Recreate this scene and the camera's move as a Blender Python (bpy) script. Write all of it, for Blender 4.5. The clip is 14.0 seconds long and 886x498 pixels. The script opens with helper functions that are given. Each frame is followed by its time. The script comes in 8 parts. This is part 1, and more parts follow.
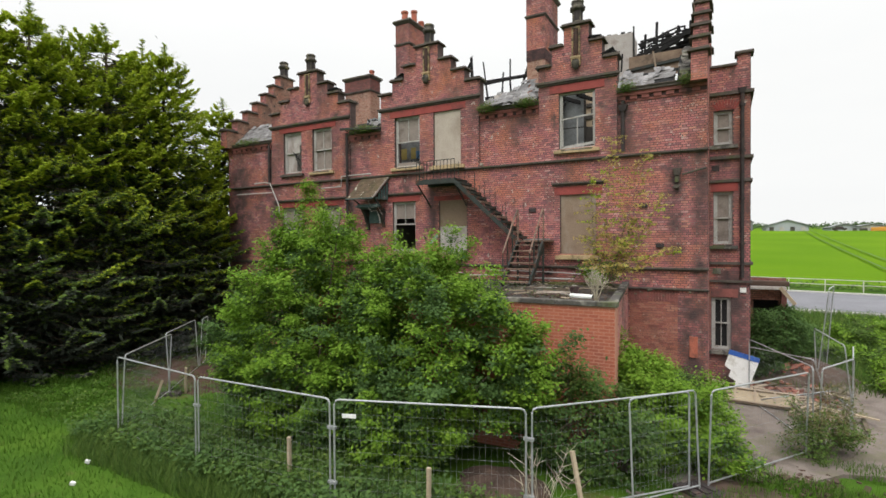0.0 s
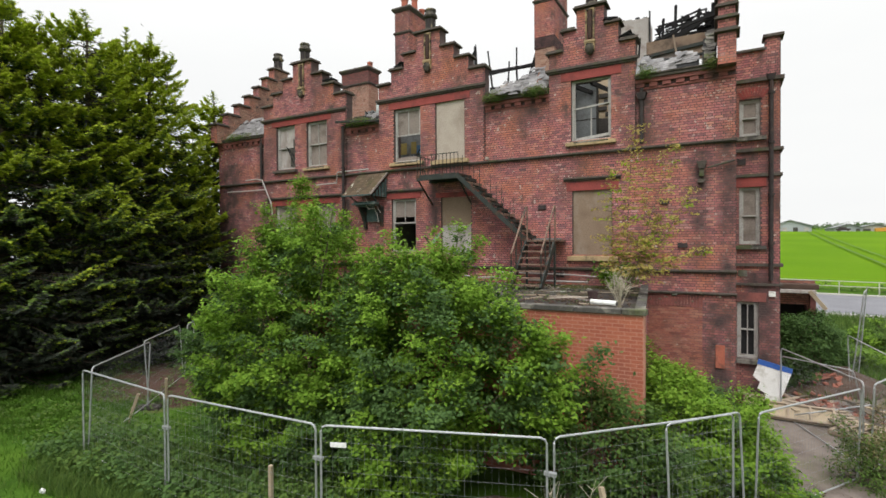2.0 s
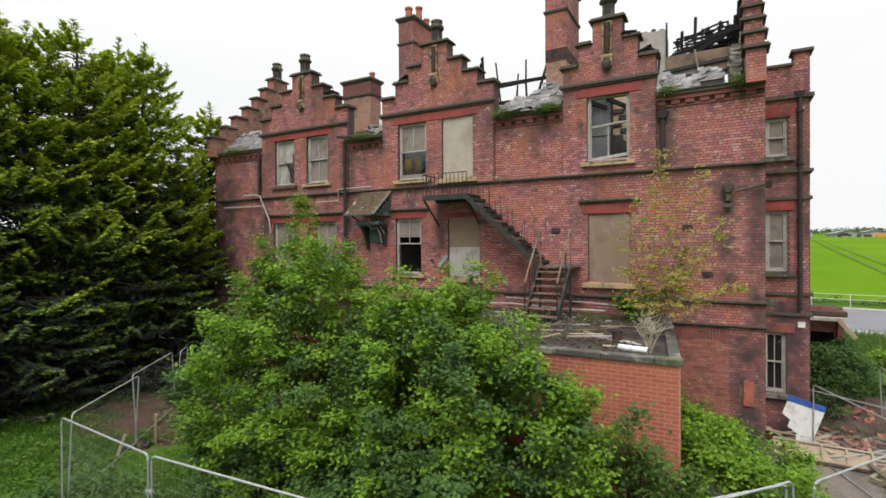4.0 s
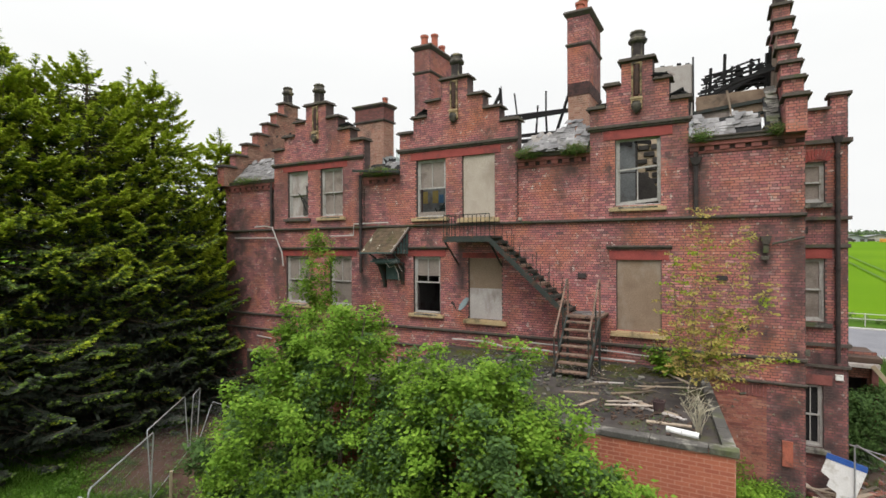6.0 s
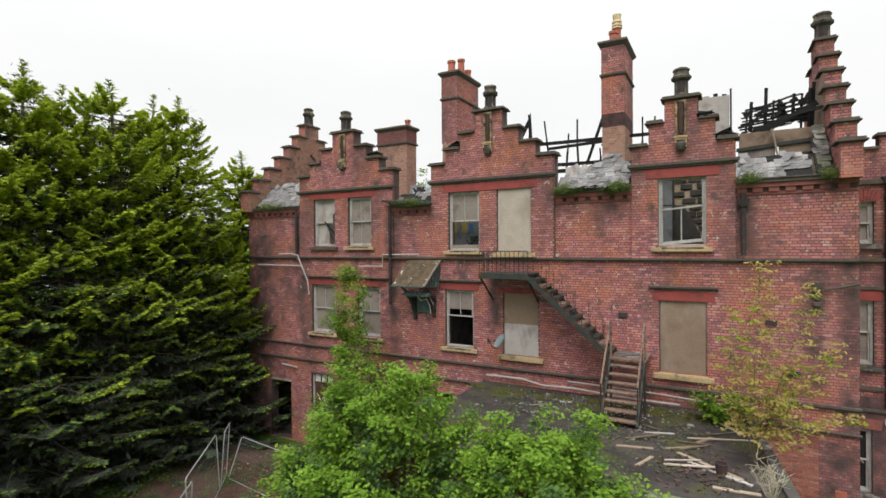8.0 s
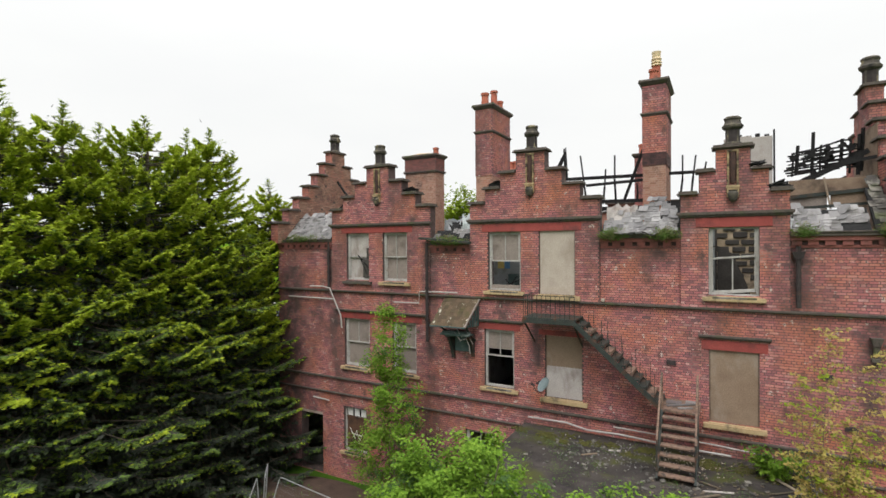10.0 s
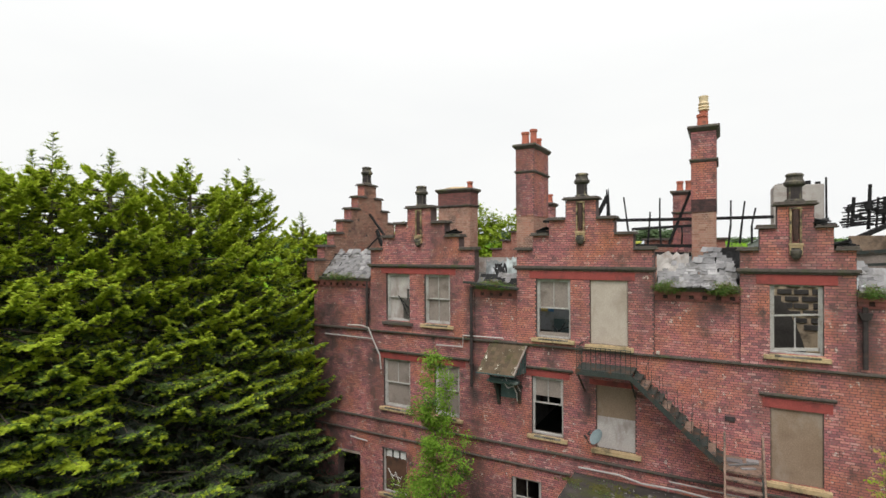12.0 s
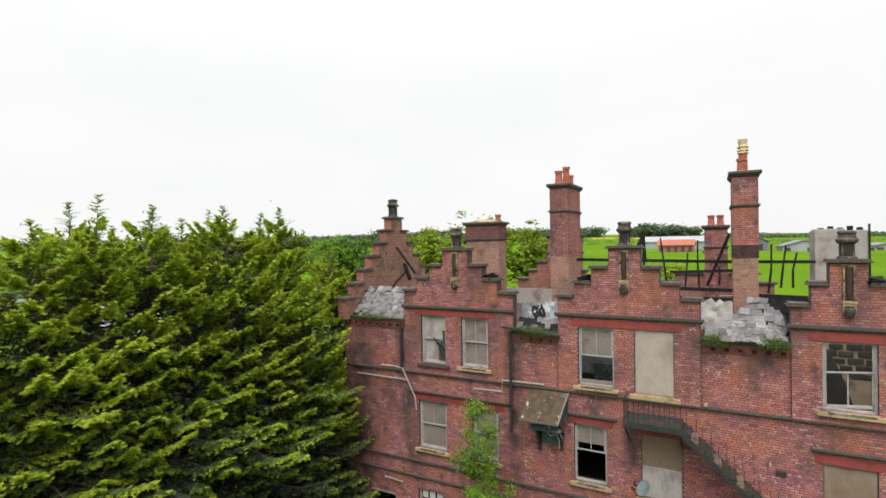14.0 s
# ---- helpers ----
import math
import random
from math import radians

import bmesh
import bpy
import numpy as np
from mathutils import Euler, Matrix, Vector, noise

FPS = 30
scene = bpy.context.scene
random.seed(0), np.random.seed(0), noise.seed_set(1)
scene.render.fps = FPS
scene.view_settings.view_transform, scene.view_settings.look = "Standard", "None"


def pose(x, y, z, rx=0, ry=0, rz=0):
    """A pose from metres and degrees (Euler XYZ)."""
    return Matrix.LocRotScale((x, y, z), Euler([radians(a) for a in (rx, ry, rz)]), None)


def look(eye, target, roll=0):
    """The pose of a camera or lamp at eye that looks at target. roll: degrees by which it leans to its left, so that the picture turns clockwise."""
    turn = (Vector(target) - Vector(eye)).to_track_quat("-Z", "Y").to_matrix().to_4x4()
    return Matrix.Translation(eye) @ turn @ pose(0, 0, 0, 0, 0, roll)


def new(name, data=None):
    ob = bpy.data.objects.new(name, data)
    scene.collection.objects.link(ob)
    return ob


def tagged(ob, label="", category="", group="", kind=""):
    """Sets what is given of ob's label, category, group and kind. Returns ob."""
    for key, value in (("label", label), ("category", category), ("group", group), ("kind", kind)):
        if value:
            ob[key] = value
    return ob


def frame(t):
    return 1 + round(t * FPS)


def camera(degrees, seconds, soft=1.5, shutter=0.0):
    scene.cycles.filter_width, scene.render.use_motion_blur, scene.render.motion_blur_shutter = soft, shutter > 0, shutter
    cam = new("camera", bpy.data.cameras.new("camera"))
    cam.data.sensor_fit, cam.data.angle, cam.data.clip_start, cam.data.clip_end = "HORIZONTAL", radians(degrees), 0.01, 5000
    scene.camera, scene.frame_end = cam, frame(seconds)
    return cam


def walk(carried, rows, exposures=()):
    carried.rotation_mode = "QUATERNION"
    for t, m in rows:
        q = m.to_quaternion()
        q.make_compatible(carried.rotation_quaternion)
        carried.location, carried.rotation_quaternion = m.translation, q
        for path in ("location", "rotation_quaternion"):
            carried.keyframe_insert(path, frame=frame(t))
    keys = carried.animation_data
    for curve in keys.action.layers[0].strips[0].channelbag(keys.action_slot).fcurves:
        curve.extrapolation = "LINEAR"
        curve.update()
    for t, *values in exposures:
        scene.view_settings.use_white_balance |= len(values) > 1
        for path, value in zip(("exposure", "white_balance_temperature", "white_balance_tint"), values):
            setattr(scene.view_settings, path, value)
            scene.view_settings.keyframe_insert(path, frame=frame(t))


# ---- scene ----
cam = camera(82.7, 14.0, soft=1.6)
PATH = [
    (0, (10.059, -17.414, 5.174), (9.087, -15.666, 5.144), -0.4),
    (0.5, (9.896, -17.155, 5.172), (8.925, -15.407, 5.142), -0.4),
    (1, (9.709, -16.866, 5.165), (8.738, -15.118, 5.135), -0.4),
    (1.5, (9.5, -16.568, 5.151), (8.531, -14.819, 5.123), -0.4),
    (2, (9.337, -16.284, 5.142), (8.364, -14.536, 5.115), -0.4),
    (4.5, (8.452, -15.536, 6.128), (7.483, -13.786, 6.117), -0.3),
    (5, (8.25, -15.501, 6.461), (7.28, -13.752, 6.451), -0.3),
    (5.5, (8.044, -15.481, 6.829), (7.073, -13.733, 6.819), -0.3),
    (6, (7.815, -15.497, 7.185), (6.844, -13.748, 7.176), -0.3),
    (6.5, (7.549, -15.544, 7.509), (6.58, -13.795, 7.501), -0.3),
    (7, (7.288, -15.609, 7.785), (6.318, -13.86, 7.779), -0.3),
    (7.5, (6.999, -15.693, 8.058), (6.027, -13.945, 8.051), -0.3),
    (8, (6.69, -15.825, 8.391), (5.718, -14.077, 8.38), -0.4),
    (10.5, (5.013, -16.573, 10.107), (4.044, -14.823, 10.092), -0.4),
    (11, (4.617, -16.74, 10.375), (3.649, -14.99, 10.37), -0.4),
    (11.5, (4.236, -16.911, 10.888), (3.267, -15.162, 10.88), -0.4),
    (12, (3.839, -17.094, 11.373), (2.872, -15.344, 11.371), -0.3),
    (12.5, (3.391, -17.323, 11.981), (2.432, -15.568, 11.967), -0.5),
    (13, (3.053, -17.477, 12.465), (2.095, -15.722, 12.451), -0.4),
    (13.5, (2.758, -17.607, 12.918), (1.798, -15.852, 12.904), -0.5),
    (14, (2.463, -17.722, 13.21), (1.505, -15.966, 13.194), -0.9),
]
walk(cam, [(t, look(eye, target, roll)) for t, eye, target, roll in PATH])

# world: a bright overcast sky, with one very soft sun behind the cloud
world = bpy.data.worlds.new("overcast_sky")
scene.world = world
world.use_nodes = True
wn, wl = world.node_tree.nodes, world.node_tree.links
wn.clear()
w_out, w_bg = wn.new("ShaderNodeOutputWorld"), wn.new("ShaderNodeBackground")
w_sky, w_hsv, w_mix = wn.new("ShaderNodeTexSky"), wn.new("ShaderNodeHueSaturation"), wn.new("ShaderNodeMix")
w_sky.sky_type, w_sky.sun_disc = "NISHITA", False
w_sky.sun_elevation, w_sky.sun_rotation = radians(58), radians(205)
w_hsv.inputs["Saturation"].default_value = 0.12
w_hsv.inputs["Value"].default_value = 0.10
w_mix.data_type = "RGBA"
w_mix.inputs[0].default_value = 0.88
w_tc, w_map, w_noise, w_ramp = wn.new("ShaderNodeTexCoord"), wn.new("ShaderNodeMapping"), wn.new("ShaderNodeTexNoise"), wn.new("ShaderNodeValToRGB")
w_map.inputs["Scale"].default_value = (1.5, 1.5, 5.0)
w_noise.inputs["Scale"].default_value = 1.4
w_noise.inputs["Detail"].default_value = 5
w_ramp.color_ramp.elements[0].position, w_ramp.color_ramp.elements[1].position = 0.25, 0.75
w_ramp.color_ramp.elements[0].color = (0.93, 0.94, 0.94, 1)
w_ramp.color_ramp.elements[1].color = (0.995, 1.0, 0.985, 1)
wl.new(w_tc.outputs["Generated"], w_map.inputs["Vector"])
wl.new(w_map.outputs[0], w_noise.inputs["Vector"])
wl.new(w_noise.outputs[0], w_ramp.inputs[0])
wl.new(w_sky.outputs[0], w_hsv.inputs["Color"])
wl.new(w_hsv.outputs[0], w_mix.inputs[6])
wl.new(w_ramp.outputs[0], w_mix.inputs[7])
# an overcast dome is about a third as bright at the horizon as overhead
w_sep, w_rise, w_mul = wn.new("ShaderNodeSeparateXYZ"), wn.new("ShaderNodeMapRange"), wn.new("ShaderNodeMix")
w_rise.inputs[1].default_value, w_rise.inputs[2].default_value = 0.0, 1.0
w_rise.inputs[3].default_value, w_rise.inputs[4].default_value = 0.78, 2.7
w_pow = wn.new("ShaderNodeMath")
w_pow.operation, w_pow.use_clamp = "POWER", True
w_pow.inputs[1].default_value = 3.5
w_mul.data_type, w_mul.blend_type = "RGBA", "MULTIPLY"
w_mul.inputs[0].default_value = 1.0
wl.new(w_tc.outputs["Generated"], w_sep.inputs[0])
wl.new(w_sep.outputs[2], w_pow.inputs[0])
wl.new(w_pow.outputs[0], w_rise.inputs[0])
wl.new(w_mix.outputs[2], w_mul.inputs[6])
wl.new(w_rise.outputs[0], w_mul.inputs[7])
wl.new(w_mul.outputs[2], w_bg.inputs["Color"])
wl.new(w_bg.outputs[0], w_out.inputs["Surface"])
w_bg.inputs["Strength"].default_value = 1.15

sun = new("sun", bpy.data.lights.new("sun", "SUN"))
sun.data.energy, sun.data.angle, sun.data.color = 1.7, radians(35), (1.0, 0.97, 0.92)
sun.matrix_world = look((8, -30, 48), (0, 0, 4))
scene.view_settings.exposure = 0.22

# ---------------------------------------------------------------- materials
def material(name, colours, rough=0.8, scale=3.0, fine=60.0, bump=0.3, spread="noise", metal=0.0, stain=None, stain_scale=0.6, stain_cut=(0.52, 0.68), dist=0.01, spec=0.3, streak=1.0, blotch=None, blotch_scale=0.35, blotch_cut=(0.5, 0.75), fleck=None, soot=None, soot_cut=(0.56, 0.72)):
    """Colours mixed by noise, by piece, or by both; a second, larger stain colour; grain and fine relief."""
    m = bpy.data.materials.new(name)
    m.use_nodes = True
    n, l = m.node_tree.nodes, m.node_tree.links
    n.clear()
    out, bsdf = n.new("ShaderNodeOutputMaterial"), n.new("ShaderNodeBsdfPrincipled")
    l.new(bsdf.outputs[0], out.inputs["Surface"])
    bsdf.inputs["Roughness"].default_value, bsdf.inputs["Metallic"].default_value = rough, metal
    bsdf.inputs["Specular IOR Level"].default_value = spec
    geo, info, tex = n.new("ShaderNodeNewGeometry"), n.new("ShaderNodeObjectInfo"), n.new("ShaderNodeTexCoord")
    where = geo.outputs["Position"]
    big, small = n.new("ShaderNodeTexNoise"), n.new("ShaderNodeTexNoise")
    big.inputs["Scale"].default_value, big.inputs["Detail"].default_value = scale, 4
    small.inputs["Scale"].default_value, small.inputs["Detail"].default_value = fine, 3
    l.new(where, big.inputs["Vector"])
    l.new(where, small.inputs["Vector"])
    ramp = n.new("ShaderNodeValToRGB")
    while len(ramp.color_ramp.elements) < len(colours):
        ramp.color_ramp.elements.new(0.5)
    low, high = (0.28, 0.72) if spread == "noise" else (0.0, 1.0)
    for k, c in enumerate(colours):
        e = ramp.color_ramp.elements[k]
        e.position = low + (high - low) * k / max(1, len(colours) - 1)
        e.color = (*c, 1)
    if spread == "noise":
        l.new(big.outputs[0], ramp.inputs[0])
    else:
        add, wrap = n.new("ShaderNodeMath"), n.new("ShaderNodeMath")
        add.operation, wrap.operation = "ADD", "FRACT"
        l.new(geo.outputs["Random Per Island"], add.inputs[0])
        l.new(info.outputs["Random"], add.inputs[1])
        l.new(add.outputs[0], wrap.inputs[0])
        l.new(wrap.outputs[0], ramp.inputs[0])
    colour = ramp.outputs[0]
    grain = n.new("ShaderNodeMix")
    grain.data_type, grain.blend_type = "RGBA", "OVERLAY"
    grain.inputs[0].default_value = 0.45
    l.new(colour, grain.inputs[6])
    l.new(small.outputs[0], grain.inputs[7])
    colour = grain.outputs[2]
    for stain, stain_scale, stain_cut, streak in ((blotch, blotch_scale, blotch_cut, 1.0), (stain, stain_scale, stain_cut, streak), (soot, 1.7, soot_cut, 1.3), (fleck, 6.0, (0.622, 0.672), 1.0)):
        if not stain:
            continue
        patch, cut, over = n.new("ShaderNodeTexNoise"), n.new("ShaderNodeMapRange"), n.new("ShaderNodeMix")
        stretch = n.new("ShaderNodeMapping")
        stretch.inputs["Scale"].default_value = (1, 1, 1 / streak)
        l.new(where, stretch.inputs["Vector"])
        l.new(stretch.outputs[0], patch.inputs["Vector"])
        patch.inputs["Scale"].default_value, patch.inputs["Detail"].default_value = stain_scale, 6
        patch.inputs["Roughness"].default_value = 0.62
        cut.inputs[1].default_value, cut.inputs[2].default_value = stain_cut
        over.data_type = "RGBA"
        over.inputs[7].default_value = (*stain, 1)
        l.new(patch.outputs[0], cut.inputs[0])
        l.new(cut.outputs[0], over.inputs[0])
        l.new(colour, over.inputs[6])
        colour = over.outputs[2]
    l.new(colour, bsdf.inputs["Base Color"])
    if bump:
        b = n.new("ShaderNodeBump")
        b.inputs["Strength"].default_value, b.inputs["Distance"].default_value = bump, dist
        l.new(small.outputs[0], b.inputs["Height"])
        l.new(b.outputs[0], bsdf.inputs["Normal"])
    return m


BRICKS = [(0.37, 0.131, 0.134), (0.414, 0.15, 0.149), (0.242, 0.102, 0.11), (0.447, 0.17, 0.158), (0.336, 0.123, 0.134), (0.391, 0.139, 0.146), (0.515, 0.224, 0.195), (0.403, 0.144, 0.141), (0.278, 0.112, 0.122), (0.224, 0.097, 0.109), (0.515, 0.278, 0.262), (0.425, 0.154, 0.151), (0.379, 0.136, 0.146), (0.504, 0.229, 0.176), (0.358, 0.128, 0.138), (0.157, 0.087, 0.094)]
M_BRICK = material("old_red_brick", BRICKS, 0.92, 3, 70, 0.4, "piece", stain=(0.095, 0.056, 0.054), stain_scale=0.62, stain_cut=(0.48, 0.72), streak=2.4, blotch=(0.46, 0.158, 0.088), blotch_scale=0.75, blotch_cut=(0.45, 0.69), fleck=(0.50, 0.40, 0.36), soot=(0.065, 0.050, 0.048), soot_cut=(0.56, 0.72))


def soot_and_shade_streaks(m, streaks):
    """Dark bands on the wall: grime beside its pipes, painted tree shade at the west end. Streaks of (x, half width,
    lowest z, highest z), broken by noise.
    """
    n, l = m.node_tree.nodes, m.node_tree.links
    bsdf = next(x for x in n if x.type == "BSDF_PRINCIPLED")
    colour = bsdf.inputs["Base Color"].links[0].from_socket
    geo, sep, patch = n.new("ShaderNodeNewGeometry"), n.new("ShaderNodeSeparateXYZ"), n.new("ShaderNodeTexNoise")
    l.new(geo.outputs["Position"], sep.inputs[0])
    l.new(geo.outputs["Position"], patch.inputs["Vector"])
    patch.inputs["Scale"].default_value, patch.inputs["Detail"].default_value = 2.2, 5

    def math_node(op, a, b):
        k = n.new("ShaderNodeMath")
        k.operation = op
        for socket, v in zip(k.inputs, (a, b)):
            if isinstance(v, (int, float)):
                socket.default_value = v
            else:
                l.new(v, socket)
        return k.outputs[0]

    def fade(v, a, b, c, d):
        k = n.new("ShaderNodeMapRange")
        for socket, w in zip(k.inputs[1:5], (a, b, c, d)):
            socket.default_value = w
        l.new(v, k.inputs[0])
        return k.outputs[0]

    total = None
    for x, half, low, high in streaks:
        near = fade(math_node("ABSOLUTE", math_node("SUBTRACT", sep.outputs[0], x), 0.0), half * 0.15, half, 1.0, 0.0)
        band = math_node("MULTIPLY", fade(sep.outputs[2], low, low + 0.5, 0.0, 1.0), fade(sep.outputs[2], high - 0.1, high, 1.0, 0.0))
        one = math_node("MULTIPLY", near, band)
        total = one if total is None else math_node("MAXIMUM", total, one)
    share = math_node("MULTIPLY", total, fade(patch.outputs[0], 0.32, 0.62, 0.25, 1.0))
    mix = n.new("ShaderNodeMix")
    mix.data_type = "RGBA"
    mix.inputs[7].default_value = (0.068, 0.046, 0.046, 1)
    l.new(share, mix.inputs[0])
    l.new(colour, mix.inputs[6])
    l.new(mix.outputs[2], bsdf.inputs["Base Color"])


# the wide band at x -11.6 paints the cypresses' shade together with soot
soot_and_shade_streaks(M_BRICK, ((-9.28, 0.45, 7.9, 10.0), (-4.3, 0.5, 5.2, 10.0), (7.18, 0.38, 7.9, 9.9), (8.75, 0.42, 4.0, 7.8), (9.45, 0.35, 0.0, 8.0), (3.75, 0.45, 9.0, 9.7), (-0.12, 0.4, 5.2, 7.4), (-11.6, 1.6, -0.3, 9.0), (9.2, 0.7, -0.3, 3.4), (10.35, 1.0, -0.3, 4.2)))
M_BRICK_GRIMY = material("grimy_dark_brick", [(0.15, 0.062, 0.058), (0.20, 0.078, 0.07), (0.12, 0.054, 0.05), (0.24, 0.095, 0.082)], 0.93, 3, 70, 0.4, "piece", stain=(0.05, 0.036, 0.035), stain_scale=1.0, blotch=(0.26, 0.10, 0.08), blotch_scale=1.2)
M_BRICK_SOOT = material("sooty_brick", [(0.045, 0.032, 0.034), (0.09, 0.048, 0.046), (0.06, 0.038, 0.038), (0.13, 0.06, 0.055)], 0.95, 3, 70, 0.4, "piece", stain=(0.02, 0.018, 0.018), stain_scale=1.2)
M_SCORCH_TAN = material("scorched_tan_board", [(0.17, 0.115, 0.08), (0.23, 0.165, 0.12), (0.13, 0.085, 0.06)], 0.9, 2, 40, 0.3, stain=(0.06, 0.045, 0.037), stain_scale=1.2)
M_DISH = material("blue_grey_dish", [(0.13, 0.17, 0.18), (0.19, 0.235, 0.245)], 0.5, 4, 40, 0.1)
M_BRICK_PALE = material("weathered_brick", [(0.30, 0.115, 0.085), (0.36, 0.16, 0.115), (0.275, 0.10, 0.078), (0.39, 0.19, 0.14), (0.23, 0.09, 0.075), (0.34, 0.135, 0.095)], 0.92, 3, 70, 0.4, "piece", stain=(0.09, 0.06, 0.05), stain_scale=0.9)
M_BRICK_BUFF = material("scorched_buff_brick", [(0.30, 0.165, 0.115), (0.36, 0.215, 0.155), (0.25, 0.125, 0.09), (0.40, 0.25, 0.185), (0.33, 0.15, 0.11)], 0.92, 3, 70, 0.4, "piece", stain=(0.13, 0.08, 0.065), stain_scale=1.1, blotch=(0.40, 0.16, 0.105), blotch_scale=1.3)
M_BRICK_NEW = material("orange_brick", [(0.355, 0.108, 0.066), (0.40, 0.128, 0.078), (0.32, 0.094, 0.06), (0.375, 0.118, 0.072)], 0.88, 3, 60, 0.3, "piece", stain=(0.25, 0.085, 0.06), stain_scale=0.8, streak=3.0)
M_MORTAR = material("old_mortar", [(0.075, 0.052, 0.050), (0.125, 0.088, 0.084)], 0.95, 4, 90, 0.4, stain=(0.06, 0.042, 0.042), stain_scale=0.6, stain_cut=(0.55, 0.72), blotch=(0.34, 0.25, 0.22), blotch_scale=0.9, blotch_cut=(0.60, 0.72))
M_CORBEL = material("corbel_brick", [(0.205, 0.074, 0.066), (0.27, 0.098, 0.084)], 0.9, 5, 60, 0.3, stain=(0.09, 0.052, 0.05), stain_scale=1.5, stain_cut=(0.48, 0.66))
M_BLOCK = material("grey_stone_block", [(0.055, 0.05, 0.048), (0.085, 0.078, 0.07)], 0.9, 5, 50, 0.4, "piece")
M_MORTAR_WARM = material("warm_mortar", [(0.42, 0.18, 0.125), (0.47, 0.23, 0.17)], 0.95, 4, 90, 0.3)
M_MORTAR_PALE = material("lime_mortar", [(0.33, 0.21, 0.165), (0.40, 0.29, 0.24)], 0.95, 4, 90, 0.4)
M_STONE = material("dark_weathered_stone", [(0.055, 0.045, 0.042), (0.10, 0.082, 0.072), (0.066, 0.060, 0.049)], 0.9, 5, 50, 0.5, stain=(0.075, 0.09, 0.035), stain_scale=2.2, stain_cut=(0.54, 0.74))
M_FINIAL = material("black_and_buff_stone", [(0.03, 0.028, 0.027), (0.075, 0.066, 0.056), (0.13, 0.115, 0.085)], 0.9, 6, 50, 0.5, stain=(0.26, 0.22, 0.14), stain_scale=3.0, stain_cut=(0.58, 0.68))
M_SILL = material("yellow_sandstone", [(0.36, 0.25, 0.13), (0.44, 0.33, 0.19), (0.30, 0.20, 0.11)], 0.85, 6, 60, 0.4, stain=(0.14, 0.12, 0.075), stain_scale=2.6)
M_NICHE = material("blackened_buff_stone", [(0.10, 0.075, 0.05), (0.26, 0.19, 0.105), (0.40, 0.31, 0.17)], 0.9, 5, 60, 0.45, stain=(0.045, 0.036, 0.032), stain_scale=4.0, stain_cut=(0.46, 0.6))
M_SHAFT = material("brown_black_stone", [(0.035, 0.025, 0.023), (0.085, 0.045, 0.036)], 0.9, 6, 50, 0.4)
M_LINTEL = material("red_painted_stone", [(0.24, 0.050, 0.045), (0.30, 0.065, 0.056)], 0.75, 4, 40, 0.25, stain=(0.14, 0.045, 0.043), stain_scale=1.8)
M_PAINT = material("flaking_white_paint", [(0.31, 0.295, 0.28), (0.45, 0.43, 0.41)], 0.6, 8, 60, 0.2, stain=(0.25, 0.22, 0.19), stain_scale=4)
M_BOARD = material("weathered_window_board", [(0.37, 0.312, 0.26), (0.42, 0.36, 0.308), (0.32, 0.265, 0.218)], 0.8, 1.3, 30, 0.15, stain=(0.28, 0.22, 0.17), stain_scale=1.4, streak=3)
M_INNER = material("pale_distempered_board", [(0.62, 0.55, 0.49), (0.70, 0.63, 0.57)], 0.85, 2, 30, 0.1, stain=(0.40, 0.33, 0.28), stain_scale=2.0)
M_BOARD_TAN = material("tan_plywood_board", [(0.195, 0.13, 0.088), (0.24, 0.172, 0.124), (0.17, 0.112, 0.076)], 0.8, 1.1, 30, 0.15, stain=(0.30, 0.25, 0.205), stain_scale=0.9, stain_cut=(0.55, 0.70), streak=1.6)
M_BROWN = material("dark_brown_board", [(0.075, 0.04, 0.026), (0.115, 0.06, 0.038)], 0.8, 3, 40, 0.2, stain=(0.03, 0.024, 0.02), stain_scale=1.8)
M_BOARD_GREY = material("grey_painted_board", [(0.21, 0.175, 0.155), (0.27, 0.225, 0.20)], 0.75, 2, 30, 0.15, stain=(0.14, 0.11, 0.095), stain_scale=1.8)
M_BOARD_WHITE = material("white_board", [(0.38, 0.345, 0.33), (0.46, 0.425, 0.405)], 0.7, 2, 30, 0.1, stain=(0.25, 0.205, 0.185), stain_scale=2.4, streak=2.5, blotch=(0.32, 0.28, 0.26), blotch_scale=1.5)
M_PLASTER = material("crumbling_plaster", [(0.36, 0.33, 0.31), (0.46, 0.43, 0.40)], 0.9, 2, 40, 0.3, stain=(0.22, 0.15, 0.12), stain_scale=1.1)
M_RENDER = material("grey_render", [(0.33, 0.30, 0.28), (0.42, 0.39, 0.365)], 0.92, 3, 40, 0.35, stain=(0.20, 0.15, 0.13), stain_scale=1.2)
# near-black that paints shade into rooms and hollows; also on some dark parts
M_DARK = material("dark_parts_and_shade", [(0.05, 0.045, 0.042), (0.085, 0.078, 0.07)], 0.95, 2, 20, 0.2)
M_CHAR = material("charred_timber", [(0.010, 0.010, 0.011), (0.022, 0.021, 0.021)], 0.95, 10, 45, 0.6, dist=0.02)
M_SLATE = material("pale_grey_slate", [(0.125, 0.119, 0.122), (0.195, 0.187, 0.188), (0.085, 0.081, 0.083), (0.28, 0.27, 0.268), (0.15, 0.144, 0.146), (0.22, 0.211, 0.212)], 0.6, 3, 40, 0.2, "piece", stain=(0.08, 0.072, 0.065), stain_scale=2.0, spec=0.35)
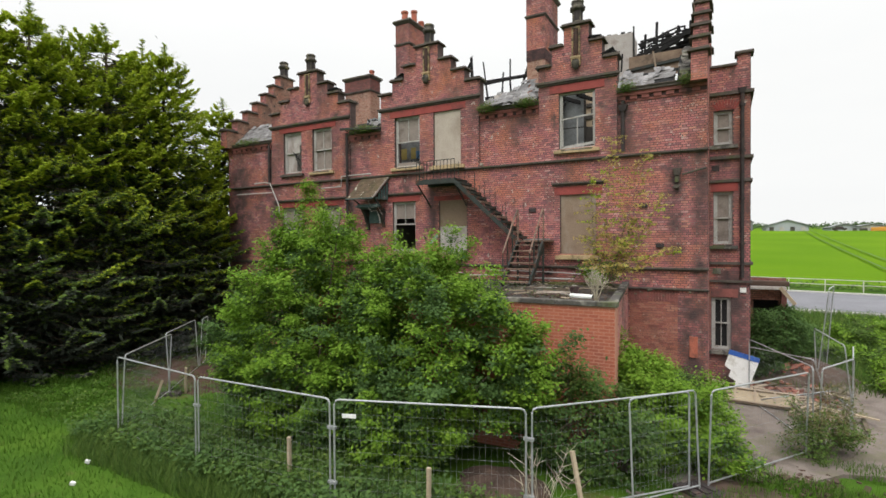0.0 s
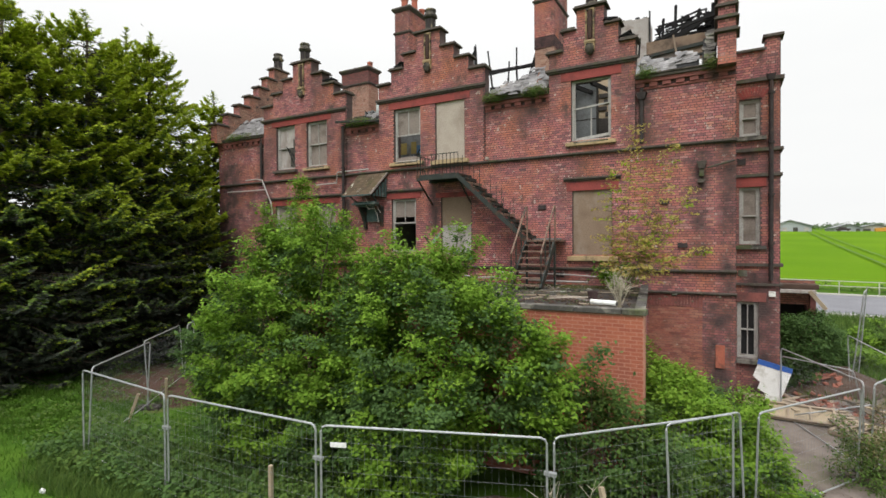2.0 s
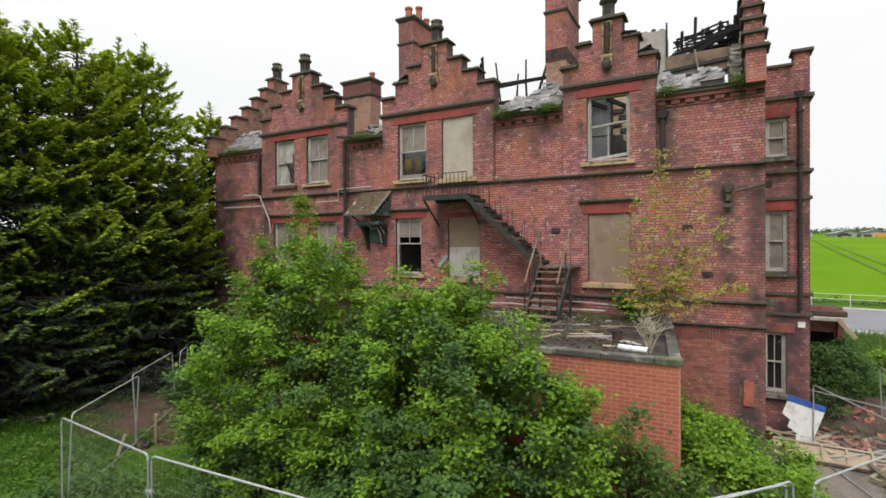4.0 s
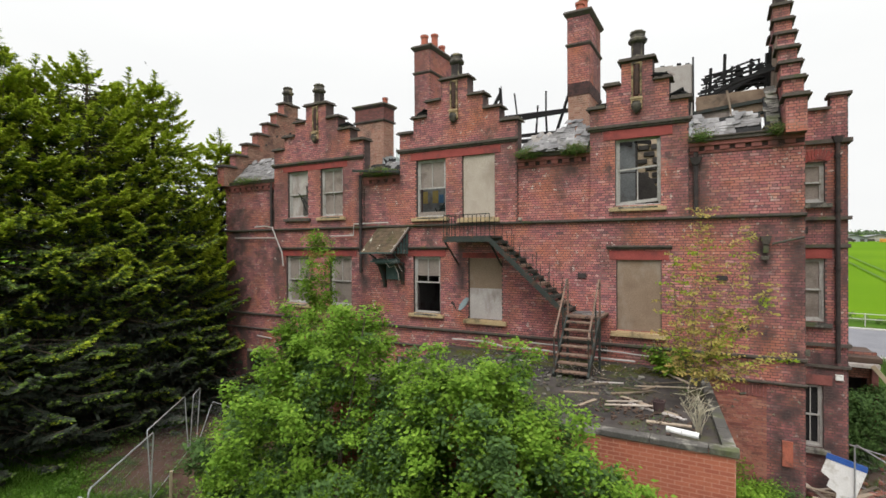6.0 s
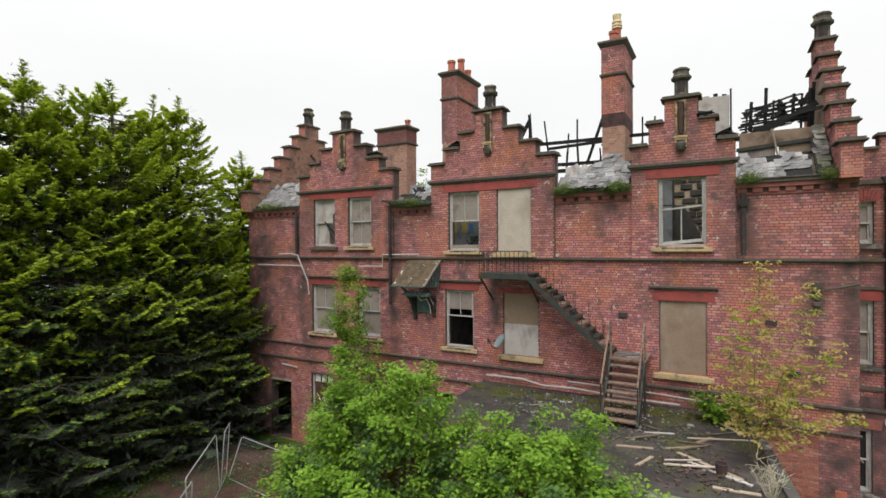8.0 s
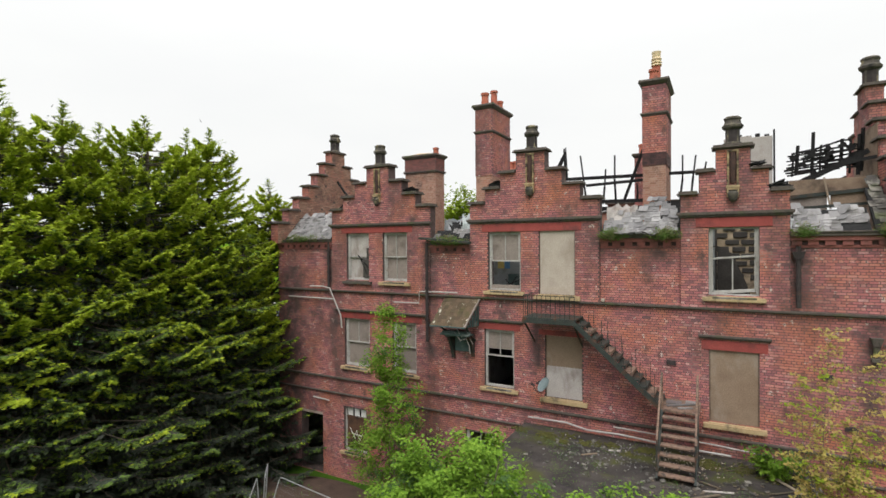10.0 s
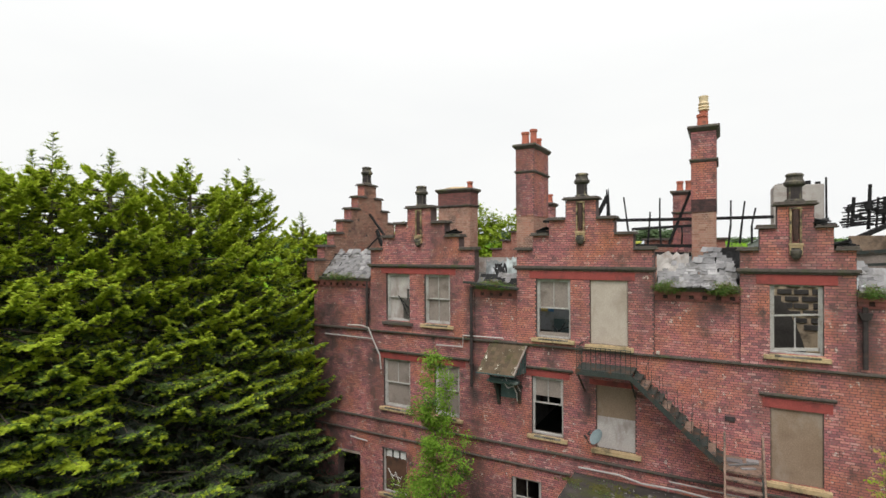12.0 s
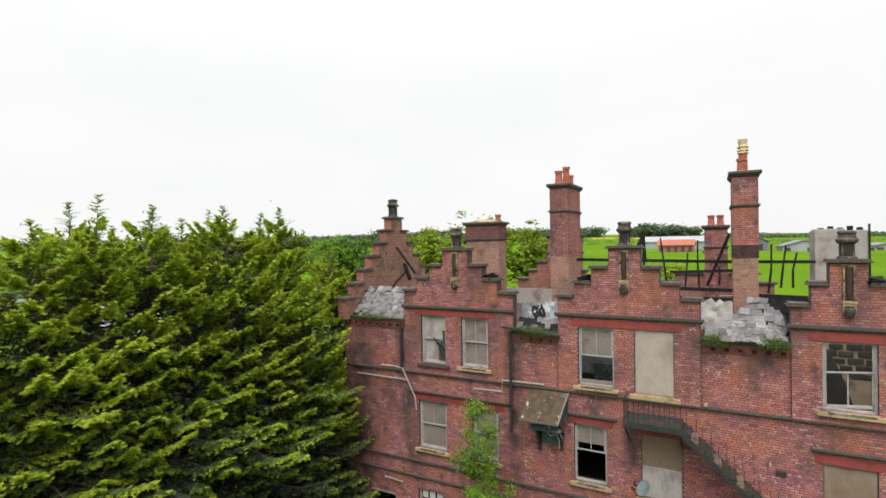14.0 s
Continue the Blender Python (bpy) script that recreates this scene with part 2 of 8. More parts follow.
M_BLOCK_MORTAR = material("buff_block_mortar", [(0.46, 0.36, 0.24), (0.54, 0.43, 0.31)], 0.95, 3, 60, 0.4, stain=(0.12, 0.095, 0.075), stain_scale=1.6)
M_TEAL = material("faded_teal_paint", [(0.045, 0.075, 0.075), (0.075, 0.11, 0.105)], 0.7, 5, 50, 0.3, stain=(0.22, 0.23, 0.22), stain_scale=3.0, stain_cut=(0.58, 0.70))
M_INNER = material("pale_blue_grey_plaster", [(0.22, 0.235, 0.24), (0.29, 0.305, 0.31)], 0.9, 2, 30, 0.2, stain=(0.14, 0.135, 0.13), stain_scale=1.3)
M_GLASSY = material("pale_blue_grey_sheet", [(0.34, 0.38, 0.38), (0.42, 0.46, 0.46)], 0.35, 3, 30, 0.1, stain=(0.22, 0.22, 0.21), stain_scale=2.0)
M_LEAD = material("torn_grey_lead_sheet", [(0.27, 0.28, 0.29), (0.38, 0.39, 0.40)], 0.55, 3, 30, 0.2, spec=0.4, stain=(0.14, 0.13, 0.12), stain_scale=2.5)
M_IRON = material("dark_green_iron", [(0.022, 0.028, 0.026), (0.04, 0.046, 0.041)], 0.7, 6, 60, 0.3, stain=(0.10, 0.045, 0.025), stain_scale=3.5)
M_RUST = material("rusty_rail", [(0.12, 0.072, 0.052), (0.22, 0.145, 0.11), (0.09, 0.06, 0.048)], 0.8, 8, 60, 0.3, stain=(0.045, 0.042, 0.038), stain_scale=4)
M_PIPE = material("black_cast_iron", [(0.026, 0.021, 0.022), (0.052, 0.042, 0.041)], 0.8, 6, 60, 0.2, stain=(0.085, 0.05, 0.042), stain_scale=2.5, stain_cut=(0.55, 0.7))
M_PIPE_GREY = material("grey_pipe", [(0.34, 0.31, 0.30), (0.44, 0.41, 0.39)], 0.55, 5, 40, 0.1)
M_PVC = material("white_plastic", [(0.70, 0.70, 0.69), (0.78, 0.78, 0.77)], 0.4, 4, 30, 0.05, stain=(0.45, 0.43, 0.38), stain_scale=3)
M_BLUE = material("blue_plastic", [(0.03, 0.09, 0.34), (0.04, 0.12, 0.40)], 0.45, 4, 30, 0.05)
M_TERRA = material("terracotta", [(0.36, 0.105, 0.07), (0.43, 0.14, 0.09)], 0.8, 5, 50, 0.2, stain=(0.18, 0.08, 0.06), stain_scale=4)
M_BUFF = material("buff_clay", [(0.58, 0.45, 0.28), (0.66, 0.54, 0.36)], 0.8, 5, 50, 0.2, stain=(0.32, 0.22, 0.14), stain_scale=4)
M_GALV = material("galvanised_steel", [(0.34, 0.35, 0.36), (0.44, 0.45, 0.46)], 0.5, 12, 50, 0.1, metal=0.6)
M_WIRE = material("dull_wire", [(0.22, 0.235, 0.24), (0.30, 0.31, 0.315)], 0.5, 12, 50, 0.0, metal=0.3)
M_CONCRETE = material("old_concrete", [(0.135, 0.110, 0.098), (0.18, 0.150, 0.132), (0.105, 0.082, 0.072)], 0.92, 1.6, 40, 0.35, stain=(0.13, 0.12, 0.075), stain_scale=1.3)
M_FELT = material("mossy_roof_felt", [(0.030, 0.027, 0.027), (0.065, 0.056, 0.05)], 0.9, 1.5, 30, 0.4, stain=(0.062, 0.066, 0.022), stain_scale=0.9, stain_cut=(0.53, 0.66), blotch=(0.085, 0.072, 0.07), blotch_scale=1.6, spec=0.1)
M_MOSS = material("olive_moss", [(0.055, 0.058, 0.018), (0.085, 0.082, 0.026), (0.045, 0.042, 0.018)], 0.95, 6, 50, 0.5, spec=0.1)
M_COPING = material("grey_stone_coping", [(0.06, 0.056, 0.053), (0.105, 0.098, 0.09)], 0.92, 3, 50, 0.5, stain=(0.09, 0.10, 0.05), stain_scale=1.6, blotch=(0.23, 0.215, 0.19), blotch_scale=2.2, blotch_cut=(0.52, 0.62), soot=(0.035, 0.03, 0.028), spec=0.1)
M_WOOD = material("grey_weathered_timber", [(0.25, 0.19, 0.14), (0.34, 0.275, 0.21), (0.19, 0.14, 0.10)], 0.85, 4, 50, 0.3, "piece")
M_STAKE = material("pale_stake_timber", [(0.30, 0.24, 0.165), (0.38, 0.31, 0.22)], 0.85, 4, 50, 0.3)
M_TILE = material("mossy_tiles", [(0.075, 0.052, 0.034), (0.115, 0.08, 0.052), (0.062, 0.047, 0.028), (0.135, 0.098, 0.066)], 0.9, 3, 40, 0.4, "piece", stain=(0.075, 0.066, 0.028), stain_scale=2.2, fleck=(0.45, 0.43, 0.36))
M_BARK = material("grey_brown_bark", [(0.09, 0.07, 0.05), (0.15, 0.12, 0.09)], 0.95, 5, 30, 0.6)
M_TWIG = material("pale_dead_twigs", [(0.34, 0.30, 0.22), (0.44, 0.40, 0.31)], 0.9, 5, 30, 0.3)
M_SOIL = material("brown_soil", [(0.055, 0.037, 0.03), (0.095, 0.062, 0.047)], 0.95, 2, 30, 0.5)
M_SOIL_RED = material("red_brown_soil", [(0.048, 0.029, 0.024), (0.085, 0.05, 0.04), (0.062, 0.042, 0.034)], 0.95, 2, 30, 0.5, stain=(0.035, 0.05, 0.02), stain_scale=0.9, stain_cut=(0.52, 0.62), spec=0.05)
M_ASPHALT = material("grey_road", [(0.13, 0.13, 0.145), (0.17, 0.17, 0.185)], 0.85, 0.6, 40, 0.2)
M_KERB = material("pale_kerb", [(0.38, 0.37, 0.34), (0.46, 0.45, 0.42)], 0.85, 1, 40, 0.2)
M_BARN = material("grey_sheet_barn", [(0.28, 0.30, 0.33), (0.36, 0.38, 0.41)], 0.6, 0.1, 4, 0.1)
M_BARN_ROOF = material("dark_sheet_roof", [(0.15, 0.155, 0.165), (0.21, 0.215, 0.225)], 0.6, 0.1, 4, 0.1)
M_ORANGE = material("orange_goods", [(0.55, 0.24, 0.04), (0.65, 0.30, 0.06)], 0.6, 0.5, 4, 0.1)
M_GRAFFITI_Y = material("yellow_cloth", [(0.36, 0.28, 0.09), (0.44, 0.34, 0.12)], 0.8, 6, 30, 0.1)
M_GRAFFITI_B = material("blue_cloth", [(0.07, 0.16, 0.30), (0.10, 0.22, 0.38)], 0.8, 6, 30, 0.1)


def leafy(name, colours, rough=0.7, glow=0.35, scale=0.5):
    """Leaves: colour by piece and by a slow drift, with light passing through."""
    m = material(name, colours, rough, scale, 8, 0.0, "piece", spec=0.12)
    n, l = m.node_tree.nodes, m.node_tree.links
    bsdf, out = next(x for x in n if x.type == "BSDF_PRINCIPLED"), next(x for x in n if x.type == "OUTPUT_MATERIAL")
    source = bsdf.inputs["Base Color"].links[0].from_socket
    thin, mix = n.new("ShaderNodeBsdfTranslucent"), n.new("ShaderNodeMixShader")
    mix.inputs[0].default_value = glow
    l.new(source, thin.inputs["Color"])
    l.new(bsdf.outputs[0], mix.inputs[1])
    l.new(thin.outputs[0], mix.inputs[2])
    l.new(mix.outputs[0], out.inputs["Surface"])
    return m


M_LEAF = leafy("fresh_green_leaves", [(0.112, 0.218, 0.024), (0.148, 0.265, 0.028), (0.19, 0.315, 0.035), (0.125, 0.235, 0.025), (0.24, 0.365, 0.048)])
# dark bluish green: paints shaded gaps in bushes, and colours plain dark foliage
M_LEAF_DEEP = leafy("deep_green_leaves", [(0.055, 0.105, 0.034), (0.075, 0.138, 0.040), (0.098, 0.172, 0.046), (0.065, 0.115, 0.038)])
M_LEAF_BRONZE = leafy("bronze_young_leaves", [(0.36, 0.30, 0.08), (0.42, 0.33, 0.095), (0.33, 0.31, 0.08), (0.42, 0.29, 0.11), (0.31, 0.32, 0.08)])
# three cypress tones: foliage age, with shade and top light painted in as well
M_FIR_OLD_SHADED = leafy("shaded_old_cypress", [(0.040, 0.054, 0.040), (0.055, 0.070, 0.048), (0.062, 0.062, 0.052), (0.044, 0.064, 0.040)], glow=0.15)
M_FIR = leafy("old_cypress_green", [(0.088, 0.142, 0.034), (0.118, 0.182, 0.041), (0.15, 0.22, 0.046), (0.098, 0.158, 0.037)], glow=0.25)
M_FIR_TIP = leafy("new_growth_and_lit_cypress", [(0.25, 0.33, 0.028), (0.33, 0.42, 0.034), (0.43, 0.50, 0.045), (0.29, 0.375, 0.03)], glow=0.35)
M_GRASS = leafy("grass_blades", [(0.050, 0.115, 0.013), (0.070, 0.152, 0.016), (0.090, 0.182, 0.02), (0.060, 0.132, 0.015), (0.12, 0.182, 0.035)])
M_DRY_WEED = leafy("straw_weeds", [(0.13, 0.12, 0.05), (0.19, 0.165, 0.075), (0.10, 0.10, 0.035)])
M_WEED = leafy("verge_weeds", [(0.075, 0.135, 0.03), (0.105, 0.175, 0.035), (0.06, 0.11, 0.03), (0.145, 0.21, 0.045)])
# greyish blue-green: distance haze is mixed into this leaf colour
M_FARLEAF_HAZED = leafy("hazed_far_leaves", [(0.075, 0.115, 0.055), (0.10, 0.145, 0.07), (0.085, 0.13, 0.06), (0.12, 0.165, 0.085)])
M_LIME = leafy("lime_tree_leaves", [(0.19, 0.27, 0.02), (0.26, 0.34, 0.03), (0.15, 0.22, 0.02), (0.31, 0.38, 0.04)])


def ground_material():
    """Meadow and lawn, with bare earth near the building, and a fresh crop in the far field."""
    m = material("grassy_ground", [(0.036, 0.078, 0.012), (0.05, 0.105, 0.013), (0.068, 0.128, 0.016)], 0.95, 0.7, 25, 0.6, dist=0.04, stain=(0.13, 0.085, 0.055), stain_scale=0.45, stain_cut=(0.60, 0.70), spec=0.03)
    n, l = m.node_tree.nodes, m.node_tree.links
    bsdf = next(x for x in n if x.type == "BSDF_PRINCIPLED")
    source = bsdf.inputs["Base Color"].links[0].from_socket
    pos, sep = n.new("ShaderNodeNewGeometry"), n.new("ShaderNodeSeparateXYZ")
    l.new(pos.outputs["Position"], sep.inputs[0])
    past, crop, drift, mix = n.new("ShaderNodeMapRange"), n.new("ShaderNodeValToRGB"), n.new("ShaderNodeTexNoise"), n.new("ShaderNodeMix")
    past.inputs[1].default_value, past.inputs[2].default_value = 37.0, 40.0
    l.new(sep.outputs[1], past.inputs[0])
    drift.inputs["Scale"].default_value, drift.inputs["Detail"].default_value = 0.03, 6
    l.new(pos.outputs["Position"], drift.inputs["Vector"])
    e = crop.color_ramp.elements
    e[0].position, e[1].position = 0.35, 0.65
    e[0].color, e[1].color = (0.074, 0.155, 0.004, 1), (0.108, 0.198, 0.007, 1)
    l.new(drift.outputs[0], crop.inputs[0])
    mix.data_type = "RGBA"
    l.new(past.outputs[0], mix.inputs[0])
    l.new(source, mix.inputs[6])
    l.new(crop.outputs[0], mix.inputs[7])
    l.new(mix.outputs[2], bsdf.inputs["Base Color"])
    return m


M_RAPE = material("yellow_crop", [(0.36, 0.34, 0.05), (0.46, 0.42, 0.06)], 0.9, 0.05, 2, 0.0)
M_GROUND = ground_material()

# ---------------------------------------------------------------- tools
class Geo:
    """Vertices and faces gathered for one mesh."""

    def __init__(self):
        self.v, self.f = [], []

    def add(self, verts, faces):
        k = len(self.v)
        self.v += [tuple(p) for p in verts]
        self.f += [tuple(i + k for i in q) for q in faces]
        return self

    def box(self, x0, x1, y0, y1, z0, z1, m=None):
        c = [Vector((x, y, z)) for x in (x0, x1) for y in (y0, y1) for z in (z0, z1)]
        if m is not None:
            c = [m @ p for p in c]
        return self.add(c, [(0, 1, 3, 2), (4, 6, 7, 5), (0, 4, 5, 1), (2, 3, 7, 6), (0, 2, 6, 4), (1, 5, 7, 3)])

    def frustum(self, c, z0, z1, a0, b0, a1, b1):
        """A block whose half widths go from a0, b0 at z0 to a1, b1 at z1."""
        x, y = c
        p = [(x + s * a, y + t * b, z) for z, a, b in ((z0, a0, b0), (z1, a1, b1)) for s, t in ((-1, -1), (1, -1), (1, 1), (-1, 1))]
        return self.add(p, [(3, 2, 1, 0), (4, 5, 6, 7)] + [(i, (i + 1) % 4, 4 + (i + 1) % 4, 4 + i) for i in range(4)])

    def lathe(self, c, rings, n=12):
        """A turned body round the upright through c: rings of (radius, z)."""
        k = len(self.v)
        for r, z in rings:
            self.v += [(c[0] + r * math.cos(2 * math.pi * i / n), c[1] + r * math.sin(2 * math.pi * i / n), z) for i in range(n)]
        for j in range(len(rings) - 1):
            self.f += [(k + j * n + i, k + j * n + (i + 1) % n, k + (j + 1) * n + (i + 1) % n, k + (j + 1) * n + i) for i in range(n)]
        self.f += [tuple(k + i for i in reversed(range(n))), tuple(k + (len(rings) - 1) * n + i for i in range(n))]
        return self

    def tube(self, path, r, n=6, r1=None):
        """A round bar along a path, from radius r to r1."""
        path = [Vector(p) for p in path]
        r1 = r if r1 is None else r1
        k, last = len(self.v), len(path) - 1
        for j, p in enumerate(path):
            d = (path[min(j + 1, last)] - path[max(j - 1, 0)]).normalized()
            a = d.cross(Vector((0, 0, 1)) if abs(d.z) < 0.9 else Vector((1, 0, 0))).normalized()
            b = d.cross(a)
            rr = r + (r1 - r) * j / max(1, last)
            self.v += [tuple(p + rr * (a * math.cos(2 * math.pi * i / n) + b * math.sin(2 * math.pi * i / n))) for i in range(n)]
        for j in range(last):
            self.f += [(k + j * n + i, k + (j + 1) * n + i, k + (j + 1) * n + (i + 1) % n, k + j * n + (i + 1) % n) for i in range(n)]
        self.f += [tuple(k + i for i in range(n)), tuple(k + last * n + i for i in reversed(range(n)))]
        return self

    def bar(self, a, b, w, h=None, up=(0, 0, 1)):
        """A square-edged bar from a to b."""
        a, b, h = Vector(a), Vector(b), w if h is None else h
        d = (b - a).normalized()
        s = d.cross(Vector(up))
        s = (s if s.length > 1e-4 else d.cross(Vector((1, 0, 0)))).normalized()
        u = s.cross(d)
        p = [q + s * i * w / 2 + u * j * h / 2 for q in (a, b) for i, j in ((-1, -1), (1, -1), (1, 1), (-1, 1))]
        return self.add(p, [(3, 2, 1, 0), (4, 5, 6, 7)] + [(i, (i + 1) % 4, 4 + (i + 1) % 4, 4 + i) for i in range(4)])

    def mesh(self, name):
        me = bpy.data.meshes.new(name)
        me.from_pydata(self.v, [], self.f)
        me.update()
        return me


def empty(name, x=0, y=0, z=0):
    ob = new(name)
    ob.location = (x, y, z)
    ob.empty_display_size = 0.3
    return ob


def base_of(parent):
    """Where a parent's own frame starts in the world; only things that are not turned use it."""
    p = Vector((0, 0, 0))
    while parent is not None:
        p += parent.location
        parent = parent.parent
    return p


def part(name, geo, mat, parent=None, label="", bevel=0.0):
    """Links a Geo (in world places) as one mesh object under a thing or part."""
    ob = new(name, geo.mesh(name))
    ob.data.materials.append(mat)
    if parent is not None:
        ob.parent = parent
        off = base_of(parent)
        if off.length > 0:
            ob.data.transform(Matrix.Translation(-off))
    if bevel:
        b = ob.modifiers.new("bevel", "BEVEL")
        b.width, b.segments, b.limit_method = bevel, 2, "ANGLE"
    if label:
        ob["label"] = label
    return ob


def quads(name, verts, mats, picks=None, parent=None):
    """A mesh of loose four-cornered pieces from an array (n, 4, 3); picks: the material of each."""
    verts = np.asarray(verts, dtype=np.float32)
    n = len(verts)
    me = bpy.data.meshes.new(name)
    me.vertices.add(4 * n)
    me.vertices.foreach_set("co", verts.reshape(-1))
    me.loops.add(4 * n)
    me.loops.foreach_set("vertex_index", np.arange(4 * n, dtype=np.int32))
    me.polygons.add(n)
    me.polygons.foreach_set("loop_start", np.arange(0, 4 * n, 4, dtype=np.int32))
    if picks is not None:
        me.polygons.foreach_set("material_index", np.asarray(picks, dtype=np.int32))
    me.update(calc_edges=True)
    for m in mats:
        me.materials.append(m)
    ob = new(name, me)
    if parent is not None:
        ob.parent = parent
        me.transform(Matrix.Translation(-base_of(parent)))
    return ob


def cut_out(spans, a, b):
    """Spans with the stretch a to b taken away."""
    out = []
    for s, e in spans:
        if b <= s or a >= e:
            out.append((s, e))
        else:
            if a > s:
                out.append((s, a))
            if b < e:
                out.append((b, e))
    return out


def solid_at(z, shape, holes):
    """The solid stretches of a wall at height z: shape, a list of (u0, u1, z0, z1), less the holes."""
    spans = []
    for u0, u1, z0, z1 in shape:
        if z0 <= z < z1:
            spans.append((u0, u1))
    for u0, u1, z0, z1 in holes:
        if z0 <= z < z1:
            spans = cut_out(spans, u0, u1)
    return spans


def slab_wall(shape, holes, origin, u, n, thick):
    """The solid core of a wall of boxes with its openings, as a Geo. u: along it; n: outwards."""
    o, u, n = Vector(origin), Vector(u), Vector(n)
    zs = sorted({round(z, 4) for r in shape + holes for z in r[2:]})
    us = sorted({round(a, 4) for r in shape + holes for a in r[:2]})
    lo, hi = min(r[2] for r in shape), max(r[3] for r in shape)
    zs = [z for z in zs if lo <= z <= hi]
    full = {}
    for j, (z0, z1) in enumerate(zip(zs, zs[1:])):
        spans = solid_at((z0 + z1) / 2, shape, holes)
        for i, (a, b) in enumerate(zip(us, us[1:])):
            full[i, j] = any(s <= (a + b) / 2 < e for s, e in spans)
    g, at = Geo(), {}

    def corner(i, j, back):
        if (i, j, back) not in at:
            at[i, j, back] = len(g.v)
            g.v.append(tuple(o + u * us[i] + Vector((0, 0, zs[j])) - n * (thick if back else 0)))
        return at[i, j, back]

    for (i, j), solid in full.items():
        if not solid:
            continue
        g.f.append((corner(i, j, 0), corner(i + 1, j, 0), corner(i + 1, j + 1, 0), corner(i, j + 1, 0)))
        g.f.append((corner(i, j + 1, 1), corner(i + 1, j + 1, 1), corner(i + 1, j, 1), corner(i, j, 1)))
        for di, dj, p, q in ((-1, 0, (i, j + 1), (i, j)), (1, 0, (i + 1, j), (i + 1, j + 1)), (0, -1, (i, j), (i + 1, j)), (0, 1, (i + 1, j + 1), (i, j + 1))):
            if not full.get((i + di, j + dj), False):
                g.f.append((corner(*q, 0), corner(*p, 0), corner(*p, 1), corner(*q, 1)))
    return g


COURSE, LONG, SHORT, JOINT = 0.0765, 0.226, 0.113, 0.0165


def brick_rows(shape, holes, rng, bond=4, proud=(0.0015, 0.0045)):
    """Bricks of a wall, as (u0, u1, z0, z1, proud); each bond-th course is of headers."""
    lo, hi = min(r[2] for r in shape), max(r[3] for r in shape)
    left = min(r[0] for r in shape)
    out, k = [], 0
    z = lo
    while z < hi - 0.02:
        z1 = min(z + COURSE - JOINT, hi)
        step = SHORT if k % bond == bond - 1 else LONG
        for a, b in solid_at(z + 0.03, shape, holes):
            s = left - step * (0.5 if k % 2 else 1.0) + math.floor((a - left) / step) * step
            while s < b:
                c, d = max(s, a) + JOINT / 2, min(s + step, b) - JOINT / 2
                if d - c > 0.03:
                    out.append((c, d, z, z1, rng.uniform(*proud)))
                s += step
        z += COURSE
        k += 1
    return out


def brick_mesh(rows, origin, u, n):
    """Bricks as one array of faces: a front and four sides each."""
    o, u, n = np.array(origin, float), np.array(u, float), np.array(n, float)
    r = np.array(rows, float)
    up = np.array((0, 0, 1.0))
    spot = lambda s, z, d: o + s[:, None] * u + z[:, None] * up + d[:, None] * n  # noqa: E731
    a, b, z0, z1, d = r.T
    zero = 0 * d
    f = [spot(a, z0, d), spot(b, z0, d), spot(b, z1, d), spot(a, z1, d)]
    k = [spot(a, z0, zero), spot(b, z0, zero), spot(b, z1, zero), spot(a, z1, zero)]
    v = np.stack(f + k, 1).reshape(-1, 3)
    side = np.array([(0, 1, 2, 3), (0, 4, 5, 1), (1, 5, 6, 2), (2, 6, 7, 3), (3, 7, 4, 0)])
    if np.dot(np.cross(u, up), n) < 0:
        side = side[:, ::-1]
    faces = (np.arange(len(r))[:, None, None] * 8 + side[None]).reshape(-1, 4)
    return v, faces


def lay_bricks(name, rows, origin, u, n, mat, parent):
    """All bricks of rows in one mesh of kind stuff."""
    v, f = brick_mesh(rows, origin, u, n)
    me = bpy.data.meshes.new(name)
    me.vertices.add(len(v))
    me.vertices.foreach_set("co", v.astype(np.float32).reshape(-1))
    me.loops.add(4 * len(f))
    me.loops.foreach_set("vertex_index", f.astype(np.int32).reshape(-1))
    me.polygons.add(len(f))
    me.polygons.foreach_set("loop_start", np.arange(0, 4 * len(f), 4, dtype=np.int32))
    me.update(calc_edges=True)
    me.shade_flat()
    me.materials.append(mat)
    ob = new(name, me)
    ob.parent = parent
    me.transform(Matrix.Translation(-base_of(parent)))
    ob["kind"] = "stuff"
    return ob


def brick_wall(name, shape, holes, origin, u, n, thick, parent, rng, brick=None, mortar=None, bond=4, label="", proud=(0.0015, 0.0045)):
    """A wall core of mortar with its bricks in front. Returns the core."""
    core = part(name, slab_wall(shape, holes, origin, u, n, thick), mortar or M_MORTAR, parent, label)
    rows = brick_rows(shape, holes, rng, bond, proud)
    lay_bricks("brickwork", rows, origin, u, n, brick or M_BRICK, core)
    return core


def brick_box(name, x0, x1, y0, y1, z0, z1, parent, rng, brick=None, mortar=None, label="", sides="SEWN"):
    """A stack with brick on its sides."""
    core = part(name, Geo().box(x0, x1, y0, y1, z0, z1), mortar or M_MORTAR, parent, label)
    brick = brick or M_BRICK
    frames = {"S": ((x0, y0, 0), (1, 0, 0), (0, -1, 0), x1 - x0), "N": ((x0, y1, 0), (1, 0, 0), (0, 1, 0), x1 - x0), "E": ((x1, y0, 0), (0, 1, 0), (1, 0, 0), y1 - y0), "W": ((x0, y0, 0), (0, 1, 0), (-1, 0, 0), y1 - y0)}
    for s in sides:
        o, u, n, w = frames[s]
        lay_bricks("brickwork", brick_rows([(0, w, z0, z1)], [], rng, 2), o, u, n, brick, core)
    return core


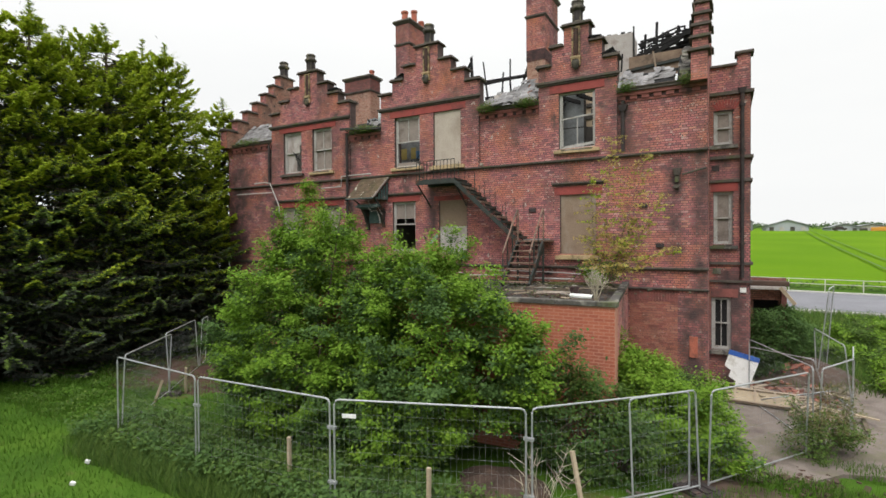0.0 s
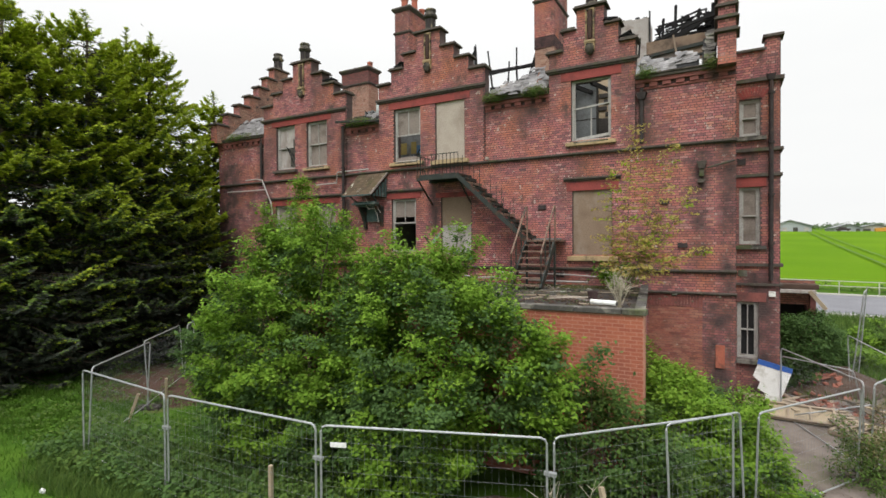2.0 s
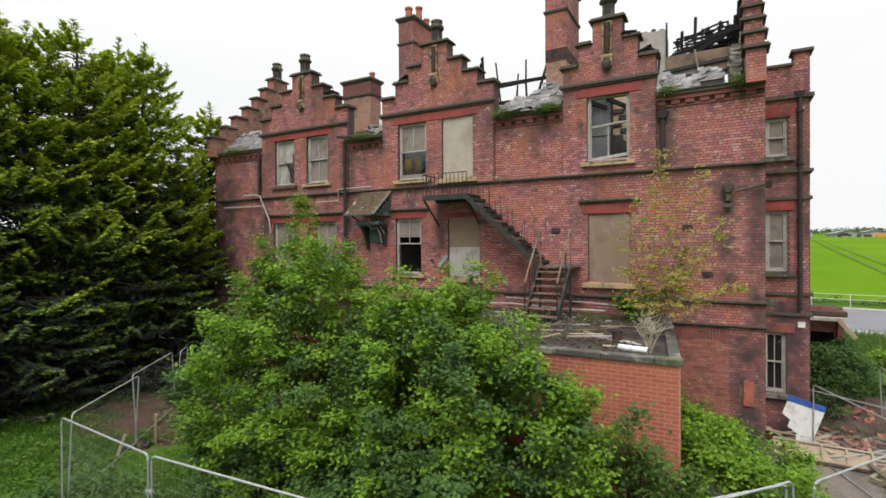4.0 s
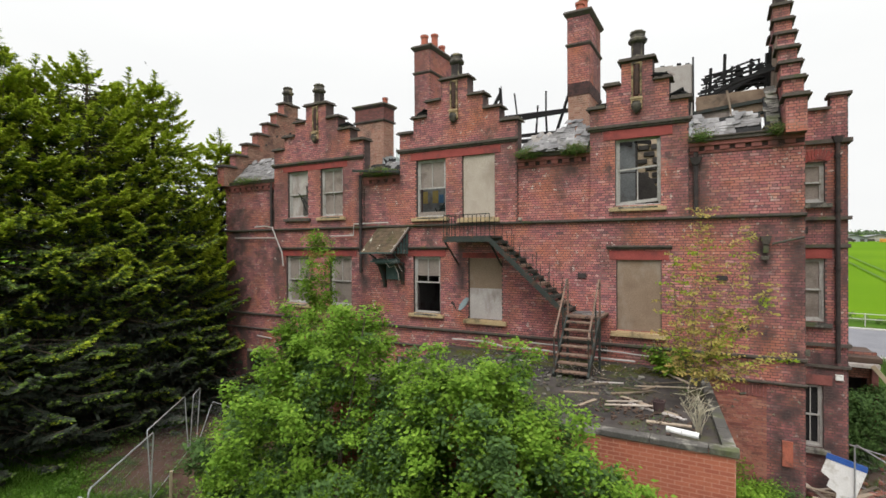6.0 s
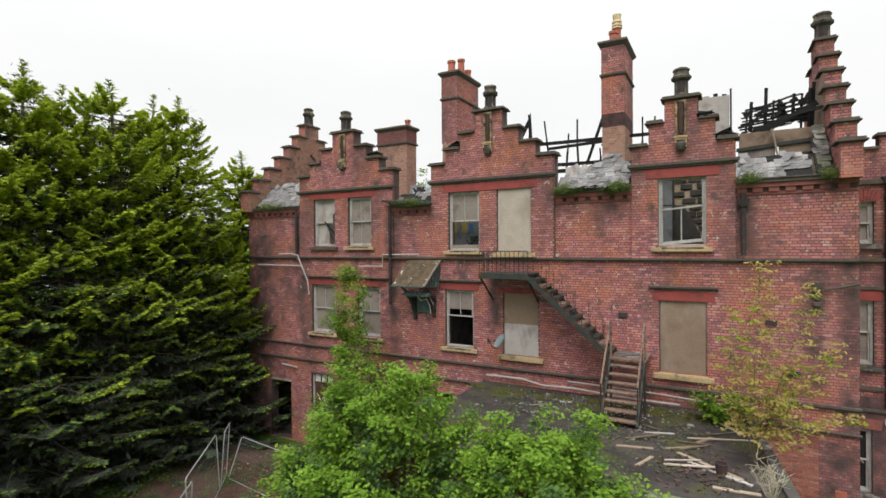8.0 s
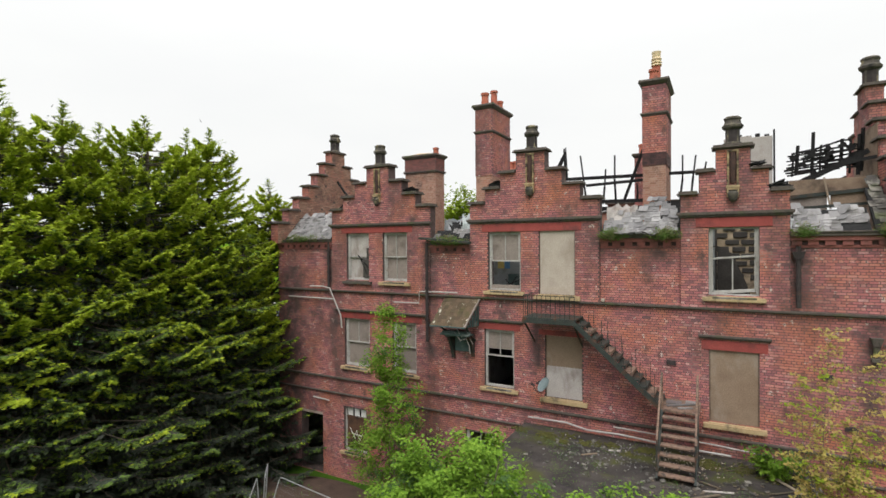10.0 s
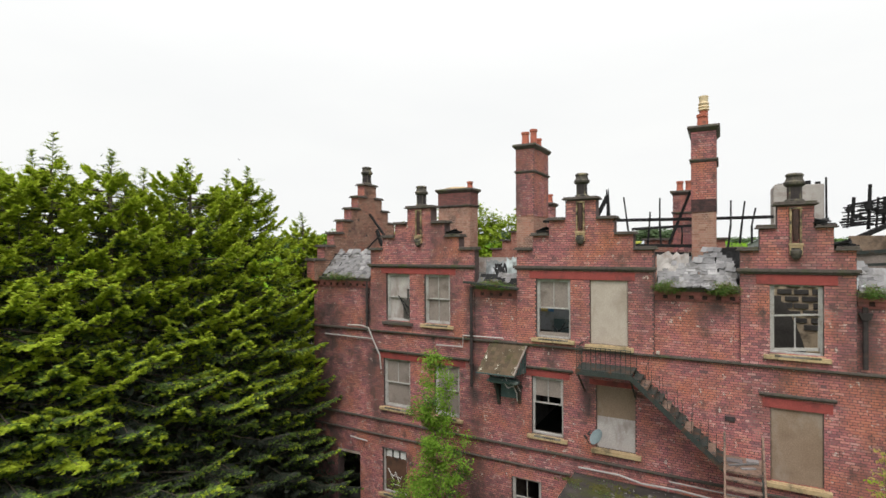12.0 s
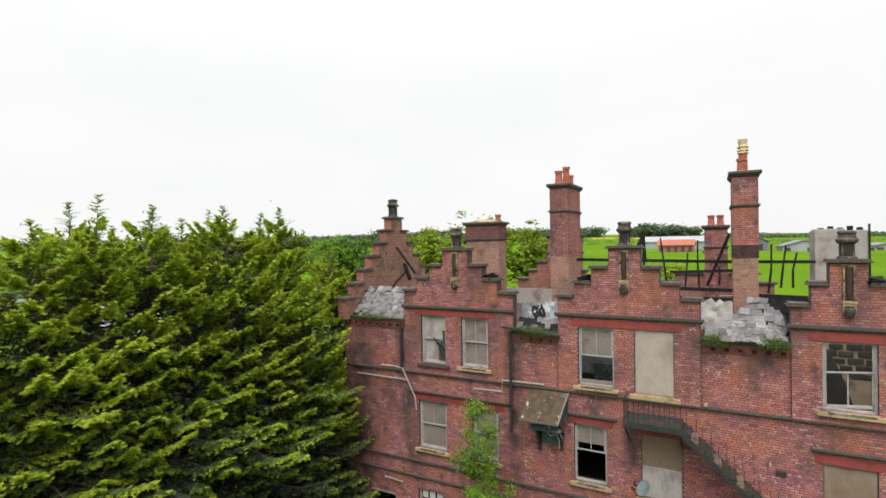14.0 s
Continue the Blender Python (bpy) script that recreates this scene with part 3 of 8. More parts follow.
def leaf_quads(points, normals, size, rng, long=1.7, fold=0.25):
    """Kite-shaped, slightly folded leaves at points, facing normals. size: an array."""
    n = len(points)
    d = rng.normal(size=(n, 3))
    nn = normals / np.maximum(np.linalg.norm(normals, axis=1, keepdims=True), 1e-6)
    a = np.cross(nn, d)
    a /= np.maximum(np.linalg.norm(a, axis=1, keepdims=True), 1e-6)
    b = np.cross(nn, a)
    s = np.asarray(size)[:, None]
    tip, wide = a * s * long / 2, b * s / 2
    lift = nn * s * fold * 0.5
    return np.stack([points - tip, points + wide + lift - tip * 0.15, points + tip, points - wide + lift - tip * 0.15], 1)


def height(x, y):
    """The lie of the land: nearly level round the building, rising slowly beyond the road."""
    return 0.03 * np.clip(-y - 1.0, 0, 12) + np.clip(0.045 * (np.clip(y, -2000, 214) - 8.0) - 0.018 * np.clip(x, -160, 160), 0, 2000) * np.clip((y - 4) / 10, 0, 1) + 0.021 * np.clip(y - 235, 0, 620) - 0.004 * np.clip(y - 855, 0, 3000)

# ---------------------------------------------------------------- the derelict building
rng = np.random.default_rng(7)
WALL, BAY, TOWER = 0.08, -0.02, 2.13
SOUTH, EAST = (0, -1, 0), (1, 0, 0)
house = tagged(empty("derelict_building", 0, 0, 0), "three-storey derelict red brick building with crow-stepped gables", "building")

# openings: x0, x1, z0, z1
W_UP = {"b1": (-8.28, -7.14, 8.42, 10.36), "b2": (-6.44, -5.30, 8.42, 10.36), "three": (-1.86, -0.66, 8.25, 10.30), "door": (0.0, 1.20, 8.18, 10.30), "five": (5.05, 6.29, 8.34, 10.31)}
W_MID = {"b1": (-8.50, -7.20, 4.84, 6.83), "b2": (-6.06, -4.96, 4.84, 6.83), "three": (-2.07, -0.95, 4.80, 6.84), "door": (0.17, 1.40, 4.72, 6.80), "five": (5.06, 6.29, 4.68, 6.77)}
W_LOW = {"doorway": (-11.0, -9.76, 0.05, 2.64), "b": (-8.58, -7.40, 1.25, 3.08), "three": (-2.85, -1.75, 1.6, 3.12)}
W_TOWER = {"top": (9.78, 10.34, 8.38, 9.52), "mid": (9.78, 10.34, 5.0, 6.8), "low": (9.72, 10.30, 1.42, 3.22)}
HOLES_MAIN = [*W_MID.values(), *W_LOW.values()]

lower = [(-12.35, 9.65, -0.4, 8.0)]
gaps = [(-12.35, -9.08), (-4.28, -2.58), (1.98, 4.32), (7.0, 9.65)]
main_shape = lower + [(a, b, 8.0, 10.02) for a, b in gaps]
NEAR = (7.25, 9.2, 8.12, 9.55)  # a stretch of wall whose bricks stand singly
main_wall = part("wall", slab_wall(main_shape, HOLES_MAIN, (0, WALL, 0), EAST, SOUTH, 0.42), M_MORTAR, house)
rows_main = brick_rows(main_shape, HOLES_MAIN, rng)
inside = lambda r: NEAR[0] <= r[0] and r[1] <= NEAR[1] and NEAR[2] <= r[2] and r[3] <= NEAR[3]  # noqa: E731
lay_bricks("brickwork", [r for r in rows_main if not inside(r)], (0, WALL, 0), EAST, SOUTH, M_BRICK, main_wall)
near_rows = [r for r in rows_main if inside(r)]


def finial(c, f, k, parent):
    """An octagonal finial of height 0.8 k: foot, black panelled shaft, flared cornice and crown."""
    g = Geo().lathe(c, [(0.2 * k, f + 0.42 * k), (0.265 * k, f + 0.48 * k), (0.275 * k, f + 0.545 * k), (0.225 * k, f + 0.59 * k), (0.2 * k, f + 0.67 * k), (0.205 * k, f + 0.70 * k), (0.225 * k, f + 0.72 * k), (0.225 * k, f + 0.765 * k), (0.17 * k, f + 0.80 * k)], 8)
    body = part("finial", g, M_FINIAL, parent, "octagonal carved stone finial", bevel=0.008)
    part("foot", Geo().lathe(c, [(0.24 * k, f), (0.24 * k, f + 0.045 * k), (0.2 * k, f + 0.07 * k)], 8), M_FINIAL, body)
    part("shaft", Geo().lathe(c, [(0.182 * k, f + 0.07 * k), (0.182 * k, f + 0.42 * k)], 8), M_PIPE, body, "soot-black panelled shaft")
    for i in range(4):
        a = 2 * math.pi * (i + 0.5) / 4
        x, y = c[0] + 0.178 * k * math.cos(a), c[1] + 0.178 * k * math.sin(a)
        part("rib", Geo().bar((x, y, f + 0.07 * k), (x, y, f + 0.42 * k), 0.035 * k), M_FINIAL, body)


def crow_gable(cx, halves, tops, z0, windows):
    """A bay with a crow-stepped gable: wall, stone caps, band, niche with pendant, and a finial."""
    shape = [(cx - halves[0], cx + halves[0], z0, tops[0])]
    for h, a, b in zip(halves[1:], tops, tops[1:]):
        shape.append((cx - h, cx + h, a, b))
    bay = brick_wall("gable", shape, windows, (0, BAY, 0), EAST, SOUTH, 0.46, house, rng)
    for sgn in (-1, 1):
        lay_bricks("brickwork", brick_rows([(0, WALL - BAY, z0, tops[0])], [], rng, 2), (cx + sgn * halves[0], BAY, 0), (0, 1, 0), (sgn, 0, 0), M_BRICK, bay)
    lows = list(halves[1:]) + [0.0]
    for h, inner, z in zip(halves, lows, tops):
        sides = ((-1, 1),) if inner == 0 else ((-1, 0), (1, 0))
        for s, whole in sides:
            g = Geo()
            a, b = (cx - h - 0.1, cx + h + 0.1) if whole else sorted((cx + s * (inner + 0.003), cx + s * (h + 0.1)))
            tilt = rng.uniform(-0.012, 0.012)
            g.box(a, b, BAY - 0.11, BAY + 0.53, z, z + 0.045)
            g.box(a + 0.04, b - 0.04 if whole else b - 0.035, BAY - 0.07, BAY + 0.5, z + 0.045, z + 0.105 + tilt)
            part("cap_stone", g, M_STONE, bay, bevel=0.012)
    part("moulding", Geo().box(cx - halves[0] - 0.1, cx + halves[0] + 0.1, BAY - 0.11, BAY - 0.001, 10.66, 10.75).box(cx - halves[0] - 0.06, cx + halves[0] + 0.06, BAY - 0.06, BAY - 0.001, 10.60, 10.66), M_STONE, bay, bevel=0.01)
    top = tops[-1]
    niche = part("niche", Geo().box(cx - 0.145, cx - 0.09, BAY - 0.08, BAY - 0.012, top - 1.08, top - 0.12).box(cx + 0.09, cx + 0.145, BAY - 0.08, BAY - 0.012, top - 1.08, top - 0.12).box(cx - 0.15, cx + 0.15, BAY - 0.08, BAY - 0.012, top - 0.12, top - 0.06), M_NICHE, bay, "blackened yellow stone niche", bevel=0.01)
    part("shaft", Geo().lathe((cx, BAY - 0.03), [(0.06, top - 1.0), (0.088, top - 0.5), (0.07, top - 0.14)], 8), M_SHAFT, niche, "brown-black carved shaft")
    part("pendant", Geo().box(cx - 0.17, cx + 0.17, BAY - 0.14, BAY - 0.012, top - 1.14, top - 1.07).frustum((cx, BAY - 0.06), top - 1.4, top - 1.14, 0.15, 0.05, 0.15, 0.06), M_SILL, niche, "carved stone pendant block", bevel=0.008)
    part("pendant_bowl", Geo().lathe((cx, BAY - 0.09), [(0.03, top - 1.54), (0.1, top - 1.48), (0.145, top - 1.36), (0.15, top - 1.28), (0.11, top - 1.24), (0.13, top - 1.2)], 10), M_FINIAL, niche, "blackened carved bowl", bevel=0.006)
    f = top + 0.105
    finial((cx, BAY + 0.2), f, 1.0, bay)
    return bay


bay_b = crow_gable(-6.68, [2.40, 1.78, 1.16, 0.55], [11.32, 11.82, 12.36, 12.98], 8.0, [W_UP["b1"], W_UP["b2"]])
bay_three = crow_gable(-0.30, [2.28, 1.68, 1.09, 0.51], [11.30, 11.80, 12.32, 13.0], 8.0, [W_UP["three"], W_UP["door"]])
bay_five = crow_gable(5.66, [1.34, 0.86, 0.43], [11.26, 11.89, 12.54], 8.0, [W_UP["five"]])

# string courses, red lintels and hood mouldings
for z0, z1, a, b, d in ((7.90, 8.0, -12.35, 9.68, 0.10), (4.20, 4.30, -12.35, 9.68, 0.09), (3.56, 3.64, 7.34, 9.68, 0.08), (3.56, 3.64, -12.35, -0.7, 0.08)):
    part("string_course", Geo().box(a, b, WALL - d - 0.03, WALL - 0.02, z0 + 0.035, z1).box(a, b, WALL - d * 0.5 - 0.02, WALL - 0.02, z0, z0 + 0.035), M_STONE, main_wall, bevel=0.008)
for a, b, z0, z1, y in ((-8.55, -5.05, 10.36, 10.60, BAY), (-2.1, 1.42, 10.30, 10.56, BAY), (4.72, 6.6, 10.31, 10.58, BAY), (-8.8, -4.7, 6.83, 7.06, WALL), (-2.3, -0.72, 6.84, 7.06, WALL), (-0.05, 1.62, 6.80, 6.98, WALL), (4.86, 6.5, 6.77, 7.04, WALL)):
    part("lintel", Geo().box(a, b, y - 0.022, y - 0.002, z0, z1), M_LINTEL, main_wall, "red stone lintel", bevel=0.006)
for a, b in ((-8.98, -4.5), (-2.4, -0.6), (4.78, 6.58)):
    part("hood_moulding", Geo().box(a, b, WALL - 0.12, WALL - 0.014, 7.14, 7.2).box(a, b, WALL - 0.07, WALL - 0.014, 7.09, 7.14), M_STONE, main_wall, bevel=0.008)

# a bricked-up arch beside the extension
own = np.random.default_rng(3)
lay_bricks("arch_infill", brick_rows([(7.36, 8.82, 0.3, 3.2)], [], own, 99, (0.008, 0.010)), (0, WALL, 0), EAST, SOUTH, M_BRICK_PALE, main_wall)
for k in range(18):
    part("soldier_brick", Geo().box(7.36 + 0.082 * k, 7.428 + 0.082 * k, WALL - 0.022, WALL - 0.004, 3.21, 3.54), M_CORBEL, main_wall)

# eaves of the stretches between the bays: dentils, gutter stone
for k, (a, b) in enumerate(gaps):
    low, high = 9.62, (10.02 if k != 1 else 9.86)
    part("eaves_moulding", Geo().box(a + 0.01, b - 0.01, WALL - 0.16, WALL + 0.3, high, high + 0.09).box(a + 0.01, b - 0.01, WALL - 0.20, WALL + 0.3, high + 0.09, high + 0.13), M_STONE, main_wall, bevel=0.008)
    part("corbel_course", Geo().box(a + 0.01, b - 0.01, WALL - 0.035, WALL - 0.013, high - 0.31, high - 0.245), M_CORBEL, main_wall, bevel=0.005)
    # black strip paints recess shade, along with soot, into the dentil gaps
    part("sooty_course", Geo().box(a + 0.01, b - 0.01, WALL - 0.016, WALL - 0.006, high - 0.24, high - 0.12), M_BRICK_SOOT, main_wall, "sooty strip that deepens the shade between the dentils")
    x = a + 0.03
    while x < b - 0.1:
        part("dentil", Geo().box(x, min(x + 0.225, b - 0.02), WALL - 0.075, WALL - 0.018, high - 0.24, high - 0.125), M_CORBEL, main_wall)
        x += 0.365
    part("corbel_course", Geo().box(a + 0.01, b - 0.01, WALL - 0.105, WALL - 0.013, high - 0.12, high - 0.004), M_CORBEL, main_wall, bevel=0.006)


# ---------------------------------------------------------------- windows
def pane_bars(g, x0, x1, z0, z1, y, cols, rows, w=0.028):
    for i in range(1, cols):
        x = x0 + (x1 - x0) * i / cols
        g.box(x - w / 2, x + w / 2, y - 0.02, y + 0.02, z0, z1)
    for j in range(1, rows):
        z = z0 + (z1 - z0) * j / rows
        g.box(x0, x1, y - 0.019, y + 0.019, z - w / 2, z + w / 2)


def sash_window(box, y, parent, label, upper=None, lower=None, cols=2, low_cols=1, sill=M_SILL, drop=0.0, split=0.5, sill_out=0.12, gap=0.0):
    """A sash window in an opening: box frame, two sashes, a stone sill, and boards behind the sashes where given."""
    x0, x1, z0, z1 = box
    win = part("window", Geo().box(x0, x0 + 0.07, y + 0.10, y + 0.2, z0, z1).box(x1 - 0.07, x1, y + 0.10, y + 0.2, z0, z1).box(x0 + 0.07, x1 - 0.07, y + 0.10, y + 0.2, z1 - 0.06, z1).box(x0 + 0.07, x1 - 0.07, y + 0.08, y + 0.2, z0, z0 + 0.06), M_PAINT, parent, label, bevel=0.006)
    a, b, zm = x0 + 0.07, x1 - 0.07, z0 + 0.06 + (z1 - z0 - 0.12) * split
    for name, lo, hi, yy, n, board in (("upper_sash", zm - 0.02, z1 - 0.06, y + 0.125, cols, upper), ("lower_sash", z0 + 0.06, zm + 0.02, y + 0.165, low_cols, lower)):
        if board == "none":
            continue
        lo2 = lo - (drop if name == "upper_sash" else 0)
        g = Geo().box(a, a + 0.045, yy - 0.02, yy + 0.02, lo2, hi).box(b - 0.045, b, yy - 0.02, yy + 0.02, lo2, hi).box(a + 0.045, b - 0.045, yy - 0.02, yy + 0.02, lo2, lo2 + 0.05).box(a + 0.045, b - 0.045, yy - 0.02, yy + 0.02, hi - 0.045, hi)
        pane_bars(g, a + 0.045, b - 0.045, lo2 + 0.05, hi - 0.045, yy, n, 1)
        s = part(name, g, M_PAINT, win, bevel=0.005)
        if board is not None:
            part("board", Geo().box(a + 0.04, b - 0.04, yy + 0.022, yy + 0.035, lo2 + 0.02 + (gap if name == "upper_sash" else 0), hi - 0.01), board, s)
    if sill:
        part("sill", Geo().box(x0 - 0.16, x1 + 0.16, y - sill_out, y + 0.19, z0 - 0.15, z0 - 0.03).box(x0 - 0.02, x1 + 0.02, y - sill_out + 0.05, y + 0.1, z0 - 0.03, z0 - 0.002), sill, win, "worn stone sill", bevel=0.012)
        if sill is M_SILL:
            part("sill_wear", Geo().box(x0 + 0.10, x1 - 0.06, y - sill_out - 0.004, y + 0.02, z0 - 0.075, z0 - 0.024), M_COPING, win, "grey crumbled middle of the sill", bevel=0.01)
    return win


def boarded_opening(box, y, parent, label, panels, sill=M_SILL, deep=0.09):
    """An opening closed with boards: a thin frame, panels given as (share of height from, to, material), and a sill."""
    x0, x1, z0, z1 = box
    win = part("boarded_window", Geo().box(x0, x0 + 0.05, y + deep - 0.02, y + 0.2, z0, z1).box(x1 - 0.05, x1, y + deep - 0.02, y + 0.2, z0, z1).box(x0 + 0.05, x1 - 0.05, y + deep - 0.02, y + 0.2, z1 - 0.05, z1), M_BOARD_TAN, parent, label, bevel=0.006)
    for k, (p, q, m) in enumerate(panels):
        part("board", Geo().box(x0 + 0.02, x1 - 0.02, y + deep - 0.036 - 0.004 * k, y + deep - 0.022 - 0.004 * k, z0 + (z1 - z0) * p + 0.004, z0 + (z1 - z0) * q - 0.004), m, win, bevel=0.003)
    if sill:
        part("sill", Geo().box(x0 - 0.16, x1 + 0.18, y - 0.13, y + 0.19, z0 - 0.17, z0 - 0.03).box(x0 - 0.02, x1 + 0.02, y - 0.09, y + 0.06, z0 - 0.03, z0 - 0.002), sill, win, "worn stone sill", bevel=0.012)
    return win


w = sash_window(W_UP["b1"], BAY, bay_b, "sash window blocked with pale torn boards", M_BOARD_WHITE, M_BOARD_WHITE, 1, 1, M_STONE)
# dark sheet before the whole board paints the shade inside a tear
part("torn_gap", Geo().box(-7.5, -7.22, BAY + 0.09, BAY + 0.112, 8.55, 9.3).box(-7.32, -7.22, BAY + 0.09, BAY + 0.112, 9.3, 9.75), M_DARK, w, "dark sheet painting the shade of a tear in the board")
part("torn_strip", Geo().bar((-7.75, BAY + 0.08, 9.45), (-7.2, BAY + 0.07, 8.95), 0.06, 0.02).bar((-7.62, BAY + 0.08, 9.3), (-7.3, BAY + 0.07, 8.7), 0.035, 0.02), M_CHAR, w, "dark torn strip")
sash_window(W_UP["b2"], BAY, bay_b, "white sash window backed with grey boards", M_BOARD_GREY, M_BOARD_GREY, 2, 2)
w = sash_window(W_UP["three"], BAY, bay_three, "white sash window with its lower pane gone", M_BOARD_GREY, "none", 2, 1, M_SILL)
part("sill_board", Geo().box(-1.78, -0.74, BAY + 0.1, BAY + 0.14, 8.31, 8.44), M_BOARD_GREY, w, "weathered board across the window foot")
part("fallen_lath", Geo().bar((-1.6, 0.3, 8.3), (-0.8, 0.35, 8.62), 0.05, 0.03).bar((-1.3, 0.36, 8.2), (-0.95, 0.42, 8.75), 0.03).bar((-1.1, 0.5, 8.2), (-1.45, 0.6, 8.6), 0.04, 0.02), M_CHAR, w, "fallen charred laths")
# the unlit depth of the room is put into this partition's colour
part("inner_partition", Geo().box(-3.0, 2.0, 1.95, 2.0, 7.61, 9.98), M_DARK, house, "inner partition coloured dark for the room's shade")
part("inner_board", Geo().box(-2.99, -0.9, 1.9, 1.945, 8.2, 9.97), M_INNER, house, "grey board inside the window")
for a, b, z0, z1, m in ((-2.84, -2.52, 8.92, 9.4, M_GRAFFITI_Y), (-2.30, -2.04, 8.92, 9.42, M_GRAFFITI_Y), (-2.01, -1.80, 8.92, 9.25, M_GRAFFITI_B)):
    part("painted_panel", Geo().box(a, b, 1.884, 1.898, z0, z1), m, house, "painted patch on the inner board")
part("torn_curtain", Geo().box(-1.6, -0.5, 1.2, 1.22, 7.62, 8.76), M_TEAL, house, "torn teal hanging inside the window")
boarded_opening(W_UP["door"], BAY, bay_three, "upper doorway closed with a pale weathered board", [(0.0, 1.0, M_BOARD)])
x0, x1, z0, z1 = W_UP["five"]
w = sash_window(W_UP["five"], BAY, bay_five, "broken white sash window with its glass half gone", "none", "none", 1, 2)
sash = part("upper_sash", Geo().bar((x0 + 0.07, BAY + 0.13, 9.40), (x1 - 0.07, BAY + 0.13, 9.49), 0.04, 0.05).bar((x0 + 0.09, BAY + 0.13, 9.40), (x0 + 0.09, BAY + 0.13, z1 - 0.06), 0.04).bar((x1 - 0.09, BAY + 0.13, 9.49), (x1 - 0.09, BAY + 0.13, z1 - 0.06), 0.04), M_PAINT, w, "crooked sash with its glass gone", bevel=0.005)
part("lower_sash", Geo().bar((x0 + 0.07, BAY + 0.17, 8.42), (x1 - 0.07, BAY + 0.17, 8.52), 0.04, 0.09).bar((x0 + 0.60, BAY + 0.17, 8.46), (x0 + 0.60, BAY + 0.17, 9.43), 0.035).bar((x0 + 0.09, BAY + 0.17, 8.42), (x0 + 0.09, BAY + 0.17, 9.40), 0.04).bar((x1 - 0.09, BAY + 0.17, 8.5), (x1 - 0.09, BAY + 0.17, 9.46), 0.04), M_PAINT, w, "crooked sash with its glass gone", bevel=0.005)
sash_window(W_MID["b1"], WALL, main_wall, "white sash window backed with grey boards", M_BOARD_GREY, M_BOARD_GREY, 2, 1)
sash_window(W_MID["b2"], WALL, main_wall, "white sash window backed with grey boards", M_BOARD_GREY, M_BOARD_GREY, 2, 1)
sash_window(W_MID["three"], WALL, main_wall, "white sash window with a dark open lower half", M_BOARD_GREY, "none", 2, 1, split=0.54, gap=0.24)
boarded_opening(W_MID["door"], WALL, main_wall, "doorway closed with a tan and a white board", [(0.0, 0.52, M_BOARD_WHITE), (0.5, 1.0, M_BOARD_TAN)])
boarded_opening(W_MID["five"], WALL, main_wall, "large window closed with a stained tan board", [(0.0, 1.0, M_BOARD_TAN)])
w = sash_window(W_LOW["b"], WALL, main_wall, "broken ground-floor window boarded with dark scrawled wood", "none", "none")
part("board", Geo().box(-8.51, -7.47, WALL + 0.15, WALL + 0.17, 1.31, 2.62), M_BROWN, w, "dark brown board with pale scrawls")
part("transom", Geo().box(-8.51, -7.47, WALL + 0.12, WALL + 0.18, 2.60, 2.68), M_BROWN, w)
for k in range(3):
    x = -8.47 + 0.34 * k
    part("pane", Geo().box(x, x + 0.26, WALL + 0.15, WALL + 0.16, 2.70, 3.0), M_PVC, w, "small white pane")
for a, b in (((-8.4, 2.2), (-8.1, 1.75)), ((-8.25, 1.75), (-8.0, 2.1)), ((-8.05, 2.1), (-7.85, 1.7)), ((-8.3, 1.95), (-7.75, 1.9)), ((-7.9, 1.65), (-7.7, 2.0)), ((-8.15, 1.6), (-7.8, 1.55))):
    part("paint_bar", Geo().bar((a[0], WALL + 0.145, a[1]), (b[0], WALL + 0.145, b[1]), 0.008, 0.035, (0, 1, 0)), M_PVC, w)
sash_window(W_LOW["three"], WALL, main_wall, "broken ground-floor sash window", None, None, 2, 1)
part("doorway_head", Geo().box(-11.0, -9.76, WALL + 0.02, WALL + 0.25, 2.52, 2.64), M_BOARD, main_wall, "weathered timber door head", bevel=0.01)

# ---------------------------------------------------------------- the recessed east end
tower_shape = [(9.65, 10.86, -0.4, 10.98), (10.46, 10.86, 10.98, 11.34)]
tower_wall = brick_wall("recessed_wall", tower_shape, list(W_TOWER.values()), (0, TOWER, 0), EAST, SOUTH, 0.42, house, rng, M_BRICK, bond=2)
side = brick_wall("side_wall", [(0, 5.9, -0.4, 10.98)], [], (10.86, TOWER + 0.008, 0), (0, 1, 0), (1, 0, 0), 0.4, house, rng)
brick_wall("return_wall", [(0.0, TOWER - WALL - 0.008, -0.4, 10.0)], [], (9.65, WALL + 0.008, 0), (0, 1, 0), (1, 0, 0), 0.4, house, rng)
for z0, z1, d in ((10.02, 10.14, 0.12), (7.88, 7.98, 0.10), (7.1, 7.2, 0.07), (4.32, 4.42, 0.09), (3.72, 3.8, 0.08)):
    part("string_course", Geo().box(9.66, 10.86 + d * 0.8, TOWER - d, TOWER - 0.013, z0, z1).box(10.874, 10.86 + d * 0.8, TOWER - 0.013, TOWER + 3, z0, z1), M_STONE, tower_wall, bevel=0.008)
part("cap_stone", Geo().box(9.66, 10.45, TOWER - 0.08, TOWER + 0.5, 10.98, 11.06), M_STONE, tower_wall, bevel=0.012)
part("cap_stone", Geo().box(10.40, 10.95, TOWER - 0.09, TOWER + 0.5, 11.34, 11.43), M_STONE, tower_wall, bevel=0.012)
for key, lab in (("top", "narrow white sash window backed with grey boards"), ("mid", "tall white sash window backed with grey boards")):
    sash_window(W_TOWER[key], TOWER, tower_wall, lab, M_BOARD_GREY, M_BOARD_GREY, 1, 1, M_COPING)
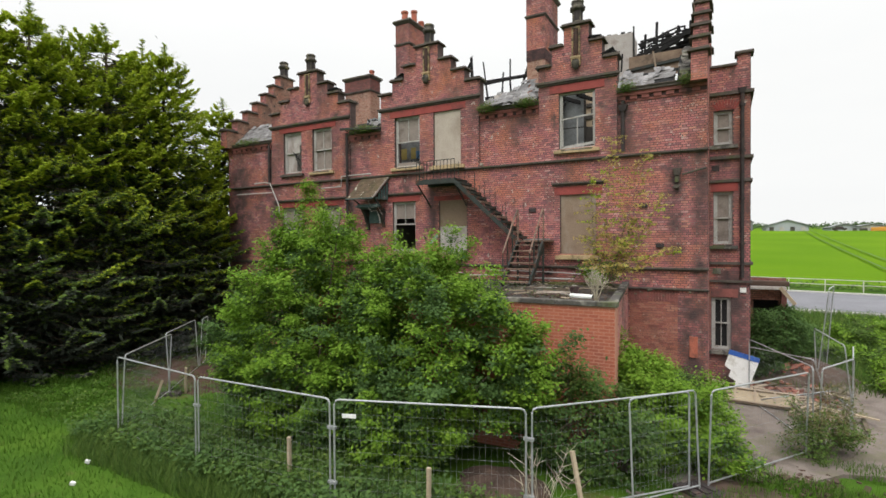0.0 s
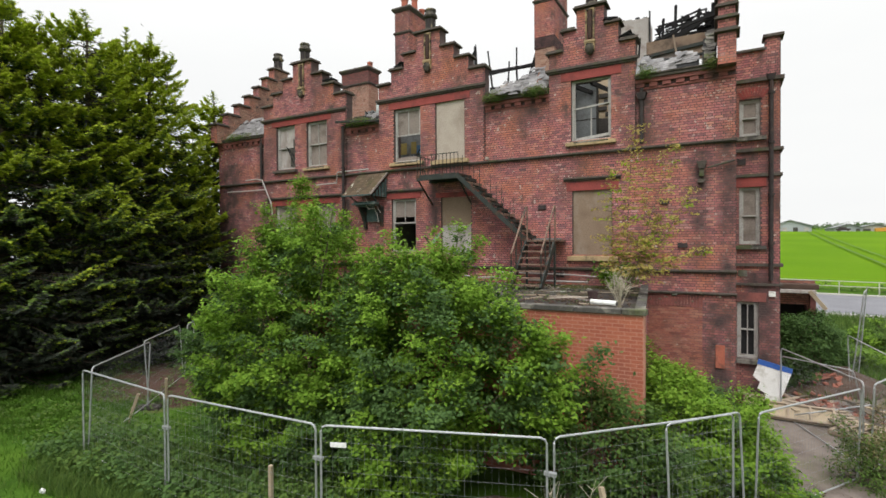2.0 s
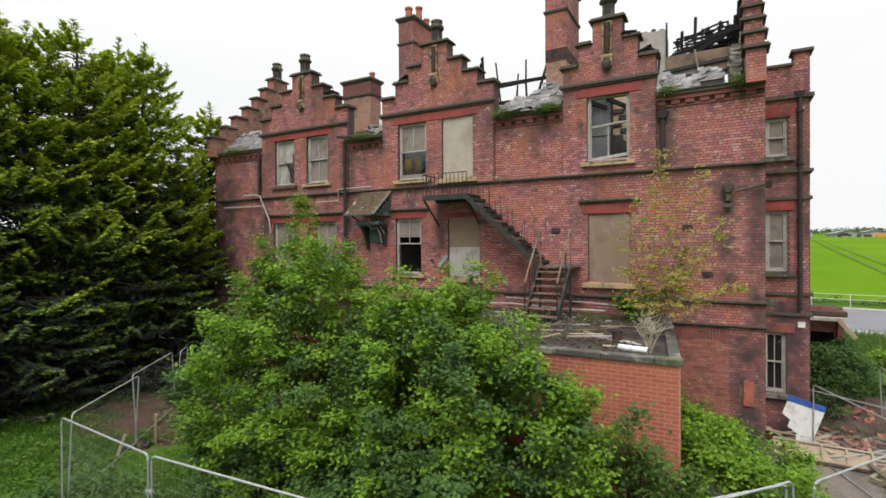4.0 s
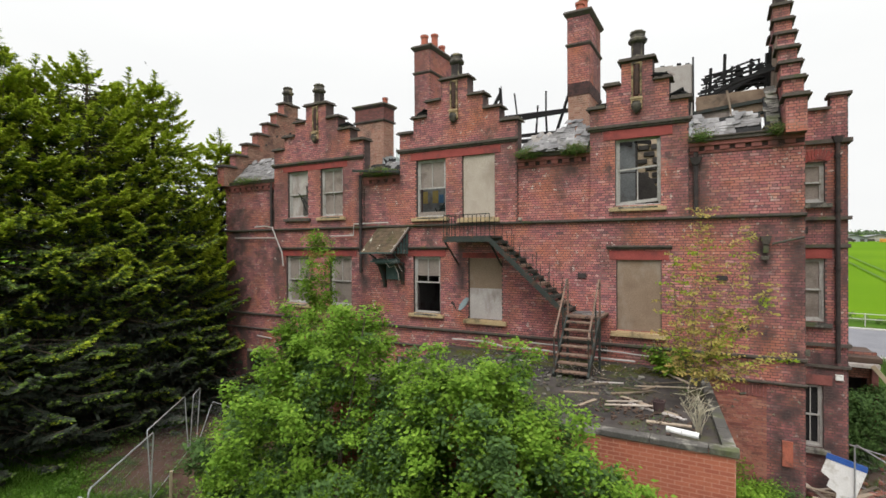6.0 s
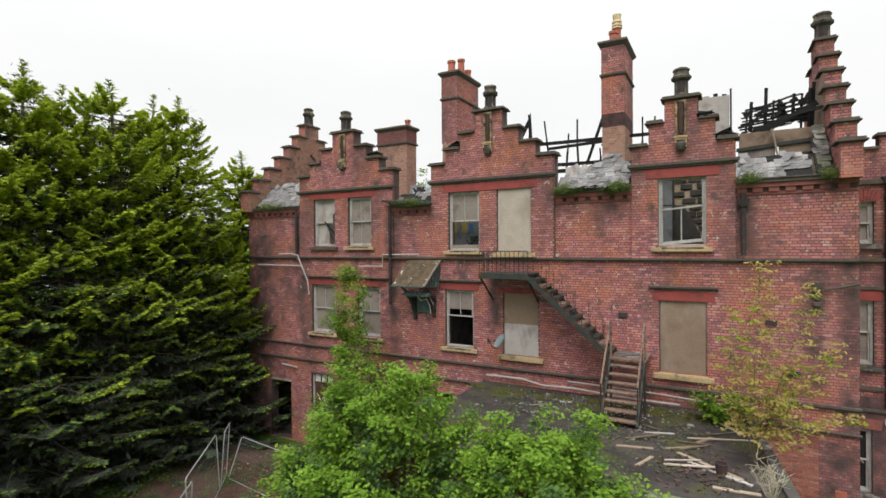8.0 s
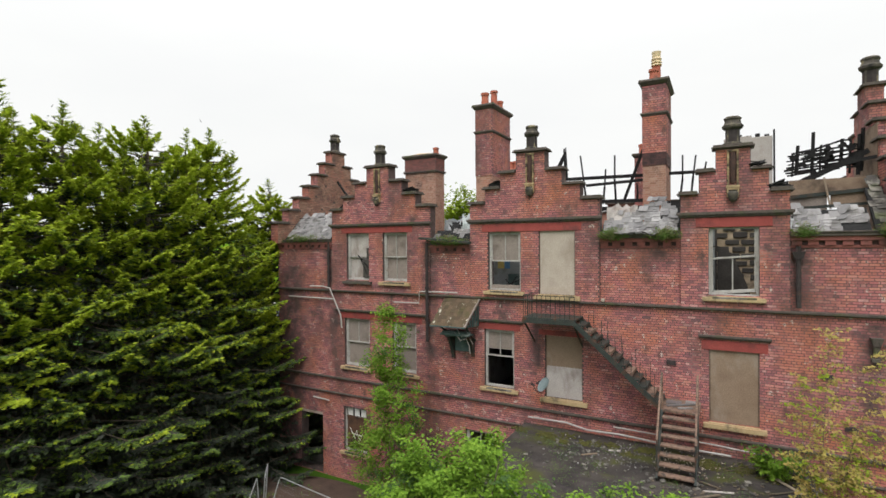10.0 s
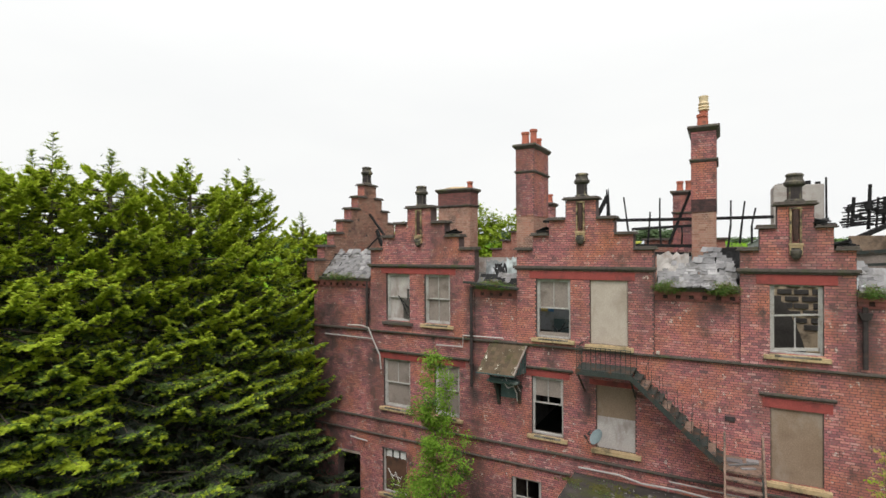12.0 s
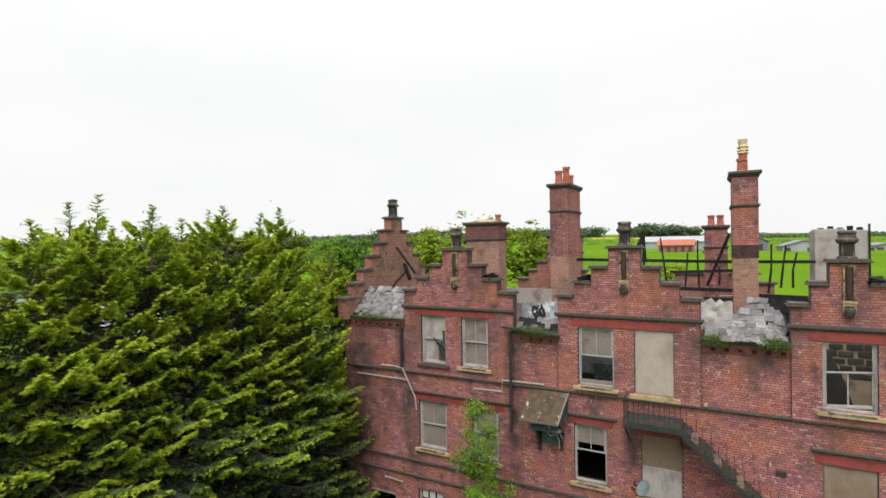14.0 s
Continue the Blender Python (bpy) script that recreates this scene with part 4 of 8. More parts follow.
w = sash_window(W_TOWER["low"], TOWER, tower_wall, "tall white casement with dark panes", M_CHAR, M_CHAR, 2, 2, M_COPING)
g = Geo()
for k in range(9):
    a = radians(-32 + 8 * k)
    g.bar((10.145 + 0.45 * math.sin(a), TOWER - 0.018, 9.25 + 0.45 * math.cos(a) - 0.1), (10.145 + 0.72 * math.sin(a), TOWER - 0.018, 9.25 + 0.72 * math.cos(a) - 0.1), 0.06, 0.03, (0, 1, 0))
part("brick_arch", g, M_LINTEL, tower_wall, "fanned brick arch")
part("lintel", Geo().box(9.7, 10.5, TOWER - 0.024, TOWER - 0.012, 6.8, 7.08), M_LINTEL, tower_wall, "red stone lintel")
part("lintel", Geo().box(9.7, 10.5, TOWER - 0.024, TOWER - 0.012, 3.22, 3.5), M_CORBEL, tower_wall, "grimy brick lintel")
part("vent_grille", Geo().box(9.75, 10.0, TOWER - 0.03, TOWER - 0.012, 4.0, 4.2), M_COPING, tower_wall)
part("vent_grille", Geo().box(9.72, 9.95, TOWER - 0.03, TOWER - 0.012, 7.5, 7.68), M_PIPE, tower_wall)


# ---------------------------------------------------------------- crow-stepped end gables, square to the front
def end_gable(x0, x1, label, face=None):
    fronts = [-0.36, 0.30, 0.95, 1.58, 2.18, 2.74, 3.24]
    tops = [10.86, 11.47, 12.08, 12.69, 13.31, 13.93, 14.58]
    mid, z0 = 3.72, 10.0
    gable = empty("end_gable")
    gable.parent = house
    gable["label"] = label
    for y, z in zip(fronts, tops):
        step = brick_box("gable_step", x0, x1, y, 2 * mid - y, z0, z, gable, rng, sides="SWN")
        lay_bricks("brickwork", brick_rows([(0, 2 * (mid - y), z0, z)], [], rng, 4), (x1, y, 0), (0, 1, 0), EAST, face or M_BRICK, step)
        for a, b in ((y - 0.1, y + 0.68), (2 * mid - y - 0.68, 2 * mid - y + 0.1)) if z < 14 else ((y - 0.1, 2 * mid - y + 0.1),):
            part("cap_stone", Geo().box(x0 - 0.09, x1 + 0.09, a, b, z, z + 0.05).box(x0 - 0.05, x1 + 0.05, a + 0.04, b - 0.04, z + 0.05, z + 0.105), M_STONE, gable, bevel=0.012)
        z0 = z
    f, c = tops[-1] + 0.105, ((x0 + x1) / 2, mid)
    finial(c, f, 1.12, gable)
    return gable


end_gable(9.2, 9.65, "crow-stepped brick end gable with dark capstones")
inner_gable = end_gable(-12.35, -11.9, "crow-stepped brick end gable with dark capstones", M_BRICK_BUFF)
# no openings here: dark plates on the face paint the holes' shade
for y, z, h in ((2.0, 12.2, 0.10), (2.7, 12.75, 0.12), (3.3, 12.0, 0.09), (4.3, 12.9, 0.08), (2.4, 11.6, 0.08)):
    part("hole", Geo().box(-11.893, -11.884, y, y + 0.1, z, z + h), M_DARK, inner_gable, "dark plate painting the shade of a missing brick")


# ---------------------------------------------------------------- chimneys
def chimney(x0, x1, y0, y1, z0, z1, pots, label, brick=None, bands=(), low=None, soot=0.0):
    ch = empty("chimney")
    ch.parent = house
    ch["label"] = label
    if low:
        brick_box("chimney_body", x0 + 0.02, x1 - 0.02, y0 + 0.02, y1 - 0.02, z0, low, ch, rng, M_BRICK_BUFF, M_MORTAR_PALE, label="pale scorched lower brickwork")
        z0 = low
    if soot:
        brick_box("sooty_band", x0, x1, y0, y1, z0, z0 + soot, ch, rng, M_BRICK_SOOT, M_BRICK_SOOT, label="soot-blackened brickwork")
        z0 += soot
    brick_box("chimney_body", x0, x1, y0, y1, z0, z1, ch, rng, brick)
    for z in bands:
        part("band_course", Geo().box(x0 - 0.06, x1 + 0.06, y0 - 0.06, y1 + 0.06, z, z + 0.06).box(x0 - 0.03, x1 + 0.03, y0 - 0.03, y1 + 0.03, z - 0.05, z), M_STONE, ch, bevel=0.008)
    c = ((x0 + x1) / 2, (y0 + y1) / 2)
    a, b = (x1 - x0) / 2, (y1 - y0) / 2
    part("cap", Geo().frustum(c, z1, z1 + 0.12, a + 0.02, b + 0.02, a + 0.12, b + 0.12).frustum(c, z1 + 0.12, z1 + 0.2, a + 0.12, b + 0.12, a + 0.1, b + 0.1), M_STONE, ch, "dark mossy stone cap", bevel=0.01)
    for px, py, r, h, m in pots:
        z = z1 + 0.2
        if m is M_BUFF:
            t = part("chimney_pot", Geo().lathe((px, py), [(r * 1.15, z), (r * 1.15, z + 0.06), (r, z + 0.1), (r * 0.9, z + h * 0.55), (r, z + h * 0.57)], 12), M_TERRA, ch, "terracotta pot with a buff crown")
            part("crown", Geo().lathe((px, py), [(r * 0.95, z + h * 0.57), (r * 1.25, z + h * 0.6), (r * 1.0, z + h * 0.64), (r * 1.25, z + h * 0.68), (r * 1.0, z + h * 0.72), (r * 1.2, z + h * 0.78), (r * 0.9, z + h * 0.84), (r * 1.05, z + h), (r * 0.75, z + h), (r * 0.7, z + h * 0.8)], 12), M_BUFF, t)
        else:
            part("chimney_pot", Geo().lathe((px, py), [(r * 1.15, z), (r * 1.15, z + 0.05), (r, z + 0.08), (r * 0.88, z + h - 0.1), (r * 1.1, z + h - 0.09), (r * 1.1, z + h), (r * 0.8, z + h), (r * 0.75, z + h - 0.2)], 12), m, ch)
    return ch


chimney(-3.6, -2.83, 2.64, 4.62, 9.8, 15.45, [(-3.3, 3.0, 0.16, 0.55, M_TERRA), (-3.15, 3.6, 0.15, 0.78, M_TERRA), (-3.15, 4.25, 0.14, 0.5, M_TERRA)], "tall brick chimney stack with three terracotta pots", bands=(14.5,), low=12.7)
chimney(2.92, 3.71, 2.66, 4.5, 9.8, 15.42, [(3.25, 3.2, 0.16, 0.5, M_TERRA), (3.3, 3.6, 0.155, 1.25, M_BUFF)], "tall brick chimney stack with a buff crowned pot", bands=(14.4,), low=12.6, soot=0.45)
broad = chimney(-8.5, -6.72, 4.75, 5.65, 9.8, 14.1, [(-6.95, 5.2, 0.14, 0.35, M_TERRA)], "broad weathered chimney stack with a broken top", M_BRICK_GRIMY, (13.44,), low=13.4)
part("flaunching", Geo().add([(-8.45, 4.8, 14.3), (-6.8, 4.8, 14.3), (-6.8, 5.6, 14.3), (-8.45, 5.6, 14.3), (-7.9, 5.1, 14.44), (-7.2, 5.1, 14.41), (-7.2, 5.4, 14.41), (-7.9, 5.4, 14.44)], [(0, 1, 5, 4), (1, 2, 6, 5), (2, 3, 7, 6), (3, 0, 4, 7), (4, 5, 6, 7), (3, 2, 1, 0)]), M_SILL, broad, "crumbling mortar on the stack top", bevel=0.02)
chimney(-5.2, -3.6, 7.6, 8.4, 10.2, 13.45, [(-4.1, 8.0, 0.16, 0.45, M_TERRA), (-3.8, 8.0, 0.16, 0.45, M_TERRA)], "brick chimney stack with two terracotta pots", bands=(12.7,))
chimney(1.95, 2.85, 7.65, 8.35, 10.2, 13.7, [(2.22, 8.0, 0.14, 0.45, M_TERRA), (2.58, 8.0, 0.14, 0.45, M_TERRA)], "brick chimney stack with two terracotta pots", bands=(12.9,))
ch = empty("rendered_stack")
ch.parent = house
ch["label"] = "square grey rendered stack with a broken top"
part("chimney_body", Geo().box(5.45, 6.9, 4.0, 5.2, 9.8, 13.5).box(5.5, 6.3, 4.02, 5.1, 13.5, 13.56), M_RENDER, ch, bevel=0.02)
part("burnt_post", Geo().bar((6.95, 3.98, 11.4), (6.94, 3.98, 13.7), 0.055), M_CHAR, ch)
for k in range(5):
    part("loose_brick", Geo().box(5.6 + 0.27 * k, 5.74 + 0.27 * k, 4.2, 4.4, 13.5 + 0.06 * (k < 3), 13.6 + 0.05 * (k % 2)), M_CHAR, ch)

# ---------------------------------------------------------------- rear wall with its gables, cross walls, floors
part("rear_wall", Geo().box(-12.35, 10.86, 8.0, 8.4, -0.4, 9.6), M_BRICK_PALE, house)
rear_shape = [(-12.35, 10.86, 9.6, 10.6), (-7.0, -2.8, 10.6, 11.3), (-6.4, -3.4, 11.3, 11.75), (-5.9, -3.9, 11.75, 12.2), (-5.4, -4.4, 12.2, 12.7), (0.1, 4.6, 10.6, 11.3), (0.7, 4.0, 11.3, 11.7)]
rear = brick_wall("rear_wall", rear_shape, [], (0, 8.0, 0), EAST, SOUTH, 0.4, house, rng, M_BRICK_PALE, M_MORTAR_PALE)
for a, b, z in ((-7.1, -6.4, 11.3), (-6.5, -5.9, 11.75), (-6.0, -5.4, 12.2), (-5.5, -4.3, 12.7), (-4.4, -3.8, 12.2), (-3.9, -3.3, 11.75), (-3.4, -2.7, 11.3), (0.0, 0.7, 11.3), (0.6, 1.9, 11.7), (2.9, 4.1, 11.7), (4.0, 4.7, 11.3)):
    part("cap_stone", Geo().box(a, b, 7.9, 8.5, z, z + 0.09), M_STONE, rear, bevel=0.012)
part("end_wall", Geo().box(-12.35, -11.93, WALL + 0.42, 8.0, -0.4, 10.0), M_MORTAR, house)
# west cross wall, floors and ceiling carry the rooms' shade in their colour
for x in (-9.3, -3.3, 2.2, 7.4):
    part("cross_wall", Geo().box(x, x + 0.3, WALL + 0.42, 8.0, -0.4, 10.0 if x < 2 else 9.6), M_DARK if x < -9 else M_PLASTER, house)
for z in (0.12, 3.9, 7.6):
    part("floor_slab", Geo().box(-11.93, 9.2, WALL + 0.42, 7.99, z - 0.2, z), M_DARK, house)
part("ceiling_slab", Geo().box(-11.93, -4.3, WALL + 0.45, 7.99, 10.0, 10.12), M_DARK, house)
# a broken inner brick wall behind the open upper window
part("inner_wall", Geo().box(2.5, 7.4, 3.2, 3.44, 7.6, 11.2), M_BLOCK_MORTAR, house, "bare inner block wall with pale joints")
for k in range(9):
    for i in range(5):
        x = 5.24 + 0.47 * i + 0.23 * (k % 2) + 0.03 * rng.normal()
        if rng.random() < 0.9 and x < 6.9:
            part("block", Geo().box(x, x + 0.39 + 0.03 * rng.normal(), 3.15, 3.199, 8.62 + 0.235 * k, 8.79 + 0.235 * k + 0.012 * rng.normal()), M_BLOCK, house, bevel=0.015)
part("plaster_panel", Geo().box(2.6, 5.2, 3.08, 3.199, 7.6, 11.1), M_INNER, house, "pale blue-grey plaster left on the inner wall")
part("plaster_seam", Geo().box(2.6, 5.205, 3.07, 3.08, 9.72, 9.76).box(5.18, 5.24, 3.06, 3.19, 7.6, 11.0), M_DARK, house, "dark torn plaster edge")
part("plaster_patch", Geo().add([(5.25, 3.10, 7.6), (6.35, 3.10, 7.6), (6.1, 3.10, 8.5), (5.72, 3.10, 9.45), (5.45, 3.10, 9.7), (5.25, 3.10, 9.75), (5.25, 3.199, 7.6), (6.35, 3.199, 7.6), (6.1, 3.199, 8.5), (5.72, 3.199, 9.45), (5.45, 3.199, 9.7), (5.25, 3.199, 9.75)], [(0, 1, 2, 3, 4, 5), (11, 10, 9, 8, 7, 6)] + [(i, i + 6, (i + 1) % 6 + 6, (i + 1) % 6) for i in range(6)]), M_DARK, house, "dark scorched plaster with a ragged edge")
for k in range(5):
    part("charred_beam", Geo().bar((4.3 + 0.62 * k, 0.6, 10.35), (4.4 + 0.62 * k, 3.2, 10.75), 0.08, 0.14), M_CHAR, house)

# ---------------------------------------------------------------- ground
def ground_sheet():
    def axis(lo, hi, near_lo, near_hi, step):
        out = list(np.arange(near_lo, near_hi + 0.01, step))
        s, x = step, near_hi
        while x < hi:
            s *= 1.35
            x += s
            out.append(min(x, hi))
        s, x = step, near_lo
        while x > lo:
            s *= 1.35
            x -= s
            out.insert(0, max(x, lo))
        return np.array(out)

    xs, ys = axis(-2500, 2500, -16, 24, 0.8), axis(-1200, 3000, -18, 40, 0.8)
    gx, gy = np.meshgrid(xs, ys)
    gz = height(gx, gy)
    verts = np.stack([gx, gy, gz], -1).reshape(-1, 3)
    for v in verts:
        if abs(v[0]) < 60 and -40 < v[1] < 60:
            v[2] += 0.07 * noise.noise(Vector((v[0] * 0.5, v[1] * 0.5, 0))) - (0.0 if v[1] < 14 else 0.05)
        elif v[1] > 300:
            v[2] += 5.0 * noise.noise(Vector((v[0] * 0.002, v[1] * 0.002, 0)))
    w = len(xs)
    faces = [(j * w + i, j * w + i + 1, (j + 1) * w + i + 1, (j + 1) * w + i) for j in range(len(ys) - 1) for i in range(w - 1)]
    me = bpy.data.meshes.new("ground")
    me.from_pydata(verts.tolist(), [], faces)
    me.polygons.foreach_set("use_smooth", [True] * len(faces))
    me.materials.append(M_GROUND)
    return tagged(new("ground", me), "green lawn and meadow rising to far fields", "ground", kind="structure")


ground_sheet()


def strip(name, x0, x1, y0, y1, lift, mat, label, category, n=60):
    """A thin strip that follows the land."""
    xs, ys = np.linspace(x0, x1, n), np.linspace(y0, y1, 6)
    g = Geo()
    top = [(x, y, float(height(x, y)) + lift) for y in ys for x in xs]
    low = [(x, y, float(height(x, y)) - 0.3) for y in ys for x in xs]
    faces = [(j * n + i, j * n + i + 1, (j + 1) * n + i + 1, (j + 1) * n + i) for j in range(5) for i in range(n - 1)]
    g.add(top, faces)
    g.add(low, [tuple(reversed(f)) for f in faces])
    k, m = len(top), 5 * n
    rim = [(i, i + 1) for i in range(n - 1)] + [(m + i + 1, m + i) for i in range(n - 1)] + [(j * n + n - 1, (j + 1) * n + n - 1) for j in range(5)] + [((j + 1) * n, j * n) for j in range(5)]
    g.f += [(b, a, a + k, b + k) for a, b in rim]
    return tagged(part(name, g, mat), label, category, kind="structure")


strip("road", -220, 260, 23.2, 32.6, 0.03, M_ASPHALT, "plain grey country road past the building", "road")
strip("kerb", -220, 260, 22.9, 23.2, 0.12, M_KERB, "pale concrete kerb beside the road", "kerb")
strip("kerb", -220, 260, 32.6, 32.9, 0.12, M_KERB, "pale concrete kerb beside the road", "kerb")

# ---------------------------------------------------------------- flat-roofed extension in front of the wall
ext = tagged(empty("flat_roof_extension", 0, 0, 0), "single-storey orange brick extension with a debris-strewn flat roof", "extension")
ext_front = brick_wall("front_wall", [(-0.6, 8.0, -0.3, 3.70)], [], (0, -5.98, 0), EAST, SOUTH, 0.3, ext, rng, M_BRICK_NEW, M_MORTAR_WARM, bond=99, proud=(0.001, 0.0025))
SIDE_A, SIDE_B = Vector((8.0, -5.972, 0)), Vector((7.32, 0.05, 0))
SIDE_U = (SIDE_B - SIDE_A).normalized()
SIDE_N = Vector((SIDE_U.y, -SIDE_U.x, 0))
ext_side = brick_wall("side_wall", [(0.07, (SIDE_B - SIDE_A).length, -0.3, 3.70)], [], SIDE_A, SIDE_U, SIDE_N, 0.3, ext, rng, M_BRICK, M_MORTAR_PALE)
brick_wall("side_wall", [(0, 6.03, -0.3, 3.70)], [], (-0.6, -5.972, 0), (0, 1, 0), (-1, 0, 0), 0.3, ext, rng, M_BRICK_NEW, M_MORTAR_WARM, bond=99, proud=(0.001, 0.0025))
rim = [(-0.58, -5.75), (7.94, -5.75), (7.29, 0.06), (-0.58, 0.06)]
part("roof_slab", Geo().add([(x, y, z) for z in (3.5, 3.72) for x, y in rim], [(3, 2, 1, 0), (4, 5, 6, 7)] + [(i, (i + 1) % 4, (i + 1) % 4 + 4, i + 4) for i in range(4)]), M_FELT, ext, "dark felt roof grown over with moss")
x = -0.68
while x < 8.0:
    b = min(x + 0.92, 8.06)
    part("coping_stone", Geo().box(x + 0.004, b - 0.004, -6.03, -5.78, 3.70, 3.81), M_COPING, ext, bevel=0.015)
    x = b
turn = Matrix.Translation(SIDE_A) @ Matrix.Rotation(math.atan2(SIDE_U.y, SIDE_U.x), 4, "Z")
y = 0.21
while y < 5.95:
    b = min(y + 0.92, 5.98)
    part("coping_stone", Geo().box(y + 0.004, b - 0.004, -0.04, 0.17, 3.702, 3.806 + 0.008 * rng.random(), turn), M_COPING, ext, bevel=0.015)
    y = b

# ---------------------------------------------------------------- what is left of the roof
def slate_patch(x0, x1, y0, z0, rows, keep, label, under=None, mat=None):
    """A torn strip of slates on the slope behind the eaves."""
    deck = 0.085 * (under or rows)
    roof = part("roof_slope", Geo().add([(x0 + 0.02, y0, z0), (x1 - 0.02, y0, z0), (x1 - 0.02, y0 + deck, z0 + deck), (x0 + 0.02, y0 + deck, z0 + deck), (x0 + 0.02, y0 + 0.08, z0 - 0.08), (x1 - 0.02, y0 + 0.08, z0 - 0.08), (x1 - 0.02, y0 + 0.08 + deck, z0 - 0.08 + deck), (x0 + 0.02, y0 + 0.08 + deck, z0 - 0.08 + deck)], [(0, 1, 2, 3), (7, 6, 5, 4), (0, 4, 5, 1), (1, 5, 6, 2), (2, 6, 7, 3), (3, 7, 4, 0)]), M_CHAR, house, label)
    bases = []
    for k in range(6):
        a, b, c = 0.08 + 0.012 * k, rng.uniform(-0.03, 0.03), rng.uniform(-0.02, 0.02)
        pts = [(-a, -0.13 + b), (a * 0.6, -0.13 + c), (a, -0.10 + c), (a, 0.13), (-a, 0.13)]
        base = Geo().add([(x, y, 0.0) for x, y in pts] + [(x, y, 0.008) for x, y in pts], [(4, 3, 2, 1, 0), (5, 6, 7, 8, 9)] + [(i, (i + 1) % 5, (i + 1) % 5 + 5, i + 5) for i in range(5)]).mesh("slate")
        base.materials.append(mat or M_SLATE)
        bases.append(base)
    step, rows = 0.084, int(rows * 1.33)
    for r in range(rows):
        x = x0 + (0.11 if r % 2 else 0.02) + 0.04 * rng.random()
        while x < x1 - 0.2:
            if rng.random() < keep(r / rows, (x - x0) / (x1 - x0)):
                k = int(rng.integers(6))
                s = new("slate", bases[k])
                s.parent = roof
                loose = rng.random() < (0.40 if r in (0, 1) or r > rows - 4 else 0.22)
                s.matrix_basis = pose(x + 0.11 + rng.normal() * 0.012, y0 + 0.03 + r * step + (rng.normal() * 0.02 if loose else 0), z0 + 0.045 + r * step + 0.006 * (r % 2) + (0.02 * rng.random() if loose else 0), 45 - 4 + (rng.normal() * 5 if loose else rng.normal()), rng.normal() * (4 if loose else 1.0), rng.normal() * (13 if loose else 1.5))
            x += 0.15 + 0.024 * rng.integers(6)
    return roof


slate_patch(-11.88, -9.14, 0.0, 10.14, 11, lambda r, u: 0.95 if r < 0.8 else 0.75, "grey slates left above the eaves")
slate_patch(-4.2, -2.62, 0.0, 9.98, 5, lambda r, u: 0.28, "a few broken slates above the eaves")
slate_patch(2.02, 4.28, 0.0, 10.14, 12, lambda r, u: 0.96 if r < 0.36 + 0.52 * max(0.0, 1 - abs(u - 0.62) / 0.40) + 0.16 * noise.noise(Vector((u * 8, 0.3, 0.0))) else 0.06, "torn strip of grey slates peaking below the chimney", 4.5)
slip = part("slipped_slates", Geo().box(2.3, 3.9, -0.02, 0.02, 10.14, 10.16), M_CHAR, house, "slates slipped over the eaves")
for k in range(26):
    x = 2.55 + 1.25 * rng.random()
    part("slate", Geo().box(-0.08, 0.08, -0.12, 0.12, 0, 0.008, pose(x, -0.12 - 0.10 * rng.random(), 10.17 + 0.07 * rng.random(), 28 + rng.normal() * 14, rng.normal() * 8, rng.normal() * 20)), M_SLATE, slip)
slate_patch(8.78, 9.19, 0.0, 10.14, 14, lambda r, u: 0.97 if r > 0.2 else 0.25, "stack of green-grey slates against the end gable", None, M_COPING)


def east_keep(r, u):
    """Where slates are left beside the east gable: a pale torn sheet with a stripped foot and one hole."""
    if (u > 0.56 and r < 0.30 + 0.06 * noise.noise(Vector((u * 9, 0.0, 0.0)))) or (0.30 < u < 0.50 and 0.55 < r < 0.85):
        return 0.0
    return 1.0 if r < 0.84 + 0.2 * noise.noise(Vector((u * 6, 1.3, 0.0))) else 0.25


slate_patch(7.04, 8.74, 0.0, 10.14, 7, east_keep, "torn sheet of pale slates with a stripped foot")


def torn_sheet(x, y, z, w, h, turn, lean, mat, name, label):
    """A crumpled sheet, bent at random, with a torn edge and some thickness."""
    g, n, m = Geo(), 9, 6
    for back in (0, 1):
        for j in range(m):
            for i in range(n):
                u, v = i / (n - 1) - 0.5, j / (m - 1)
                d = 0.10 * noise.noise(Vector((u * 4 + x, v * 3 + y, 1.0))) + 0.02 * back
                tear = 1 - 0.3 * abs(noise.noise(Vector((u * 6 + z, 2.0, x)))) * v
                g.v.append(tuple(pose(x, y, z, lean, 0, turn) @ Vector((u * w, d, v * h * tear))))
    k = n * m
    for j in range(m - 1):
        for i in range(n - 1):
            a = j * n + i
            g.f += [(a, a + 1, a + n + 1, a + n), (k + a + n, k + a + n + 1, k + a + 1, k + a)]
    rim = [i for i in range(n)] + [j * n + n - 1 for j in range(1, m)] + [(m - 1) * n + i for i in reversed(range(n - 1))] + [j * n for j in reversed(range(1, m - 1))]
    g.f += [(a, a + k, b + k, b) for a, b in zip(rim, rim[1:] + rim[:1])]
    return part(name, g, mat, house, label)


torn_sheet(-4.05, 1.3, 9.9, 0.75, 1.05, 0, -10, M_INNER, "wall_panel", "torn pale panel behind the eaves")
torn_sheet(-2.95, 0.7, 10.05, 0.5, 1.05, 30, -14, M_GLASSY, "lead_sheet", "leaning pale blue-grey sheet")
